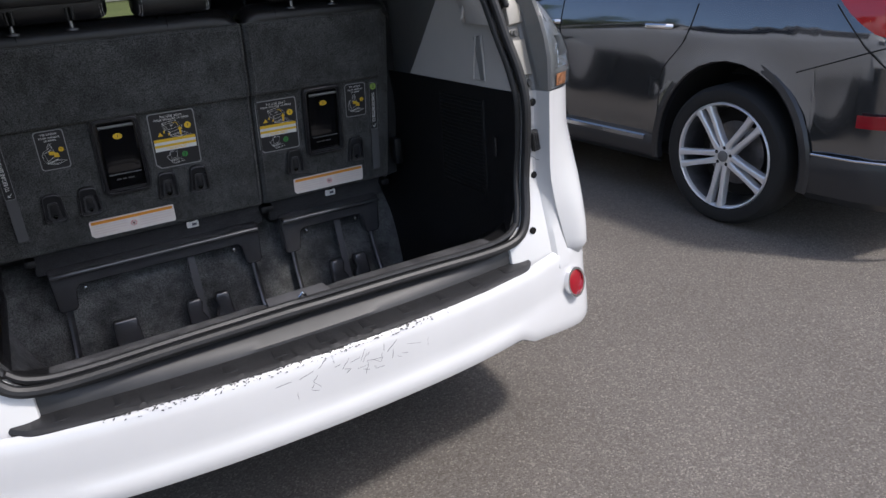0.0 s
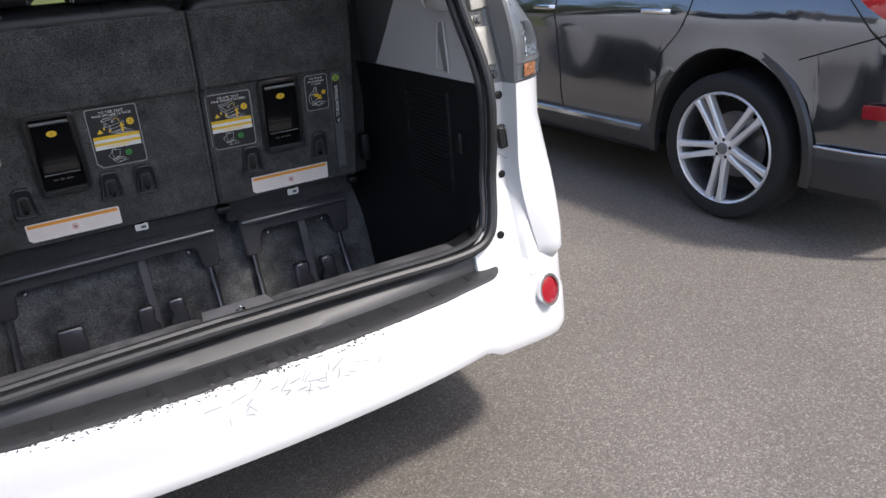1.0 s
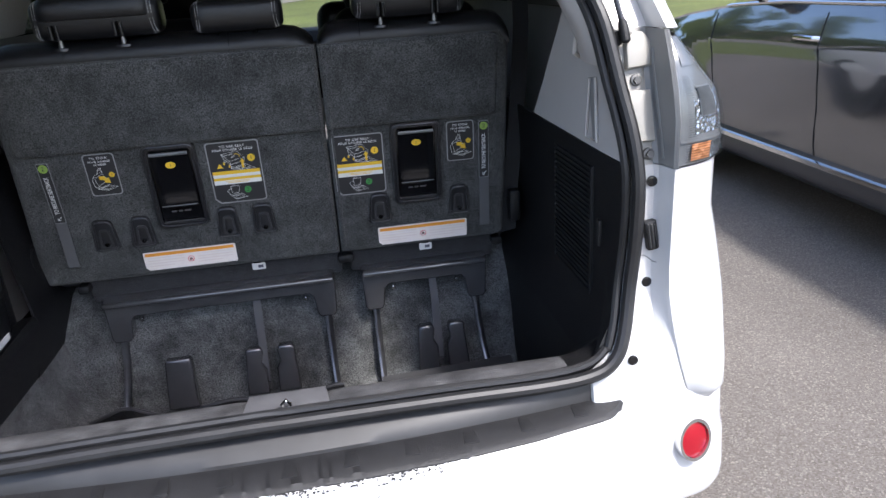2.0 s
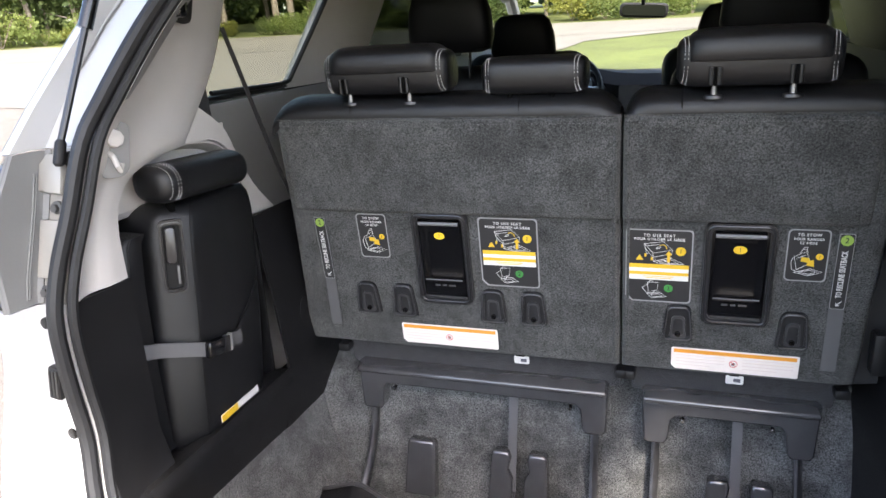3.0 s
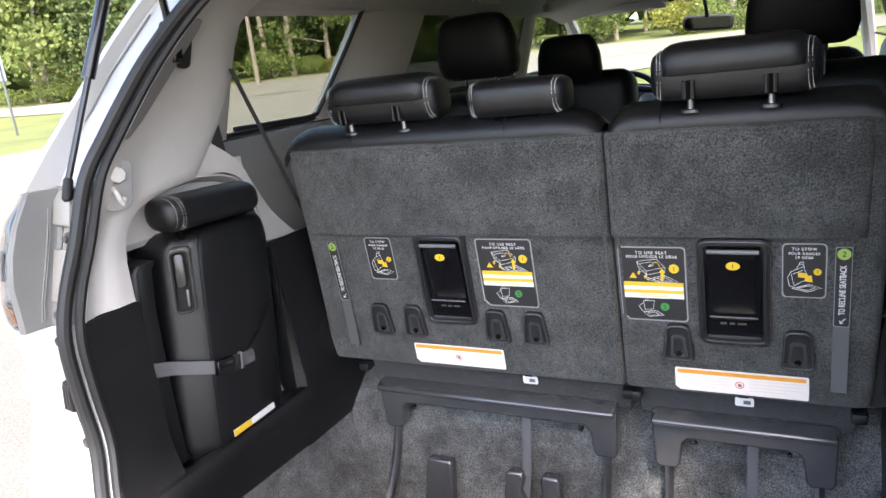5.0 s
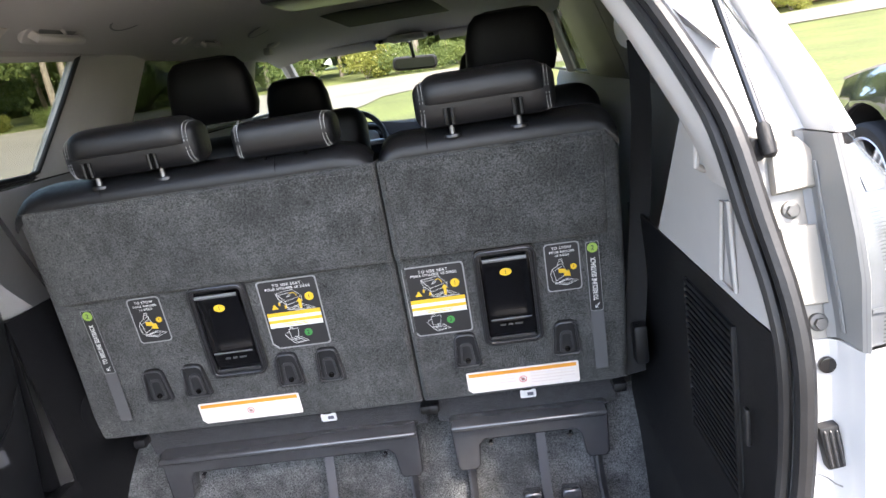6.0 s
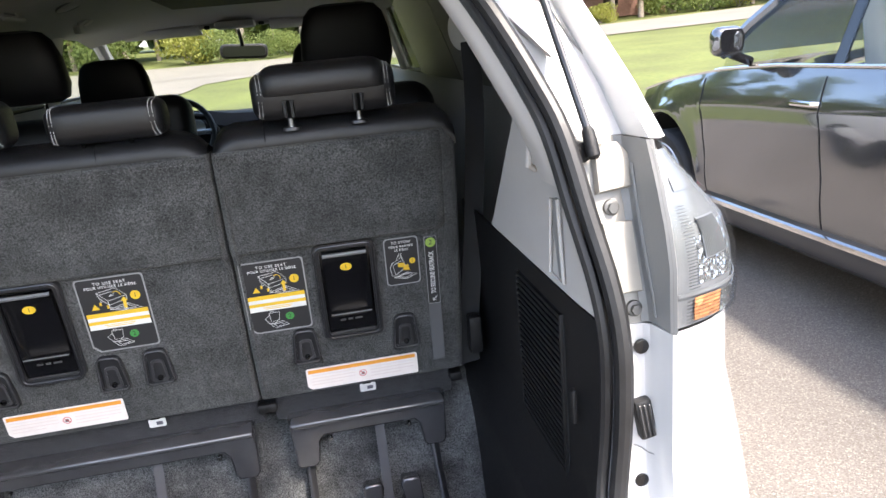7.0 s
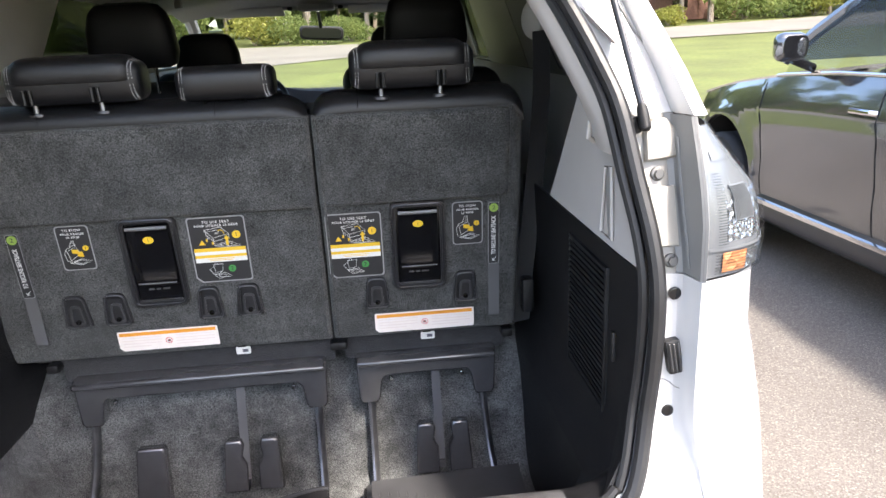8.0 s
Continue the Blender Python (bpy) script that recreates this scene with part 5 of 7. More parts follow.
for s in (1, -1):
    for wy in (1.25, 4.15):
        w = part("wheel", disc(bmesh.new(), (s * 0.66, wy, 0.335), (s, 0, 0), 0.335, 0.22, 40, 0.03), TYRE, van, "tyre on an alloy wheel")
        part("rim", disc(bmesh.new(), (s * 0.865, wy, 0.335), (s, 0, 0), 0.225, 0.018, 32, 0.01), ALLOY, w)

# ---- raised liftgate ----
H = Vector((0, 0.58, 1.790))
GM = Matrix.Translation(H) @ rotx(-14.0)   # local -y runs to the lower edge, local z is the outside
gate = part("liftgate", bmesh.new(), WHITE, van, "raised white liftgate")
bm = bmesh.new()
rows = []
for v, w, z in ((0.0, 0.58, 0.02), (-0.05, 0.60, 0.035), (-0.30, 0.68, 0.05), (-0.55, 0.75, 0.06), (-0.62, 0.765, 0.085), (-0.80, 0.775, 0.11), (-0.92, 0.765, 0.12), (-1.03, 0.70, 0.095), (-1.08, 0.68, 0.05), (-1.085, 0.67, 0.0)):
    rows.append([GM @ Vector((x * w, 1.11 * v + 0.05 * (x * x) * (1 if v < -0.5 else 0), z - 0.05 * abs(x) ** 3)) for x in (-1, -0.97, -0.85, -0.5, 0, 0.5, 0.85, 0.97, 1)])
part("outer_panel", thick(loft(rows), 0.006), WHITE, gate, "glossy white liftgate skin")
rows = []
for v, w, z in ((-0.02, 0.56, 0.0), (-0.5, 0.66, 0.0), (-0.8, 0.70, 0.0), (-1.07, 0.66, 0.0)):
    rows.append([GM @ Vector((x * w, 1.11 * v, z - 0.02)) for x in (-1, -0.5, 0, 0.5, 1)])
part("inner_lining", thick(loft(rows), 0.008), GREY_TRIM, gate, "grey inner lining of the liftgate")
part("rear_glass", prism([(-0.55, -0.08), (0.55, -0.08), (0.64, -0.50), (-0.64, -0.50)], GM @ Matrix.Translation((0, 0, 0.055)), 0.004), GLASS_DARK, gate, "dark rear window", smooth=False)
part("garnish", prism([(-0.36, -0.64), (0.36, -0.64), (0.34, -0.69), (-0.34, -0.69)], GM @ Matrix.Translation((0, 0, 0.10)), 0.03, 0.01), CHROME, gate, "satin handle strip over the plate")
part("reversing_camera", disc(bmesh.new(), GM @ Vector((-0.10, -0.665, 0.125)), GM.to_3x3() @ Vector((0, 0, 1)), 0.014, 0.012, 16, 0.003), BLACK_GLOSS, gate)
pm = GM @ Matrix.Translation((0, -0.79, 0.118))
plate = part("plate_holder", prism(rounded(0.305, 0.152, 0.012), pm, 0.004, 0.001), PLATE_WHITE, gate, "white dealer plate with blue and grey bars")
b = bmesh.new()
ring(b, rounded(0.313, 0.160, 0.014), rounded(0.298, 0.145, 0.010), pm, 0.008)
part("plate_frame", b, CHROME, gate)
for x0, x1, y, hgt, m in ((-0.115, 0.0, 0.022, 0.032, PLATE_BLUE), (0.02, 0.125, 0.022, 0.032, PLATE_GREY), (-0.105, 0.125, -0.022, 0.026, PLATE_BLUE), (-0.05, 0.05, 0.060, 0.010, PLATE_GREY), (0.03, 0.07, -0.058, 0.009, PLATE_GREY)):
    part("plate_bar", box(pm @ Vector(((x0 + x1) / 2, y, 0.0045)), (x1 - x0, hgt, 0.001), 0, 1, GM.to_3x3().to_4x4()), m, gate, smooth=False)
for x in (-0.09, 0.09):
    part("plate_screw", disc(bmesh.new(), pm @ Vector((x, 0.062, 0.004)), GM.to_3x3() @ Vector((0, 0, 1)), 0.006, 0.004, 10, 0.001), CHROME, gate)
part("badge", box(GM @ Vector((0.57, -1.07, 0.098)), (0.07, 0.018, 0.004), 0.001, 1, GM.to_3x3().to_4x4()), CHROME, gate, "small chrome trim badge")
part("gate_latch", box(GM @ Vector((0, -1.16, -0.035)), (0.09, 0.07, 0.03), 0.006, 2, GM.to_3x3().to_4x4()), BLACK_TRIM, gate)

# ---- third-row seats ----
SY = lambda z: 0.761 - 0.148 * (z - 1.0)
UP = Vector((0, -0.148, 1)).normalized()
OUT = Vector((0, -1, -0.148)).normalized()


def on_seat(x, z, off=0.0):
    m = Matrix((Vector((1, 0, 0)), UP, OUT)).transposed().to_4x4()
    return Matrix.Translation(Vector((x, SY(z), z)) + OUT * off) @ m


def cushion(rows_z, x0, x1, flare, depth, bulge=0.0):
    """A padded back: columns across, rounded at its edges, following the raked plane."""
    bm = bmesh.new()
    prof = [(0.0, 0.06), (0.003, 0.020), (0.012, 0.005), (0.030, 0.0)]
    tight = [(0.0, 0.06), (0.001, 0.008), (0.004, 0.002), (0.012, 0.0)]
    pa, pb = (prof, tight) if flare < 0 else (tight, prof)
    L = x1 - x0
    xsn = [p[0] for p in pa] + [L * f for f in (0.15, 0.3, 0.5, 0.7, 0.85)] + [L - p[0] for p in reversed(pb)]
    dep = [p[1] for p in pa] + [0] * 5 + [p[1] for p in reversed(pb)]
    rows = []
    for z, inset, fl in rows_z:
        row = []
        for x, d in zip(xsn, dep):
            xx = x0 + x
            if fl:
                xx += fl * (1 - x / L) * -1 if flare < 0 else fl * x / L
            row.append(Vector((xx, SY(z) + max(d, 0) + inset, z)) - OUT * 0)
        rows.append(row)
    add_loft(bm, rows)
    return bm


def arch_outline(w, h, r, n=6):
    """A tab wider at its foot, with a rounded head."""
    pts = [(-w / 2 * 1.06, -h / 2 + r * 0.4), (-w / 2 * 1.06 + r * 0.4, -h / 2), (w / 2 * 1.06 - r * 0.4, -h / 2), (w / 2 * 1.06, -h / 2 + r * 0.4)]
    for k in range(n + 1):
        a = radians(90 * k / n)
        pts.append((w / 2 * 0.86 - r + r * math.cos(a), h / 2 - r + r * math.sin(a)))
    for k in range(n + 1):
        a = radians(90 + 90 * k / n)
        pts.append((-w / 2 * 0.86 + r + r * math.cos(a), h / 2 - r + r * math.sin(a)))
    return pts


def hook(seat, x, z):
    m = on_seat(x, z, 0.001)
    b = bmesh.new()
    ring(b, arch_outline(0.058, 0.086, 0.016), arch_outline(0.044, 0.070, 0.011), m, 0.007)
    hk = part("bag_hook", b, BEZEL, seat, "black folding bag hook")
    part("hook_rim", tube([m @ Vector((px, py, 0.0075)) for px, py in arch_outline(0.051, 0.078, 0.0135)], 0.0016, 6, True), DARK_PLASTIC, hk)
    part("hook_well", prism(arch_outline(0.046, 0.072, 0.011), m, 0.002), BEZEL, hk)
    b = bmesh.new()
    ring(b, arch_outline(0.031, 0.052, 0.009), arch_outline(0.021, 0.040, 0.006), m @ Matrix.Translation((0, -0.009, 0)), 0.006)
    part("hook_tongue", b, DARK_PLASTIC, hk)
    part("hook_plate", prism(arch_outline(0.022, 0.041, 0.006), m @ Matrix.Translation((0, -0.009, 0.001)), 0.003, 0.001), BEZEL, hk)
    part("hook_pin", disc(bmesh.new(), m @ Vector((0, -0.026, 0.004)), OUT, 0.006, 0.005, 10, 0.001), BLACK_GLOSS, hk)


def pocket(seat, x, z):
    m = on_seat(x, z, 0.001)
    b = bmesh.new()
    ring(b, rounded(0.128, 0.226, 0.018), rounded(0.104, 0.202, 0.010), m, 0.011)
    pk = part("release_pocket", b, BEZEL, seat, "glossy black seat release handle in its recess")
    part("bezel_rim", tube([m @ Vector((px, py, 0.0115)) for px, py in rounded(0.117, 0.215, 0.015)], 0.0032, 8, True), BEZEL, pk)
    part("recess", prism(rounded(0.110, 0.208, 0.010), m, 0.002), BLACK_GLOSS, pk)
    rows = []
    for y, zz in ((0.094, 0.004), (0.093, 0.012), (0.088, 0.0165), (0.082, 0.0145), (0.050, 0.012), (0.020, 0.0095), (-0.010, 0.0085), (-0.040, 0.0105), (-0.050, 0.013), (-0.056, 0.011), (-0.057, 0.003)):
        k = 0.047 if y > -0.045 else 0.045
        rows.append([m @ Vector((-k, y, 0.002)), m @ Vector((-k + 0.001, y, zz - 0.001))] + [m @ Vector((k * f, y, zz)) for f in (-0.94, -0.5, 0, 0.5, 0.94)] + [m @ Vector((k - 0.001, y, zz - 0.001)), m @ Vector((k, y, 0.002))])
    part("paddle", loft(rows), BLACK_GLOSS, pk, angle=50)
    # Lighter grey along the black paddle's top edge paints in a highlight.
    part("paddle_edge", tube([m @ Vector((-0.045, 0.0895, 0.0155)), m @ Vector((0.045, 0.0895, 0.0155))], 0.0042, 8), MID_PLASTIC, pk)
    part("paddle_lip", tube([m @ Vector((-0.043, -0.050, 0.0132)), m @ Vector((0.043, -0.050, 0.0132))], 0.0016, 6), MID_PLASTIC, pk)
    part("lower_lip", tube([m @ Vector((-0.047, -0.097, 0.0085)), m @ Vector((0.047, -0.097, 0.0085))], 0.0030, 6), DARK_PLASTIC, pk)
    for a, w in ((-0.020, 0.012), (-0.004, 0.010), (0.014, 0.016)):
        part("moulded_mark", box(m @ Vector((a, -0.070, 0.0024)), (w, 0.0006, 0.004), 0), DARK_PLASTIC, pk, smooth=False)
    dm = m @ Matrix.Translation((0.0, 0.060, 0.0140))
    part("number_dot", prism([(0.0125 * math.cos(6.2832 * k / 20), 0.0085 * math.sin(6.2832 * k / 20)) for k in range(20)], dm, 0.0004), LABEL_YELLOW, pk, "yellow oval with a number one", smooth=False)
    words("1", 0.013, dm @ Matrix.Translation((0, 0, 0.0008)), LABEL_BLACK, pk)


def line(bm, m, pts, r=0.0008, z=0.0016):
    add_tube(bm, [m @ Vector((x, y, z)) for x, y in pts], r, 4)


def cut_label(w, h, r, c, n=4):
    """A label's outline: rounded corners and one cut lower corner."""
    o = [p for p in rounded(w, h, r, n)]
    k = 2 * (n + 1)
    return o[:k] + [(-w / 2, -h / 2 + c), (-w / 2 + c, -h / 2)] + o[k + n + 1:]


def inner(o, d, w, h):
    return [(x * (1 - 2 * d / w), y * (1 - 2 * d / h)) for x, y in o]


def band(lab, m, y0, y1, w, mt, name):
    part(name, prism([(-w / 2, y0), (w / 2, y0), (w / 2, y1), (-w / 2, y1)], m @ Matrix.Translation((0, 0, 0.0011)), 0.0004), mt, lab, smooth=False)


def use_label(seat, x, z):
    m = on_seat(x, z, 0.001)
    w, h = 0.130, 0.166
    o = cut_label(w, h, 0.007, 0.013)
    lab = part("use_label", prism(o, m, 0.0010), LABEL_BLACK, seat, "black instruction label with yellow bars", smooth=False)
    b = bmesh.new()
    ring(b, o, inner(o, 0.0028, w, h), m, 0.0015)
    part("border", b, LABEL_RIM, lab, smooth=False)
    words("TO USE SEAT", 0.0086, m @ Matrix.Translation((0.0, 0.0695, 0.0012)), LABEL_WHITE, lab, weight=0.0001, spread=1.25)
    words("POUR UTILISER LE SIÈGE", 0.0076, m @ Matrix.Translation((0.0, 0.0610, 0.0012)), LABEL_WHITE, lab, weight=0.0001, spread=1.2)
    for y0, y1, mt, nm in ((-0.0040, 0.0052, LABEL_YELLOW, "yellow_band"), (-0.0122, -0.0040, LABEL_WHITE, "white_band"), (-0.0196, -0.0122, LABEL_YELLOW, "yellow_band"), (-0.0310, -0.0196, LABEL_WHITE, "white_band")):
        band(lab, m, y0, y1, 0.117, mt, nm)
    for y0, ww in ((-0.0236, 0.060), (-0.0272, 0.052)):
        part("text_bar", prism([(-ww / 2, y0), (ww / 2, y0), (ww / 2, y0 + 0.0014), (-ww / 2, y0 + 0.0014)], m @ Matrix.Translation((0, 0, 0.0014)), 0.0003), LABEL_YELLOW, lab, smooth=False)
    b = bmesh.new()
    top, low = [(-0.0286, 0.0507), (0.0084, 0.0566), (0.0256, 0.0389), (-0.0113, 0.0301)], [(-0.026, 0.039), (-0.0103, 0.0212), (0.0246, 0.030)]
    line(b, m, top + top[:1], 0.00055)
    line(b, m, [top[0], low[0], low[1], low[2], top[2]], 0.00055)
    line(b, m, [top[3], low[1]], 0.00055)
    line(b, m, [(-0.024, 0.046), (0.000, 0.050)], 0.0005)
    line(b, m, [(-0.006, 0.040), (0.001, 0.0415), (0.004, 0.0455), (-0.003, 0.044), (-0.006, 0.040)], 0.0006)
    for lx, ly in ((-0.025, 0.034), (-0.011, 0.020), (0.020, 0.024)):
        line(b, m, [(lx, ly), (lx + 0.001, ly - 0.006), (lx + 0.005, ly - 0.004)], 0.0006)
    line(b, m, [(-0.0113, 0.0112), (0.0231, 0.0212), (0.0487, 0.0077), (0.0108, -0.0006 + 0.0066), (-0.0113, 0.0112)], 0.00055)
    line(b, m, [(0.000, 0.0115), (0.0215, 0.0175), (0.038, 0.0092), (0.013, 0.0082), (0.000, 0.0115)], 0.0005)
    line(b, m, [(0.010, 0.0145), (0.022, 0.0085)], 0.0005)
    line(b, m, [(-0.021, -0.0375), (0.001, -0.0365), (-0.0025, -0.0555), (-0.0187, -0.0584), (-0.021, -0.0375)], 0.00055)
    line(b, m, [(-0.0175, -0.0375), (-0.0165, -0.0335), (-0.012, -0.0335), (-0.0105, -0.0370)], 0.00055)
    line(b, m, [(-0.021, -0.043), (-0.031, -0.0496), (-0.0236, -0.0614), (-0.0113, -0.063), (-0.006, -0.057)], 0.00055)
    line(b, m, [(-0.022, -0.064), (0.0034, -0.0590), (0.0172, -0.069), (-0.0113, -0.0740), (-0.022, -0.064)], 0.00055)
    line(b, m, [(-0.014, -0.0655), (0.001, -0.0630), (0.009, -0.0685), (-0.008, -0.0710), (-0.014, -0.0655)], 0.0005)
    part("drawing", b, LABEL_WHITE, lab)["kind"] = "stuff"
    b = bmesh.new()
    add_prism(b, [(-0.0028, 0), (0.0028, 0), (0.0028, 0.016), (0.0065, 0.016), (0, 0.025), (-0.0065, 0.016), (-0.0028, 0.016)], m @ Matrix.Translation((0.0192, 0.011, 0.0012)), 0.0012)
    part("yellow_arrow", b, LABEL_YELLOW, lab, smooth=False)
    b = bmesh.new()
    line(b, m, [(0.002, 0.048), (0.008, 0.050), (0.0135, 0.046), (0.0150, 0.040)], 0.0010)
    part("yellow_arrow", b, LABEL_YELLOW, lab, smooth=False)
    part("yellow_triangle", prism([(-0.0075, 0), (0.0075, 0), (0, 0.012)], m @ Matrix.Translation((-0.0375, 0.014, 0.0012)), 0.001), LABEL_YELLOW, lab, smooth=False)
    for mx, my in ((-0.026, 0.022), (-0.0135, 0.014)):
        part("yellow_mark", prism([(-0.002, 0), (0.002, 0), (0.002, 0.007), (-0.002, 0.007)], m @ Matrix.Translation((mx, my, 0.0012)), 0.001), LABEL_YELLOW, lab, smooth=False)
    part("yellow_dot", disc(bmesh.new(), m @ Vector((0.0420, 0.0360, 0.0012)), OUT, 0.0096, 0.001, 20), LABEL_YELLOW, lab, smooth=False)
    part("green_dot", disc(bmesh.new(), m @ Vector((0.0207, -0.0495, 0.0012)), OUT, 0.0086, 0.001, 20), LABEL_GREEN, lab, smooth=False)
    words("1", 0.013, m @ Matrix.Translation((0.0420, 0.0360, 0.0026)), LABEL_BLACK, lab)
    words("2", 0.013, m @ Matrix.Translation((0.0207, -0.0495, 0.0026)), LABEL_BLACK, lab)


def stow_label(seat, x, z):
    m = on_seat(x, z, 0.001)
    w, h = 0.073, 0.110
    o = rounded(w, h, 0.008)
    lab = part("stow_label", prism(o, m, 0.0010), LABEL_BLACK, seat, "small black instruction label", smooth=False)
    b = bmesh.new()
    ring(b, o, inner(o, 0.0024, w, h), m, 0.0015)
    part("border", b, LABEL_RIM, lab, smooth=False)
    for t, y, sz in (("TO STOW", 0.0435, 0.0078), ("POUR RANGER", 0.0345, 0.0066), ("LE SIÈGE", 0.0265, 0.0066)):
        words(t, sz, m @ Matrix.Translation((0, y, 0.0012)), LABEL_WHITE, lab, weight=0.0001, spread=1.2)
    b = bmesh.new()
    for pts in ([(-0.020, -0.036), (0.006, -0.042), (0.029, -0.033), (0.008, -0.027), (-0.020, -0.036)], [(-0.012, -0.035), (0.006, -0.039), (0.020, -0.033), (0.006, -0.030), (-0.012, -0.035)], [(-0.016, -0.030), (-0.022, -0.002), (-0.002, 0.009), (0.008, -0.014), (-0.016, -0.030)], [(-0.018, -0.006), (-0.002, 0.002)], [(-0.022, -0.002), (-0.027, -0.013), (-0.024, -0.031), (-0.016, -0.033)], [(-0.012, 0.004), (-0.009, 0.013), (-0.002, 0.014), (0.001, 0.007)], [(-0.009, 0.013), (-0.006, 0.018), (0.000, 0.018), (-0.002, 0.014)]):
        line(b, m, pts, 0.0006)
    part("drawing", b, LABEL_WHITE, lab)["kind"] = "stuff"
    b = bmesh.new()
    add_prism(b, [(-0.010, 0.003), (-0.010, -0.006), (0.002, -0.008), (0.000, -0.014), (0.014, -0.016), (0.012, -0.002), (0.006, -0.004), (0.004, 0.002)], m @ Matrix.Translation((0, -0.006, 0.0012)), 0.001)
    part("yellow_arrow", b, LABEL_YELLOW, lab, smooth=False)
    part("yellow_dot", disc(bmesh.new(), m @ Vector((0.0215, -0.001, 0.0012)), OUT, 0.0066, 0.001, 16), LABEL_YELLOW, lab, smooth=False)
    words("1", 0.009, m @ Matrix.Translation((0.0215, -0.001, 0.0026)), LABEL_BLACK, lab)


def recline_strap(seat, x, z0, z1):
    """A webbing pull with a printed upper end."""
    zm = z1 - 0.160
    rows = []
    for z, d in ((z1, 0.002), (zm, 0.004), (z0 + 0.04, 0.010), (z0, 0.012), (z0 - 0.006, 0.004)):
        c = Vector((x, SY(z), z)) + OUT * d
        rows.append([c + Vector((-0.0135, 0, 0)), c + Vector((0.0135, 0, 0))])
    st = part("recline_strap", thick(loft(rows), 0.0022), STRAP, seat, "grey webbing recline strap")
    m = on_seat(x, (z1 + zm) / 2, 0.006)
    o = rounded(0.0265, 0.160, 0.004)
    part("printed_tab", prism(o, m, 0.0012), LABEL_BLACK, st, smooth=False)
    b = bmesh.new()
    ring(b, o, inner(o, 0.0010, 0.0265, 0.160), m, 0.0015)
    part("tab_edge", b, LABEL_RIM, st, smooth=False)
    words("TO RECLINE SEATBACK", 0.0142, m @ Matrix.Translation((0.0, -0.005, 0.0016)) @ rotz(90), LABEL_WHITE, st, squeeze=0.66, weight=0.00025)
    part("green_dot", disc(bmesh.new(), m @ Vector((0, 0.0665, 0.0012)), OUT, 0.0108, 0.001, 20), LIME, st, smooth=False)
    words("2", 0.015, m @ Matrix.Translation((0, 0.0665, 0.0026)), LABEL_BLACK, st)
    b = bmesh.new()
    line(b, m, [(0.006, -0.062), (-0.003, -0.072), (-0.003, -0.066)], 0.0010)
    line(b, m, [(-0.003, -0.072), (0.003, -0.0715)], 0.0010)
    part("drawing", b, LABEL_WHITE, st)["kind"] = "stuff"


def warning_label(seat, x, z, w):
    m = on_seat(x, z, 0.001)
    h = 0.054
    o = cut_label(w, h, 0.004, 0.009)
    lab = part("warning_label", prism(o, m, 0.0010), LABEL_PINK, seat, "pale warning label with an orange top stripe", smooth=False)
    band(lab, m, h / 2 - 0.0125, h / 2 - 0.0035, w - 0.010, LABEL_ORANGE, "orange_stripe")
    for k in range(4):
        for a0, a1 in ((-0.46, -0.07), (0.07, 0.46)):
            y = 0.008 - 0.0080 * k
            x0, x1 = a0 * w, (a0 + (a1 - a0) * (1 if k < 3 else 0.7)) * w
            part("text_bar", prism([(x0, y), (x1, y), (x1, y + 0.0022), (x0, y + 0.0022)], m @ Matrix.Translation((0, 0, 0.0011)), 0.0003), LABEL_INK, lab, smooth=False)
    b = bmesh.new()
    n = 18
    circle = lambda r: [(r * math.cos(6.2832 * k / n), r * math.sin(6.2832 * k / n)) for k in range(n)]
    ring(b, circle(0.0085), circle(0.0070), m @ Matrix.Translation((0, -0.004, 0)), 0.0016)
    line(b, m, [(-0.0050, 0.0010), (0.0050, -0.0090)], 0.0008)
    part("sign_ring", b, PINK_TAG, lab, smooth=False)
    part("sign_mark", prism([(-0.004, -0.003), (0.002, -0.004), (0.004, 0.001), (0.000, 0.0035), (-0.003, 0.002)], m @ Matrix.Translation((0, -0.004, 0.0010)), 0.0005), LABEL_BLACK, lab, smooth=False)


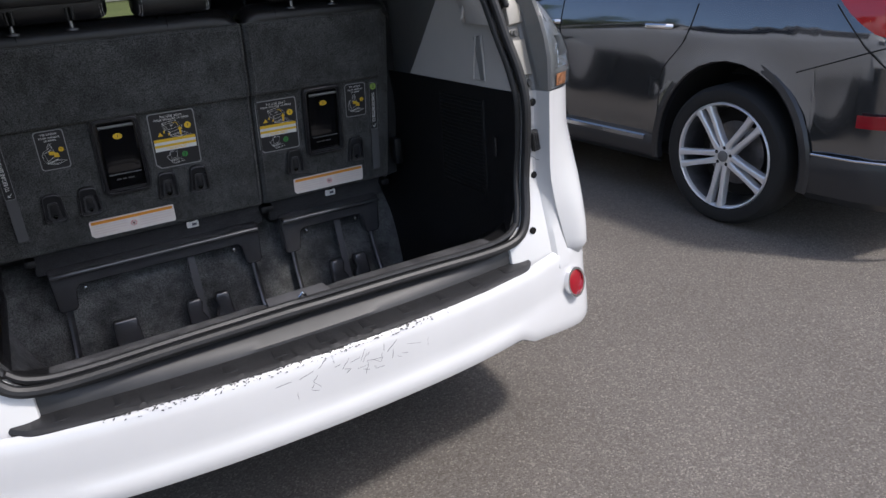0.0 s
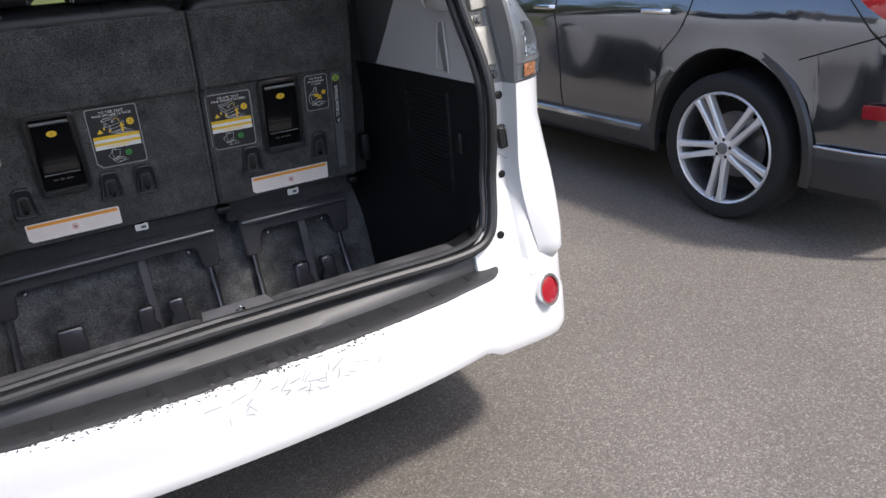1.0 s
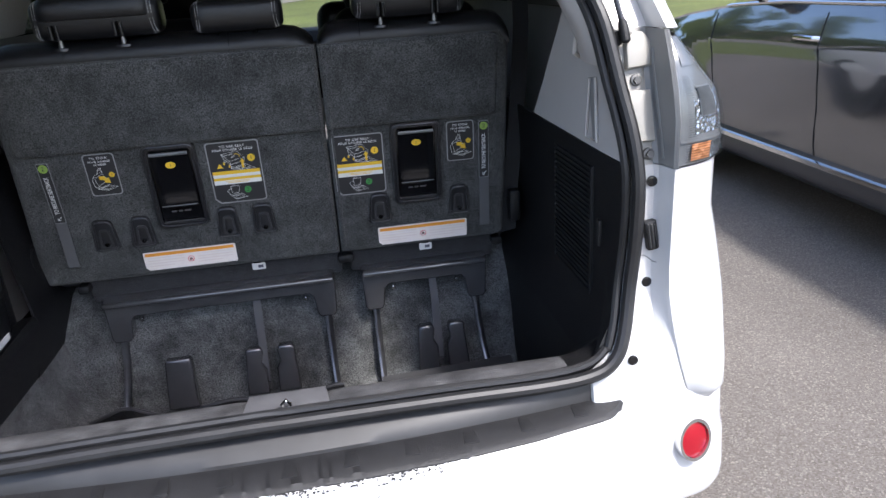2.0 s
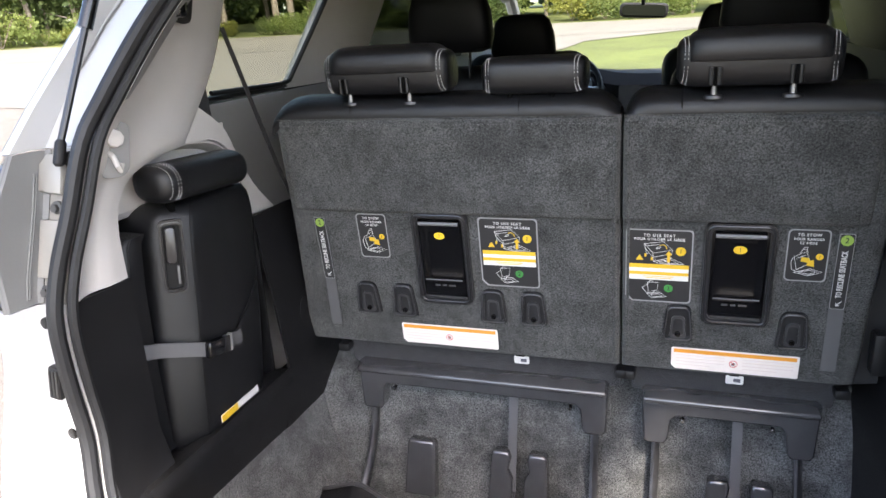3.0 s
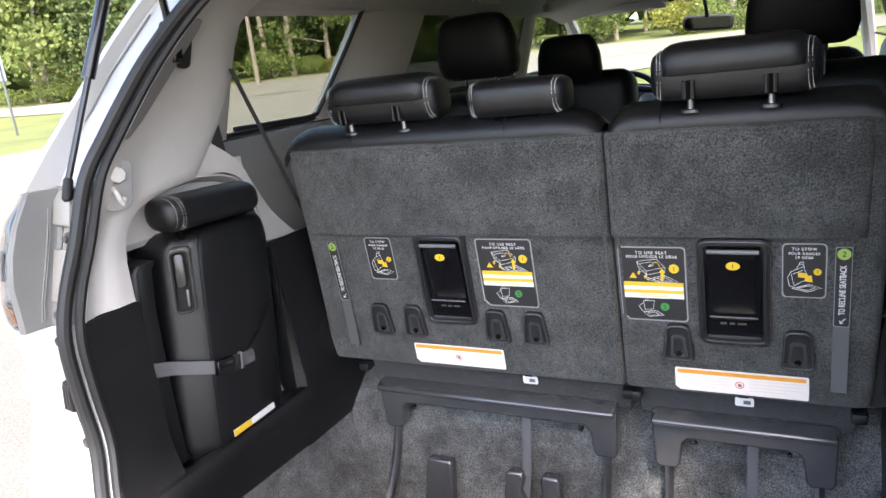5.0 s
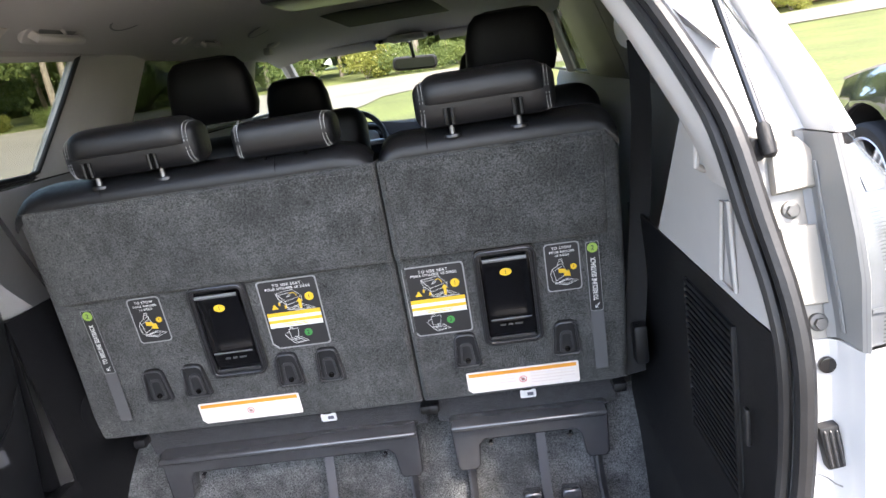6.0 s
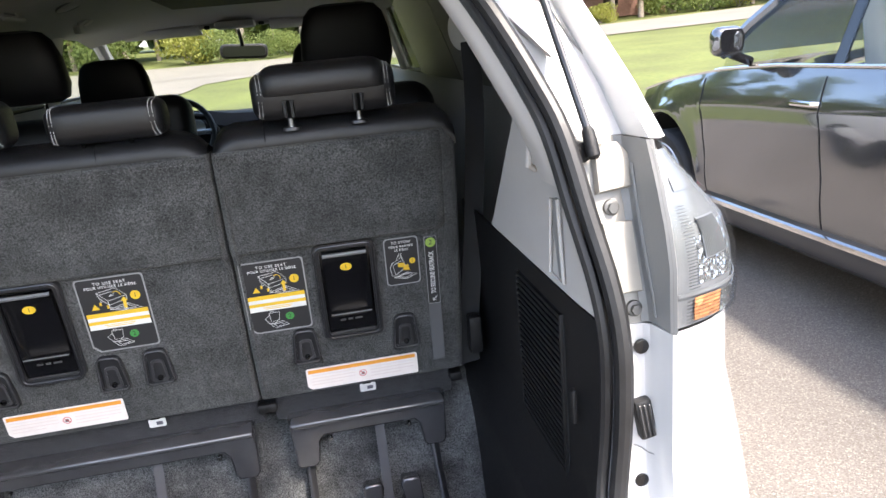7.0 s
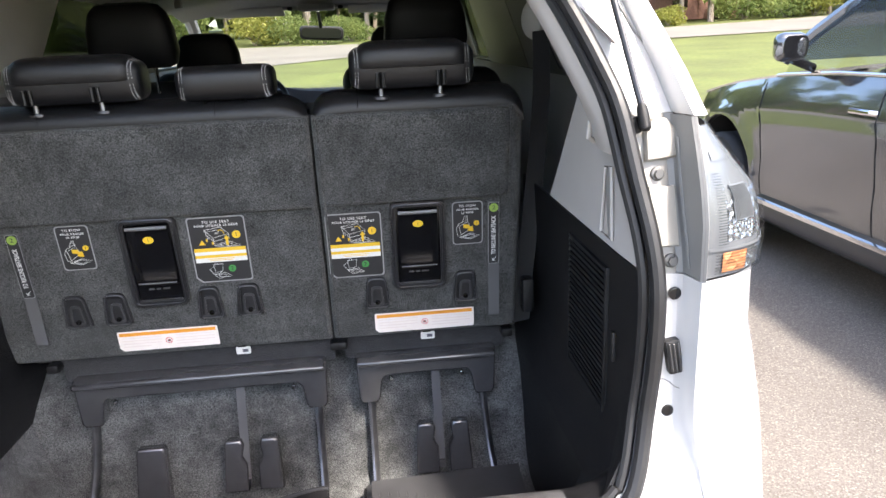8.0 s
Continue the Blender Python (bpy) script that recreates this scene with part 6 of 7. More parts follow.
def headrest(seat, x0, x1, z0, z1, yc, posts, flap=True, name="headrest"):
    """A padded bolster with rounded ends; the tall kind has a folded upper flap over slots for its posts."""
    w, h = x1 - x0, z1 - z0
    c = Vector(((x0 + x1) / 2, yc, (z0 + z1) / 2))

    def section(x, k, grow=0.0, low=0.0):
        """A closed outline in y and z at x, drawn in by k at the ends."""
        out = []
        for i in range(24):
            a = 2 * math.pi * i / 24
            ca, sa = math.cos(a), math.sin(a)
            py = math.copysign(abs(ca) ** 0.62, ca) * (0.052 + grow) * (1 - 0.45 * k)
            pz = math.copysign(abs(sa) ** 0.62, sa) * (h / 2 + grow) * (1 - 0.40 * k)
            if low and pz < low:
                pz = low + (pz - low) * 0.05
            out.append(Vector((x, yc + py - 0.10 * pz, c.z + pz)))
        return out

    def ends(a0, a1, grow=0.0, low=0.0):
        st = [(0.0, 1.0), (0.003, 0.62), (0.009, 0.32), (0.018, 0.12), (0.030, 0.02), (0.045, 0.0)]
        rows = [section(a0 + d, k, grow, low) for d, k in st] + [section(a0 + (a1 - a0) * f, 0, grow, low) for f in (0.35, 0.5, 0.65)] + [section(a1 - d, k, grow, low) for d, k in reversed(st)]
        return loft(rows, True, True)
    hr = part(name, ends(x0, x1), LEATHER, seat, "black leather headrest with white stitching", angle=70)
    if flap:
        part("flap", ends(x0 + 0.016, x1 - 0.016, 0.010, 0.03 * h), LEATHER, hr, angle=50)
        for px in posts:
            # Nearly flush black strip painted in place of the slot's shade.
            part("fold", box((px, yc - 0.0485, c.z - h * 0.27), (0.006, 0.010, h * 0.36), 0.002, 2, rotx(6)), SLOT, hr)
            for e in (-1, 1):
                part("fold_lip", tube([(px + e * 0.0066, yc - 0.0520 + 0.10 * h * q, c.z - h * q) for q in (0.10, 0.22, 0.34, 0.42)], 0.0042, 8), LEATHER, hr)
    for sx, xe in ((-1, x0), (1, x1)):
        for dx in (0.0, 0.006):
            b = bmesh.new()
            for k in range(24):
                a = radians(236 - 150 * k / 23)
                ca, sa = math.cos(a), math.sin(a)
                d = 0.010 + dx + 0.004 * math.sin(math.pi * k / 23)
                q = interp(d, [(0.0, 1.0), (0.003, 0.62), (0.009, 0.32), (0.018, 0.12), (0.030, 0.02)])
                pz = math.copysign(abs(sa) ** 0.62, sa) * (h / 2 + 0.0008) * (1 - 0.40 * q)
                py = math.copysign(abs(ca) ** 0.62, ca) * 0.0528 * (1 - 0.45 * q)
                add_box(b, (xe - sx * d, yc + py - 0.10 * pz, c.z + pz), (0.0008, 0.0010, 0.0034), 0, 1, rotx(0 if ca < -0.5 else 70))
            part("stitching", b, STITCH, hr, smooth=False)["kind"] = "stuff"
    for px in posts:
        part("post", tube([(px, yc - 0.020, z0 - 0.020), (px, yc - 0.020, z0 - 0.004), (px, yc - 0.022, z0 + 0.020)], [0.0066, 0.0056, 0.0040] if flap else [0.0040, 0.0035, 0.0030], 12), METAL if flap else SLOT, hr, "chrome post" if flap else "")
        b = bmesh.new()
        add_prism(b, [(0.017 * math.cos(6.2832 * k / 20), 0.011 * math.sin(6.2832 * k / 20)) for k in range(20)], Matrix.Translation((px, yc - 0.020, z0 - 0.0205)), 0.007, 0.003)
        part("post_collar", b, STRUT_STEEL, seat)


def third_seat(x0, x1, left, label):
    seat = thing("third_row_seat", ((x0 + x1) / 2, 0.85, 0.34), label, "car seat", "third-row seats")
    fl = -1 if left else 1
    L = x1 - x0
    f = 0.5 if left else -0.25
    body = [(z, inset, fl_ * f) for z, inset, fl_ in ((0.742, 0.012, 0.044), (0.747, 0.003, 0.043), (0.758, 0.0, 0.040), (0.83, 0.0, 0.032), (0.90, 0.0, 0.022), (1.0, 0.0, 0.012), (1.10, 0.0, 0.004), (1.25, 0.0, 0.0), (1.31, 0.0, 0.0))]
    part("backrest", cushion(body, x0, x1, fl, 0.1), CARPET, seat, "charcoal carpeted rear of the backrest", angle=60)
    flap_rows = [(1.101, 0.0, -0.008), (1.1005, -0.011, -0.008), (1.103, -0.0165, -0.008), (1.111, -0.0190, -0.007), (1.18, -0.0155, -0.004), (1.27, -0.012, 0.0), (1.299, -0.010, 0.0), (1.305, -0.006, 0.0), (1.3065, 0.004, 0.0)]
    a, b_ = (x0 + 0.014, x1 - 0.0005) if left else (x0 + 0.0005, x1 - 0.026)
    part("carpet_flap", cushion(flap_rows, a, b_, fl, 0.1), CARPET, seat, "carpet flap over the upper backrest", angle=60)
    part("welt", tube([((b_ - 0.010) if left else (a + 0.012), SY(z) - d, z) for z, d in ((0.76, 0.001), (0.9, 0.001), (1.085, 0.001), (1.103, 0.0165), (1.115, 0.0195), (1.20, 0.0155), (1.296, 0.0110))], 0.0034, 8), CARPET, seat)
    # stitched hem at the flap's top
    hem = bmesh.new()
    k = 0
    while a + 0.03 + 0.009 * k < b_ - 0.03:
        add_box(hem, (a + 0.03 + 0.009 * k, SY(1.296) - 0.0150, 1.296), (0.005, 0.0012, 0.0012))
        k += 1
    part("hem_stitching", hem, DARK_PLASTIC, seat, smooth=False)["kind"] = "stuff"
    # leather front and top
    bm = bmesh.new()
    rows = []
    for f, x in [(min(1, k / 3), x0 + 0.004 + (L - 0.008) * g) for k, g in ((0, 0), (1, 0.02), (2, 0.05), (3, 0.1), (3, 0.35), (3, 0.65), (3, 0.9), (2, 0.95), (1, 0.98), (0, 1.0))]:
        d = 0.035 * (1 - f) ** 1.6
        rows.append([(x, SY(1.30) + 0.002, 1.306 - d), (x, SY(1.30) - 0.001, 1.317 - d), (x, SY(1.30) + 0.003, 1.330 - d), (x, SY(1.30) + 0.013, 1.343 - d), (x, SY(1.30) + 0.030, 1.353 - d), (x, SY(1.30) + 0.058, 1.358 - d), (x, SY(1.30) + 0.115, 1.342 - d), (x, SY(1.30) + 0.14, 1.30 - d), (x, 0.93, 1.0), (x, 0.98, 0.72), (x, 0.90, 0.70), (x, SY(0.75) + 0.04, 0.735)])
    add_loft(bm, rows)
    part("upholstery", bm, LEATHER, seat, "black leather top of the backrest", angle=80)
    for g in (0.26, 0.74) if left else (0.22,):
        part("seam", tube([(x0 + L * g, SY(1.30) + q, zz) for q, zz in ((0.001, 1.312), (0.001, 1.331), (0.015, 1.349), (0.055, 1.3592), (0.115, 1.343))], 0.0014, 5), LEATHER_SIDE, seat)
    part("cushion", box(((x0 + x1) / 2, 1.15, 0.76), (L - 0.02, 0.46, 0.16), 0.05, 4), LEATHER, seat, "black leather seat cushion")
    return seat


seatL = third_seat(-0.628, 0.1330, True, "wide third-row seat seen from behind, charcoal carpet back, in the minivan")
seatR = third_seat(0.1360, 0.612, False, "narrow third-row seat seen from behind, charcoal carpet back, in the minivan")
pocket(seatL, -0.253, 0.992)
pocket(seatR, 0.359, 0.988)
use_label(seatL, -0.102, 1.011)
use_label(seatR, 0.209, 0.997)
stow_label(seatL, -0.418, 1.039)
stow_label(seatR, 0.478, 1.035)
recline_strap(seatL, -0.546, 0.803, 1.084)
recline_strap(seatR, 0.540, 0.790, 1.086)
for x in (-0.454, -0.362, -0.146, -0.054):
    hook(seatL, x, 0.877)
for x in (0.252, 0.470):
    hook(seatR, x, 0.869)
warning_label(seatL, -0.260, 0.786, 0.237)
warning_label(seatR, 0.366, 0.781, 0.249)
headrest(seatL, -0.482, -0.205, 1.356, 1.447, 0.752, (-0.432, -0.297))
headrest(seatL, -0.140, 0.066, 1.350, 1.424, 0.755, (-0.085, 0.0), False)
headrest(seatR, 0.228, 0.498, 1.356, 1.449, 0.742, (0.294, 0.424))


# under-seat panel, bracket, legs and floor latches
def seat_base(seat, x0, x1, legs, strap_x, tag_x):
    w = x1 - x0
    part("base_panel", box(((x0 + x1) / 2, 0.850, 0.705), (w + 0.05, 0.03, 0.075), 0.008, 2, rotx(14)), BASE_CLOTH, seat, "dark cloth under the seat")
    part("base_cap", box((x0 - 0.03, 0.825, 0.722), (0.03, 0.05, 0.022), 0.006), BLACK_TRIM, seat)
    part("base_cap", box((x1 + 0.03, 0.825, 0.722), (0.03, 0.05, 0.022), 0.006), BLACK_TRIM, seat)
    # bracket bar with two drops
    o = [(x0, 0.678), (x1, 0.678), (x1 - 0.004, 0.560), (x1 - 0.012, 0.548), (x1 - 0.052, 0.548), (x1 - 0.060, 0.560), (x1 - 0.066, 0.612), (x1 - 0.078, 0.624), (x0 + 0.078, 0.624), (x0 + 0.066, 0.612), (x0 + 0.060, 0.560), (x0 + 0.052, 0.548), (x0 + 0.012, 0.548), (x0 + 0.004, 0.560)]
    m = Matrix.Translation((0, 0.858, 0)) @ rotx(90)
    br = part("bracket", prism(o, m, 0.045, 0.009, 4), BRACKET, seat, "dark grey plastic bracket under the seat")
    part("ledge", box(((x0 + x1) / 2, 0.822, 0.672), (w - 0.006, 0.056, 0.016), 0.007, 3, rotx(12)), BRACKET, br)
    for lx in (x0 + 0.09, x1 - 0.09):
        part("screw", disc(bmesh.new(), (lx, 0.838, 0.606), (0, -1, 0), 0.006, 0.012, 10, 0.002), CHROME, br)
    for lx, bend in legs:
        lg = part("leg", tube([(lx, 0.838, 0.57), (lx + bend * 0.2, 0.822, 0.49), (lx + bend * 0.5, 0.796, 0.42), (lx + bend, 0.760, 0.350), (lx + bend * 1.15, 0.725, 0.322)], 0.0115, 8, flat=0.6), METAL, seat, "steel seat leg")
        part("foot", box((lx + bend * 1.15, 0.710, 0.324), (0.035, 0.05, 0.02), 0.006), METAL, lg)
    rows = []
    for y, z in ((0.838, 0.625), (0.822, 0.56), (0.806, 0.49), (0.786, 0.42), (0.776, 0.385)):
        rows.append([(strap_x - 0.011, y, z), (strap_x + 0.011, y, z)])
    sp = part("pull_strap", thick(loft(rows), 0.003), STRAP, seat, "grey pull strap")
    part("strap_end", box((strap_x, 0.770, 0.378), (0.022, 0.012, 0.022), 0.003), DARK_PLASTIC, sp)
    tg = part("tag", prism(rounded(0.036, 0.022, 0.004), Matrix.Translation((tag_x, 0.8195, 0.727)) @ rotx(102), 0.002), LABEL_WHITE, seat, "small white pictogram tag", smooth=False)
    part("tag_mark", box((tag_x + 0.005, 0.8172, 0.727), (0.014, 0.001, 0.010), 0.001), PLATE_GREY, tg, smooth=False)
    part("tag_clip", box((tag_x - 0.002, 0.818, 0.742), (0.022, 0.012, 0.010), 0.003), BLACK_GLOSS, seat)


seat_base(seatL, -0.520, 0.108, ((-0.488, -0.02), (0.076, 0.005)), -0.118, -0.093)
seat_base(seatR, 0.182, 0.548, ((0.216, 0.0), (0.514, 0.015)), 0.388, 0.373)


for x in (-0.352,):
    part("anchor_cover", prism([(-0.042, -0.075), (0.042, -0.075), (0.036, 0.062), (0.030, 0.070), (-0.030, 0.070), (-0.036, 0.062)], Matrix.Translation((x, 0.800, 0.415)) @ rotx(76), 0.030, 0.008, 3), BRACKET, van, "dark grey plastic anchor cover on the carpet")
for x in (-0.099, 0.398):
    for s in (1, -1):
        o = [(0.014, -0.070), (0.075, -0.070), (0.068, 0.058), (0.060, 0.066), (0.026, 0.066), (0.020, 0.050), (0.026, 0.020), (0.014, 0.0)]
        o = [(s * px, py) for px, py in o]
        if s < 0:
            o.reverse()
        part("latch_cover", prism(o, Matrix.Translation((x, 0.802, 0.420)) @ rotx(76), 0.034, 0.008, 3), BRACKET, van, "dark grey plastic floor latch cover")
for x in (0.068, 0.205):
    hg = part("floor_hinge", box((x, 0.690, 0.335), (0.050, 0.075, 0.050), 0.010, 3), BLACK_TRIM, van, "black floor hinge of the seat leg")
    part("hinge_drum", disc(bmesh.new(), (x - 0.036 if x < 0.1 else x + 0.020, 0.690, 0.345), (1, 0, 0), 0.026, 0.016, 20, 0.004), BLACK_GLOSS, hg)
    part("hinge_plate", box((x, 0.690, 0.362), (0.030, 0.066, 0.006), 0.002, 2), METAL, hg)
    part("hinge_pin", disc(bmesh.new(), (x - 0.030, 0.672, 0.348), (0, -1, 0), 0.006, 0.020, 10, 0.001), CHROME, hg)
# rubber mats lying in the well
mat_thing = bmesh.new()
rows = []
for x in [0.205 + 0.37 * k / 14 for k in range(15)]:
    rows.append([(x, 0.24, 0.395 + 0.0 * x), (x, 0.45, 0.392), (x, 0.64, 0.402 + 0.03 * (x - 0.2)), (x, 0.668, 0.412 + 0.03 * (x - 0.2))])
add_loft(mat_thing, rows)
thick(mat_thing, 0.006)
fm = thing("floor_panel", (0.39, 0.45, 0.312), "ribbed dark plastic panel lying in the load well", "panel")
part("sheet", mat_thing, DARK_PLASTIC, fm)
for x in [0.225 + 0.022 * k for k in range(16)]:
    part("rib", box((x, 0.45, 0.401), (0.004, 0.36, 0.006), 0.001, 1), DARK_PLASTIC, fm)
for x in (0.23, 0.55):
    part("foot", box((x, 0.45, 0.352), (0.03, 0.3, 0.080), 0.004), BLACK_TRIM, fm)
tr = thing("cargo_tray", (-0.25, 0.4, 0.312), "black plastic tray with a rolled edge in the load well", "tray")
rows = []
for k in range(25):
    x = -0.56 + 0.66 * k / 24
    e = 0.012 * math.sin(k * 0.6) + 0.02 * math.exp(-((x + 0.46) / 0.05) ** 2)
    rows.append([(x, 0.24, 0.390), (x, 0.50, 0.388), (x, 0.61, 0.398 + e), (x, 0.640, 0.414 + e), (x, 0.650, 0.404 + e), (x, 0.648, 0.325)])
part("sheet", thick(loft(rows), 0.005), BLACK_TRIM, tr)
part("edge", tube([(r[3][0], r[3][1], r[3][2]) for r in rows], 0.006, 8), DARK_PLASTIC, tr)
part("wall", box((-0.23, 0.245, 0.351), (0.66, 0.01, 0.078), 0.003), BLACK_TRIM, tr)

# ---- stowed folding seat in the left pocket ----
jump = thing("folding_seat", (-0.70, 0.46, 0.70), "black leather folding seat stowed upright in the side pocket, strapped", "car seat")
rows = []
for z, g in ((0.704, 0.014), (0.712, 0.004), (0.74, 0.0), (0.90, -0.002), (1.05, 0.0), (1.13, 0.002), (1.168, 0.008), (1.186, 0.020), (1.192, 0.034)):
    k = (z - 0.72) / 0.46
    ya, yb = 0.316 + g + 0.048 * k, 0.592 - g + 0.058 * k
    xi = -0.638 - g * 0.6
    rows.append([(-0.785, ya + 0.005, z), (-0.72, ya, z), (-0.690, ya + 0.002, z), (-0.678, ya + 0.010, z), (xi - 0.012, ya + 0.042, z), (xi - 0.003, ya + 0.052, z), (xi, ya + 0.060, z), (xi + 0.004, 0.5 * (ya + yb), z), (xi, yb - 0.03, z), (xi - 0.010, yb - 0.008, z), (xi - 0.05, yb, z), (-0.785, yb, z)])
bm = loft(rows, True, True)
part("backrest", bm, LEATHER, jump, "black leather backrest", angle=50)
cush = []
for z, g in ((0.72, 0.012), (0.735, 0.0), (0.90, -0.006), (1.06, -0.004), (1.14, 0.004), (1.155, 0.016)):
    k = (z - 0.72) / 0.46
    ya = 0.262 + g + 0.012 * k
    cush.append([(-0.79, ya, z), (-0.705, ya, z), (-0.690, ya + 0.004, z), (-0.683, ya + 0.015, z), (-0.683, ya + 0.05, z), (-0.79, ya + 0.06, z)])
part("rear_cushion", loft(cush, True, True), LEATHER, jump, "black leather cushion edge", angle=60)
part("piping", tube([(r[3][0] + 0.001, r[3][1] - 0.001, r[3][2]) for r in cush], 0.0018, 6), LEATHER_SIDE, jump)
part("seam", tube([(r[5][0] + 0.0008, r[5][1] - 0.0008, r[5][2]) for r in rows[1:8]], 0.0013, 5), LEATHER_SIDE, jump)
hb = []
HY0 = 0.352
for d, q in ((0.0, 0.45), (0.004, 0.72), (0.012, 0.9), (0.026, 1.0), (0.08, 1.0), (0.145, 1.0), (0.20, 1.0), (0.240, 1.0), (0.254, 0.88), (0.263, 0.68), (0.267, 0.4)):
    y = HY0 + d
    hb.append([(-0.668 + 0.047 * q * math.copysign(abs(math.cos(a)) ** 0.75, math.cos(a)), y, 1.236 - 0.05 * (y - 0.46) + 0.037 * q * math.copysign(abs(math.sin(a)) ** 0.8, math.sin(a))) for a in [2 * math.pi * i / 26 for i in range(26)]])
hrest = part("headrest", loft(hb, True, True), LEATHER, jump, "black leather headrest with white stitching", angle=70)
for y0 in (HY0 + 0.014, HY0 + 0.026, HY0 + 0.033):
    b = bmesh.new()
    for k in range(26):
        a = radians(-45 + 190 * k / 25)
        q = 1.015 if y0 > HY0 + 0.02 else 0.925
        add_box(b, (-0.668 + 0.047 * q * math.copysign(abs(math.cos(a)) ** 0.75, math.cos(a)), y0, 1.236 - 0.05 * (y0 - 0.46) + 0.037 * q * math.copysign(abs(math.sin(a)) ** 0.8, math.sin(a))), (0.0018, 0.0007, 0.0018))
    part("stitching", b, STITCH, hrest, smooth=False)["kind"] = "stuff"
for y in (0.41, 0.53):
    part("post", tube([(-0.675, y, 1.180), (-0.675, y, 1.21)], 0.009, 10), SLOT, hrest)
hx = Vector((0.040, 0.034, 0)).normalized()
hm = Matrix.Translation((-0.6600, 0.377, 1.100)) @ Matrix((hx, Vector((0, 0.09, 1)).normalized(), hx.cross(Vector((0, 0.09, 1)).normalized()))).transposed().to_4x4()
b = bmesh.new()
ring(b, rounded(0.044, 0.142, 0.011), rounded(0.032, 0.124, 0.008), hm @ Matrix.Translation((0, 0, -0.008)), 0.016)
bz = part("handle_bezel", b, BEZEL, jump, "black release handle bezel")
part("bezel_rim", tube([hm @ Vector((px, py, 0.008)) for px, py in rounded(0.038, 0.133, 0.010)], 0.0026, 6, True), BEZEL, bz)
part("recess", prism(rounded(0.036, 0.128, 0.010), hm @ Matrix.Translation((0, 0, -0.006)), 0.003), DARK, bz)
part("lever", prism(rounded(0.020, 0.07, 0.008, 4, -0.002, 0.022), hm, 0.006, 0.003), BEZEL, bz)
part("lever_tip", prism(rounded(0.005, 0.036, 0.002, 4, 0.007, -0.036), hm, 0.006, 0.001), MID_PLASTIC, bz)
# strap with buckle
rows = []
for x, y, z in ((-0.74, 0.248, 0.958), (-0.692, 0.252, 0.952), (-0.679, 0.272, 0.946), (-0.680, 0.318, 0.930), (-0.650, 0.368, 0.912), (-0.629, 0.388, 0.905), (-0.627, 0.45, 0.892), (-0.627, 0.492, 0.888), (-0.628, 0.500, 0.884)):
    rows.append([(x, y, z - 0.015), (x, y, z + 0.015)])
strap = part("strap", thick(loft(rows), 0.003), STRAP, jump, "grey webbing strap")
part("buckle", box((-0.620, 0.404, 0.903), (0.016, 0.050, 0.034), 0.005, 2, rotx(-8)), BLACK_GLOSS, strap, "black plastic buckle")
part("buckle_prong", box((-0.619, 0.436, 0.897), (0.012, 0.018, 0.034), 0.003, 2, rotx(-8)), BEZEL, strap)
part("buckle_bar", box((-0.619, 0.450, 0.895), (0.012, 0.006, 0.038), 0.002, 1, rotx(-8)), MID_PLASTIC, strap)
tl = part("seat_label", prism([(-0.068, -0.0075), (0.068, -0.0075), (0.068, 0.0075), (-0.068, 0.0075)], Matrix.Translation((-0.6350, 0.472, 0.738)) @ Matrix((Vector((0, 1, 0)), Vector((0, 0, 1)), Vector((1, 0, 0)))).transposed().to_4x4(), 0.0015), LABEL_WHITE, jump, "white and yellow sewn-in label", smooth=False)
part("yellow_end", box((-0.6330, 0.432, 0.738), (0.001, 0.056, 0.015)), LABEL_YELLOW, tl, smooth=False)
part("crease", tube([(-0.6335, 0.592, 0.985), (-0.632, 0.545, 0.935), (-0.632, 0.495, 0.905)], 0.002, 5), LEATHER_SIDE, jump)


# ---- seats further forward ----
def chair(x, y, head_z, label, lean=8):
    ch = thing("captain_chair", (x, y, 0.55), label, "car seat", "front seats")
    part("backrest", box((x, y, 1.0), (0.53, 0.16, 0.72), 0.078, 5, rotx(-lean)), LEATHER, ch, "black leather backrest")
    part("cushion", box((x, y + 0.26, 0.66), (0.50, 0.50, 0.16), 0.06, 4), LEATHER, ch)
    b = bmesh.new()
    rows = []
    for z, w, d in ((0.0, 0.100, 0.03), (0.012, 0.128, 0.045), (0.05, 0.138, 0.055), (0.12, 0.132, 0.055), (0.17, 0.116, 0.048), (0.192, 0.095, 0.035), (0.20, 0.06, 0.012)):
        rows.append([(x + w * math.copysign(abs(math.cos(a)) ** 0.5, math.cos(a)), y - 0.03 - z * 0.1 + d * math.copysign(abs(math.sin(a)) ** 0.7, math.sin(a)), head_z - 0.20 + z) for a in [2 * math.pi * k / 28 for k in range(28)]])
    add_loft(b, rows, True, True)
    hr = part("headrest", b, LEATHER_SIDE, ch, "black headrest")
    for px in (-0.055, 0.055):
        part("post", tube([(x + px, y - 0.02, head_z - 0.30), (x + px, y - 0.025, head_z - 0.17)], 0.006, 8), CHROME, hr, "chrome post")
    return ch


chair(-0.465, 1.60, 1.603, "black leather second-row chair with a tall headrest")
chair(0.465, 1.60, 1.603, "black leather second-row chair beside the sliding door")
chair(-0.415, 2.45, 1.515, "black leather driver's seat behind the steering wheel")
chair(0.415, 2.45, 1.515, "black leather front passenger seat")


# seat belts
def belt(pts, w, name, label, twist=None):
    rows = []
    for i, p in enumerate(pts):
        d = Vector(twist[i] if twist else (0, 1, 0)).normalized() * w / 2
        rows.append([Vector(p) - d, Vector(p) + d])
    return part(name, thick(loft(rows), 0.002), WEBBING, van, label)


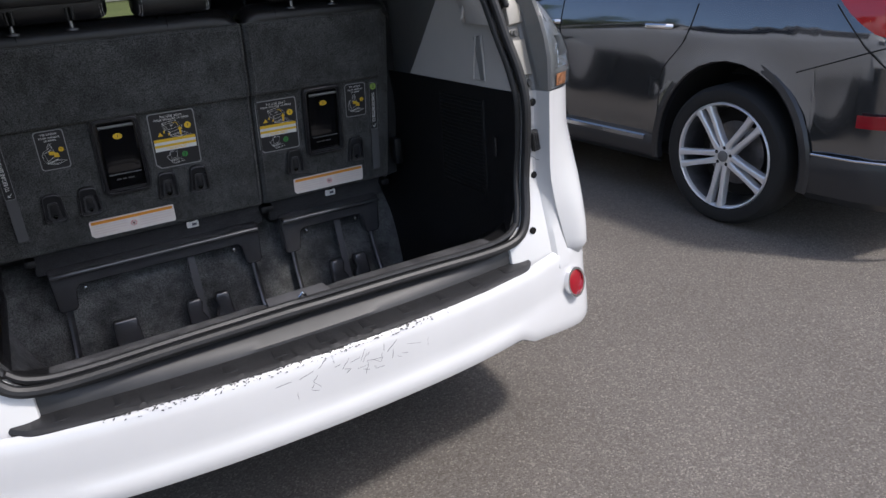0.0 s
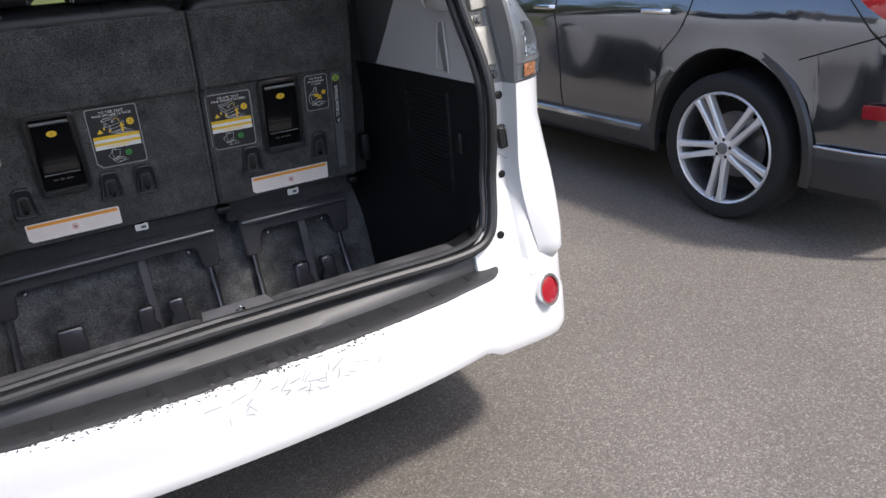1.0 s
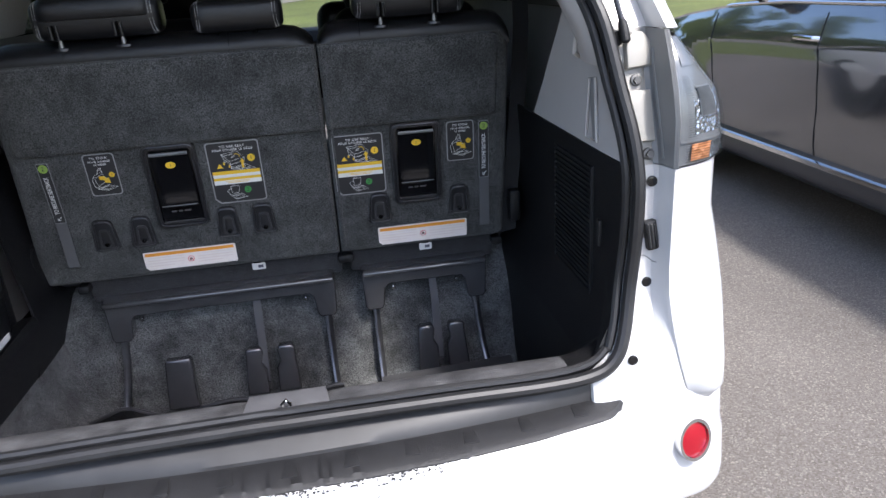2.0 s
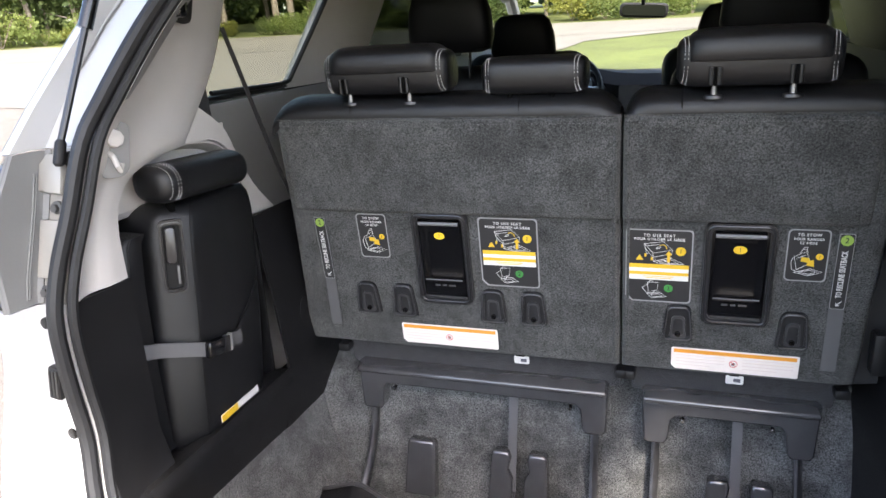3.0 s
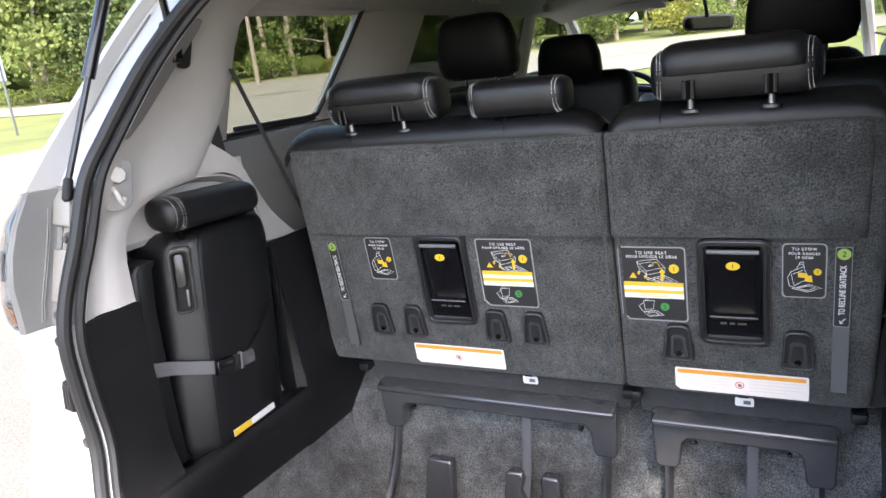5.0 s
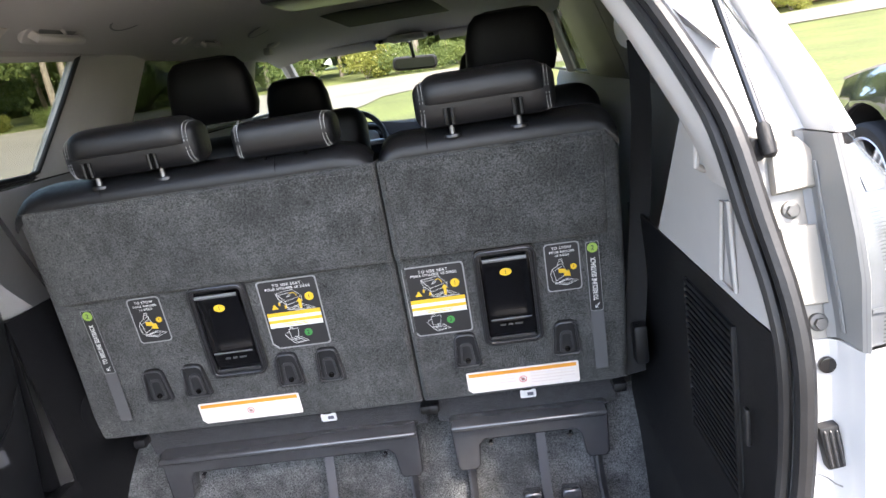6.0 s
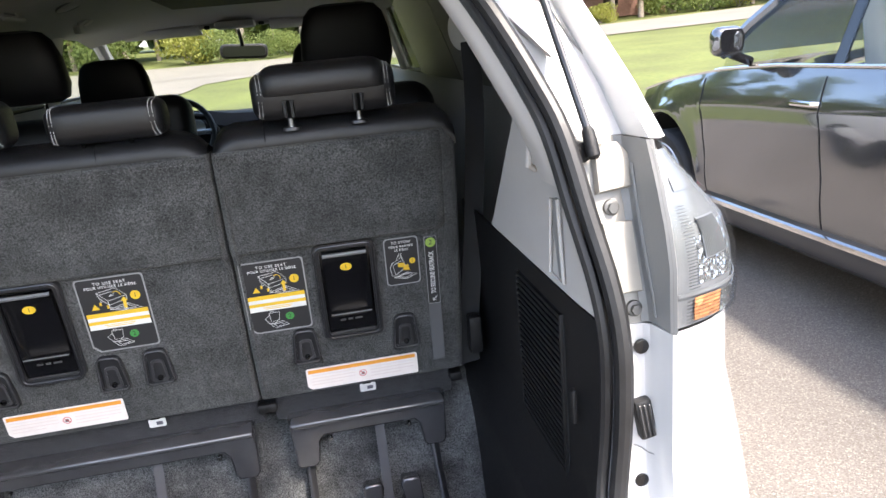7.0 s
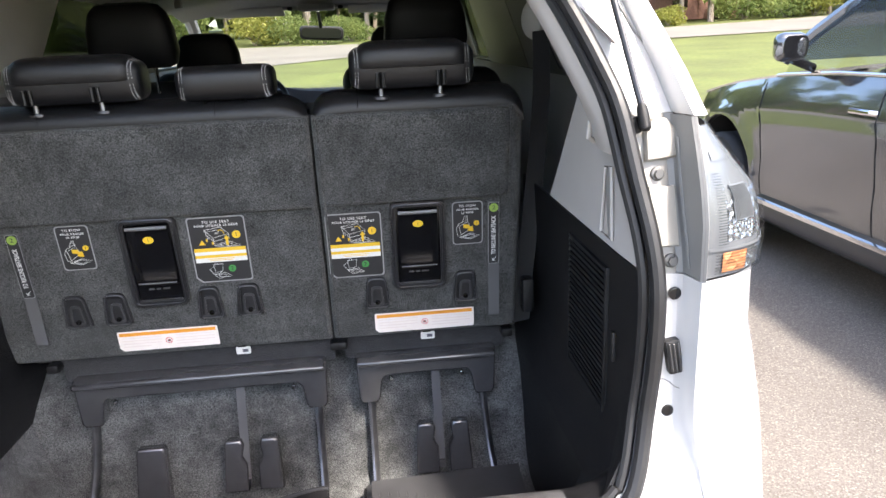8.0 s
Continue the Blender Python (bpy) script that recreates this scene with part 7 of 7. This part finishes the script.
belt([(0.735, 1.08, 1.465), (0.725, 1.03, 1.40), (0.705, 0.95, 1.306), (0.675, 0.88, 1.15), (0.650, 0.845, 1.0), (0.628, 0.833, 0.85), (0.620, 0.83, 0.74)], 0.047, "seat_belt", "black seat belt webbing", [(1, 0.1, 0.1)] * 7)
part("belt_guide", disc(bmesh.new(), (0.752, 1.17, 1.495), (-1, -0.5, 0), 0.055, 0.025, 24, 0.010), GREY_TRIM, van, "round grey belt guide")
part("belt_loop", box((0.738, 1.10, 1.468), (0.016, 0.070, 0.022), 0.008, 2, rotx(-30)), GREY_TRIM, van)
belt([(-0.655, 0.625, 1.510), (-0.660, 0.70, 1.36), (-0.660, 0.78, 1.19), (-0.655, 0.82, 1.10)], 0.010, "seat_belt", "black seat belt webbing", [(0.5, 1, 0)] * 4)
belt([(-0.70, 0.62, 1.50), (-0.70, 0.585, 1.40), (-0.70, 0.592, 1.325)], 0.034, "seat_belt", "black seat belt webbing", [(0, 1, 0.0)] * 3)
part("belt_buckle", box((0.628, 0.79, 0.83), (0.03, 0.04, 0.09), 0.008), BLACK_TRIM, van)

# ---- grey parked estate car beside the van ----
suv = thing("parked_suv", (3.28, 2.2, 0), "dark grey metallic SUV with silver five-spoke wheels, parked alongside", "car")
RW, FW, WR = 0.825, 3.635, 0.372
CX = 3.28
BELT = [(-0.12, 1.05), (0.0, 1.080), (0.5, 1.100), (1.5, 1.098), (2.5, 1.090), (3.0, 1.062), (3.6, 0.995), (4.2, 0.90), (4.5, 0.78)]
WID = [(-0.15, 0.70), (-0.08, 0.80), (0.0, 0.86), (0.1, 0.90), (0.5, 0.925), (1.2, 0.935), (2.4, 0.935), (3.2, 0.93), (3.8, 0.90), (4.2, 0.83), (4.45, 0.68), (4.52, 0.55)]


def arch(y, base):
    z = base
    for c in (RW, FW):
        d = abs(y - c)
        if d < 0.455:
            z = max(z, 0.36 + math.sqrt(0.455 ** 2 - d * d))
    return z


def suv_x(y, z):
    """Half the car's width at a place on its side."""
    zb = interp(y, BELT)
    u = (z - 0.36) / (zb - 0.36)
    bulge = -0.045 * (1 - u / 0.35) ** 2 if u < 0.35 else 0.0
    crease = 0.012 * math.exp(-((u - 0.74) / 0.05) ** 2) - 0.014 * math.exp(-((u - 0.36) / 0.14) ** 2)
    flare = 0.02 * sum(math.exp(-((math.hypot(y - c, z - 0.372) - 0.44) / 0.06) ** 2) for c in (RW, FW))
    return interp(y, WID) + bulge - 0.055 * max(0, (u - 0.78) / 0.22) ** 1.4 + crease + flare


def suv_side(s):
    stations = sorted(set([-0.15, -0.10, -0.02, 0.08, 0.18, 0.28, 0.36] + [RW + 0.4555 * math.cos(math.pi * k / 16) for k in range(17)] + [1.4, 1.6, 1.8, 2.0, 2.3, 2.6, 2.9, 3.1] + [FW + 0.4555 * math.cos(math.pi * k / 16) for k in range(17)] + [4.15, 4.25, 4.35, 4.45, 4.52]))
    rows = []
    for y in stations:
        zb = interp(y, BELT)
        zl = arch(y, 0.40)
        row = []
        for f in (0, 0.08, 0.2, 0.35, 0.5, 0.62, 0.74, 0.82, 0.88, 0.94, 1.0):
            z = zl + (zb - zl) * f
            row.append((CX + s * suv_x(y, z), y, z))
        rows.append(row)
    return loft(rows)


for s in (-1, 1):
    part("body_side", suv_side(s), GREY_PAINT, suv, "dark grey metallic body side", angle=60)
    for c in (RW, FW):
        b = bmesh.new()
        rows = []
        for k in range(25):
            a = math.pi * (-0.06 + 1.12 * k / 24)
            rows.append([(CX + s * (interp(c, WID) + dx), c + r * math.cos(a), 0.37 + r * math.sin(a)) for dx, r in ((-0.03, 0.438), (0.006, 0.441), (0.014, 0.452), (0.010, 0.480), (-0.004, 0.492))])
        add_loft(b, rows)
        part("arch_trim", b, GREY_CLAD, suv, "grey wheel-arch moulding")
        b = bmesh.new()
        add_loft(b, [[(CX + s * x, c + 0.442 * math.cos(math.pi * k / 16), 0.37 + 0.442 * math.sin(math.pi * k / 16)) for x in (0.5, 0.91)] for k in range(17)])
        part("arch_lining", b, DARK, suv)
    part("sill_cladding", thick(loft([[(CX + s * x, y, z) for x, z in ((0.86, 0.25), (0.915, 0.29), (0.925, 0.34), (0.905, 0.40), (0.89, 0.44))] for y in (1.285, 1.6, 2.4, 3.0, 3.175)]), 0.01), GREY_CLAD, suv, "grey lower sill")
    part("sill_strip", thick(loft([[(CX + s * x, y, z) for x, z in ((0.916, 0.368), (0.928, 0.375), (0.926, 0.393), (0.906, 0.402))] for y in (1.38, 1.6, 2.4, 3.0, 3.165)]), 0.004), CHROME, suv, "bright chrome sill strip")
    part("rear_lower", thick(loft([[(CX + s * (interp(y, WID) + dx), y, z) for dx, z in ((-0.05, 0.25), (-0.006, 0.29), (0.006, 0.42), (-0.006, 0.46))] for y in (-0.15, -0.1, 0.0, 0.15, 0.3, 0.37)]), 0.01), GREY_CLAD, suv, "grey lower rear bumper")
    part("moulding", tube([(CX + s * (interp(y, WID) + 0.006), y, 0.465) for y in (-0.1, 0.0, 0.15, 0.3, 0.365)], 0.005, 6), CHROME, suv)
    # door gaps, handles, mouldings
    for pts in ([(1.06, 1.05), (1.10, 0.90), (1.26, 0.74), (1.28, 0.60), (1.262, 0.42)], [(2.12, 1.06), (2.10, 0.80), (2.08, 0.42)], [(3.17, 1.02), (3.14, 0.80), (3.11, 0.42)]):
        b = bmesh.new()
        row = []
        for y, z in spline([Vector((0, y, z)) for y, z in pts], 6) and [(p.y, p.z) for p in spline([Vector((0, y, z)) for y, z in pts], 6)]:
            row.append((CX + s * (suv_x(y, z) + 0.0005), y, z))
        add_tube(b, row, 0.0035, 6)
        part("door_gap", b, DARK, suv)
    for hy in (1.30, 2.22):
        hd = part("door_handle", tube([(CX + s * 0.915, hy - 0.11, 0.945), (CX + s * 0.955, hy - 0.08, 0.950), (CX + s * 0.958, hy + 0.06, 0.950), (CX + s * 0.915, hy + 0.10, 0.945)], 0.013, 10), CHROME, suv, "chrome-edged door handle")
        part("cup", disc(bmesh.new(), (CX + s * 0.915, hy - 0.01, 0.945), (s, 0, 0), 0.045, 0.006, 20, 0.004), GREY_CLAD, hd)
    # greenhouse
    top = lambda y: interp(y, [(-0.05, 1.35), (0.3, 1.52), (0.8, 1.60), (1.4, 1.64), (2.0, 1.625), (2.5, 1.52), (2.9, 1.30), (3.2, 1.09)])
    for y0, y1 in ((0.30, 1.02), (1.10, 2.06), (2.13, 3.02)):
        rows = []
        for k in range(9):
            y = y0 + (y1 - y0) * k / 8
            zb, zt = interp(y, BELT) + 0.012, max(interp(y, BELT) + 0.02, top(y) - 0.045)
            rows.append([(CX + s * (interp(y, WID) - 0.062 - (z - zb) * 0.44), y, z) for z in [zb + (zt - zb) * q / 5 for q in range(6)]])
        part("side_window", loft(rows), GLASS_CAR, suv, "clear reflective window")
    for y0, y1 in ((1.02, 1.10), (2.06, 2.13)):
        rows = [[(CX + s * (interp(y, WID) - 0.060 - (z - 1.06) * 0.44), y, z) for z in (1.06, 1.2, 1.4, 1.58)] for y in (y0, y1)]
        part("window_pillar", thick(loft(rows), 0.01), BLACK_GLOSS, suv)
    part("window_trim", tube([(CX + s * (interp(y, WID) - 0.052), y, interp(y, BELT) + 0.008) for y in (0.25, 0.6, 1.0, 1.5, 2.0, 2.5, 3.0, 3.08)], 0.009, 6), CHROME, suv, "bright window trim")
    part("roof_side", tube([(CX + s * (interp(y, WID) - 0.06 - (top(y) - 1.06) * 0.44), y, top(y) - 0.02) for y in (-0.02, 0.15, 0.3, 0.8, 1.4, 2.0, 2.3, 2.5, 2.7, 2.9, 3.1)], 0.035, 8), GREY_PAINT, suv)
    part("rear_quarter", thick(loft([[(CX + s * (interp(y, WID) - 0.055 - (z - 1.03) * 0.44), y, z) for z in (1.03, 1.15, 1.30, min(1.45, top(y)))] for y in (-0.06, 0.1, 0.32)]), 0.01), GREY_PAINT, suv)
    # mirror
    mb = box((CX + s * 1.03, 2.73, 1.215), (0.17, 0.11, 0.135), 0.045, 4, rotz(s * 12))
    mr = part("wing_mirror", mb, GREY_PAINT, suv, "grey wing mirror with black base")
    part("mirror_glass", prism(rounded(0.135, 0.100, 0.03), Matrix.Translation((CX + s * 1.03, 2.676, 1.218)) @ rotx(90), 0.004), BLACK_GLOSS, mr)
    part("mirror_arm", tube([(CX + s * 0.87, 2.75, 1.11), (CX + s * 1.0, 2.74, 1.155)], 0.022, 8), BLACK_GLOSS, mr)
    # wheels
    for wy in (RW, FW):
        x = CX + s * 0.935
        n = 48
        b = bmesh.new()
        rows = []
        for rr, dx in ((0.284, -0.03), (0.290, 0.0), (0.312, 0.008), (0.348, 0.004), (0.366, -0.012), (0.372, -0.03), (0.372, -0.19), (0.355, -0.215), (0.28, -0.22)):
            rows.append([(x + s * dx, wy + rr * math.cos(2 * math.pi * k / n), WR + rr * math.sin(2 * math.pi * k / n)) for k in range(n)])
        add_loft(b, rows, True)
        wheel = part("wheel", b, TYRE, suv, "black road tyre")
        b = bmesh.new()
        rows = []
        for rr, dx in ((0.286, -0.03), (0.286, -0.004), (0.280, 0.002), (0.272, -0.004), (0.268, -0.022)):
            rows.append([(x + s * dx, wy + rr * math.cos(2 * math.pi * k / n), WR + rr * math.sin(2 * math.pi * k / n)) for k in range(n)])
        add_loft(b, rows, True)
        part("rim", b, ALLOY, wheel, "silver alloy rim")
        part("rim_barrel", loft([[(x + s * dx, wy + rr * math.cos(2 * math.pi * k / n), WR + rr * math.sin(2 * math.pi * k / n)) for k in range(n)] for rr, dx in ((0.269, -0.022), (0.258, -0.05), (0.245, -0.17))], True), METAL, wheel)
        part("brake_disc", disc(bmesh.new(), (x - s * 0.13, wy, WR), (s, 0, 0), 0.17, 0.01, 32), METAL, wheel)
        part("wheel_back", disc(bmesh.new(), (x - s * 0.17, wy, WR), (s, 0, 0), 0.255, 0.01, 32), DARK, wheel)
        for k in range(5):
            a = radians(132) + 2 * math.pi * k / 5
            for off in (-1, 1):
                b = bmesh.new()
                rows = []
                for rr, hw, dx in ((0.040, 0.020, -0.022), (0.10, 0.0150, -0.014), (0.18, 0.0140, -0.012), (0.245, 0.0155, -0.006), (0.274, 0.021, -0.004)):
                    aa = a + off * math.asin(min(0.6, (0.015 + 0.075 * rr) / rr))
                    d, t_ = Vector((0, math.cos(aa), math.sin(aa))), Vector((0, -math.sin(aa), math.cos(aa)))
                    c = Vector((x + s * dx, wy, WR)) + d * rr
                    rows.append([c + t_ * hw, c + t_ * hw * 0.6 + Vector((s * 0.006, 0, 0)), c - t_ * hw * 0.6 + Vector((s * 0.006, 0, 0)), c - t_ * hw, c - t_ * hw - Vector((s * 0.035, 0, 0)), c + t_ * hw - Vector((s * 0.035, 0, 0))])
                add_loft(b, rows, True, True)
                part("spoke", b, ALLOY, wheel)
        part("hub", disc(bmesh.new(), (x - s * 0.045, wy, WR), (s, 0, 0), 0.058, 0.030, 24, 0.008), ALLOY, wheel)
        part("hub_cap", disc(bmesh.new(), (x - s * 0.018, wy, WR), (s, 0, 0), 0.030, 0.010, 20, 0.004), MID_PLASTIC, wheel)
        for k in range(5):
            a = radians(132) + 2 * math.pi * (k + 0.5) / 5
            part("wheel_bolt", disc(bmesh.new(), (x - s * 0.020, wy + 0.046 * math.cos(a), WR + 0.046 * math.sin(a)), (s, 0, 0), 0.010, 0.006, 8, 0.001), DARK, wheel)
# rear end, bonnet and roof
rows = []
for y, z in ((-0.12, 0.30), (-0.14, 0.45), (-0.14, 0.62), (-0.10, 0.72), (-0.12, 0.85), (-0.08, 1.03), (0.02, 1.25), (0.16, 1.46), (0.26, 1.53)):
    w = 0.76 if z < 1.0 else 0.76 - (z - 1.0) * 0.4
    rows.append([(CX + x * w, y + 0.06 * abs(x) ** 3, z) for x in (-1, -0.9, -0.6, 0, 0.6, 0.9, 1)])
part("tail", loft(rows), GREY_PAINT, suv, "grey tailgate and bumper")
rows = []
for y in (0.15, 0.4, 0.8, 1.4, 2.0, 2.3, 2.5):
    w = interp(y, WID) - 0.06 - (top(y) - 1.06) * 0.44
    rows.append([(CX + x * w, y, top(y) + 0.02 * (1 - x * x)) for x in (-1, -0.7, -0.3, 0, 0.3, 0.7, 1)])
part("roof", loft(rows), GREY_PAINT, suv, "grey roof")
part("windscreen", loft([[(CX + x * (interp(y, WID) - 0.07 - (top(y) - 1.06) * 0.44), y + 0.12 * (1 - x * x), top(y)) for x in (-1, -0.5, 0, 0.5, 1)] for y in (2.45, 2.7, 2.95, 3.15)]), GLASS_DARK, suv, "dark windscreen")
rows = []
for y in (3.05, 3.3, 3.6, 3.9, 4.2, 4.4, 4.5):
    w = interp(y, WID) - 0.055
    rows.append([(CX + x * w, y, interp(y, BELT) + 0.045 * (1 - x * x) + 0.012 * (abs(x) > 0.6)) for x in (-1, -0.85, -0.6, -0.3, 0, 0.3, 0.6, 0.85, 1)])
part("bonnet", loft(rows), GREY_PAINT, suv, "grey bonnet")
part("nose", thick(loft([[(CX + x * 0.62, 4.53 - 0.1 * x * x, z) for x in (-1, -0.5, 0, 0.5, 1)] for z in (0.25, 0.5, 0.78)]), 0.02), GREY_CLAD, suv)
part("underbody", box((CX, 2.2, 0.30), (1.5, 4.3, 0.10), 0.02), DARK, suv)
part("cabin_floor", box((CX, 1.6, 0.80), (1.6, 2.9, 0.05), 0.02), DARK, suv)
for x in (-0.42, 0.42):
    for y in (1.25, 2.15):
        part("seat_back", box((CX + x, y, 1.12), (0.46, 0.14, 0.55), 0.05, 3, rotx(-12)), TAN, suv, "light beige seat")
for s in (-1, 1):
    rows = []
    for z, ya, yb in ((0.935, -0.10, 0.05), (0.955, -0.10, 0.13), (0.985, -0.095, 0.19), (1.02, -0.09, 0.245), (1.055, -0.08, 0.29), (1.085, -0.07, 0.32)):
        rows.append([(CX + s * (interp(y, WID) + 0.006 - 0.03 * max(0, (z - 1.0) / 0.085)), y, z) for y in [ya + (yb - ya) * q / 8 for q in range(9)]])
    tlm = part("tail_lamp", thick(loft(rows), 0.012), RED_LAMP, suv, "red tail lamp wrapping the rear corner")
    part("lamp_core", thick(loft([[(CX + s * (interp(y, WID) + 0.010), y, z) for y in (-0.05, 0.05, 0.16)] for z in (0.975, 1.0)]), 0.006), AMBER, tlm)
    part("reflector", thick(loft([[(CX + s * (interp(y, WID) + 0.008), y, z) for z in (0.600, 0.650)] for y in (-0.06, 0.0, 0.08, 0.155)]), 0.008), RED_LENS, suv, "red bumper reflector")
    for pts in (((0.46, 0.790), (0.30, 0.838), (0.11, 0.895), (0.0, 0.925)), ((0.33, 1.051), (0.183, 0.920), (0.10, 0.85), (0.018, 0.776))):
        seam = [Vector((0, y, z)) for y, z in pts]
        part("bumper_seam", tube([(CX + s * (suv_x(p.y, p.z) + 0.0005), p.y, p.z) for p in spline(seam, 8)], 0.0030, 6), DARK, suv)

# set the car on its place; the upper body is a little taller than the base outline
suv.location += Vector((0.29, 0.165, 0.0))
for ob in suv.children:
    if ob.name.startswith("wheel"):
        continue
    for o in (ob, *ob.children):
        for v in o.data.vertices:
            if v.co.z > 0.4:
                v.co.z = 0.4 + (v.co.z - 0.4) * 1.13
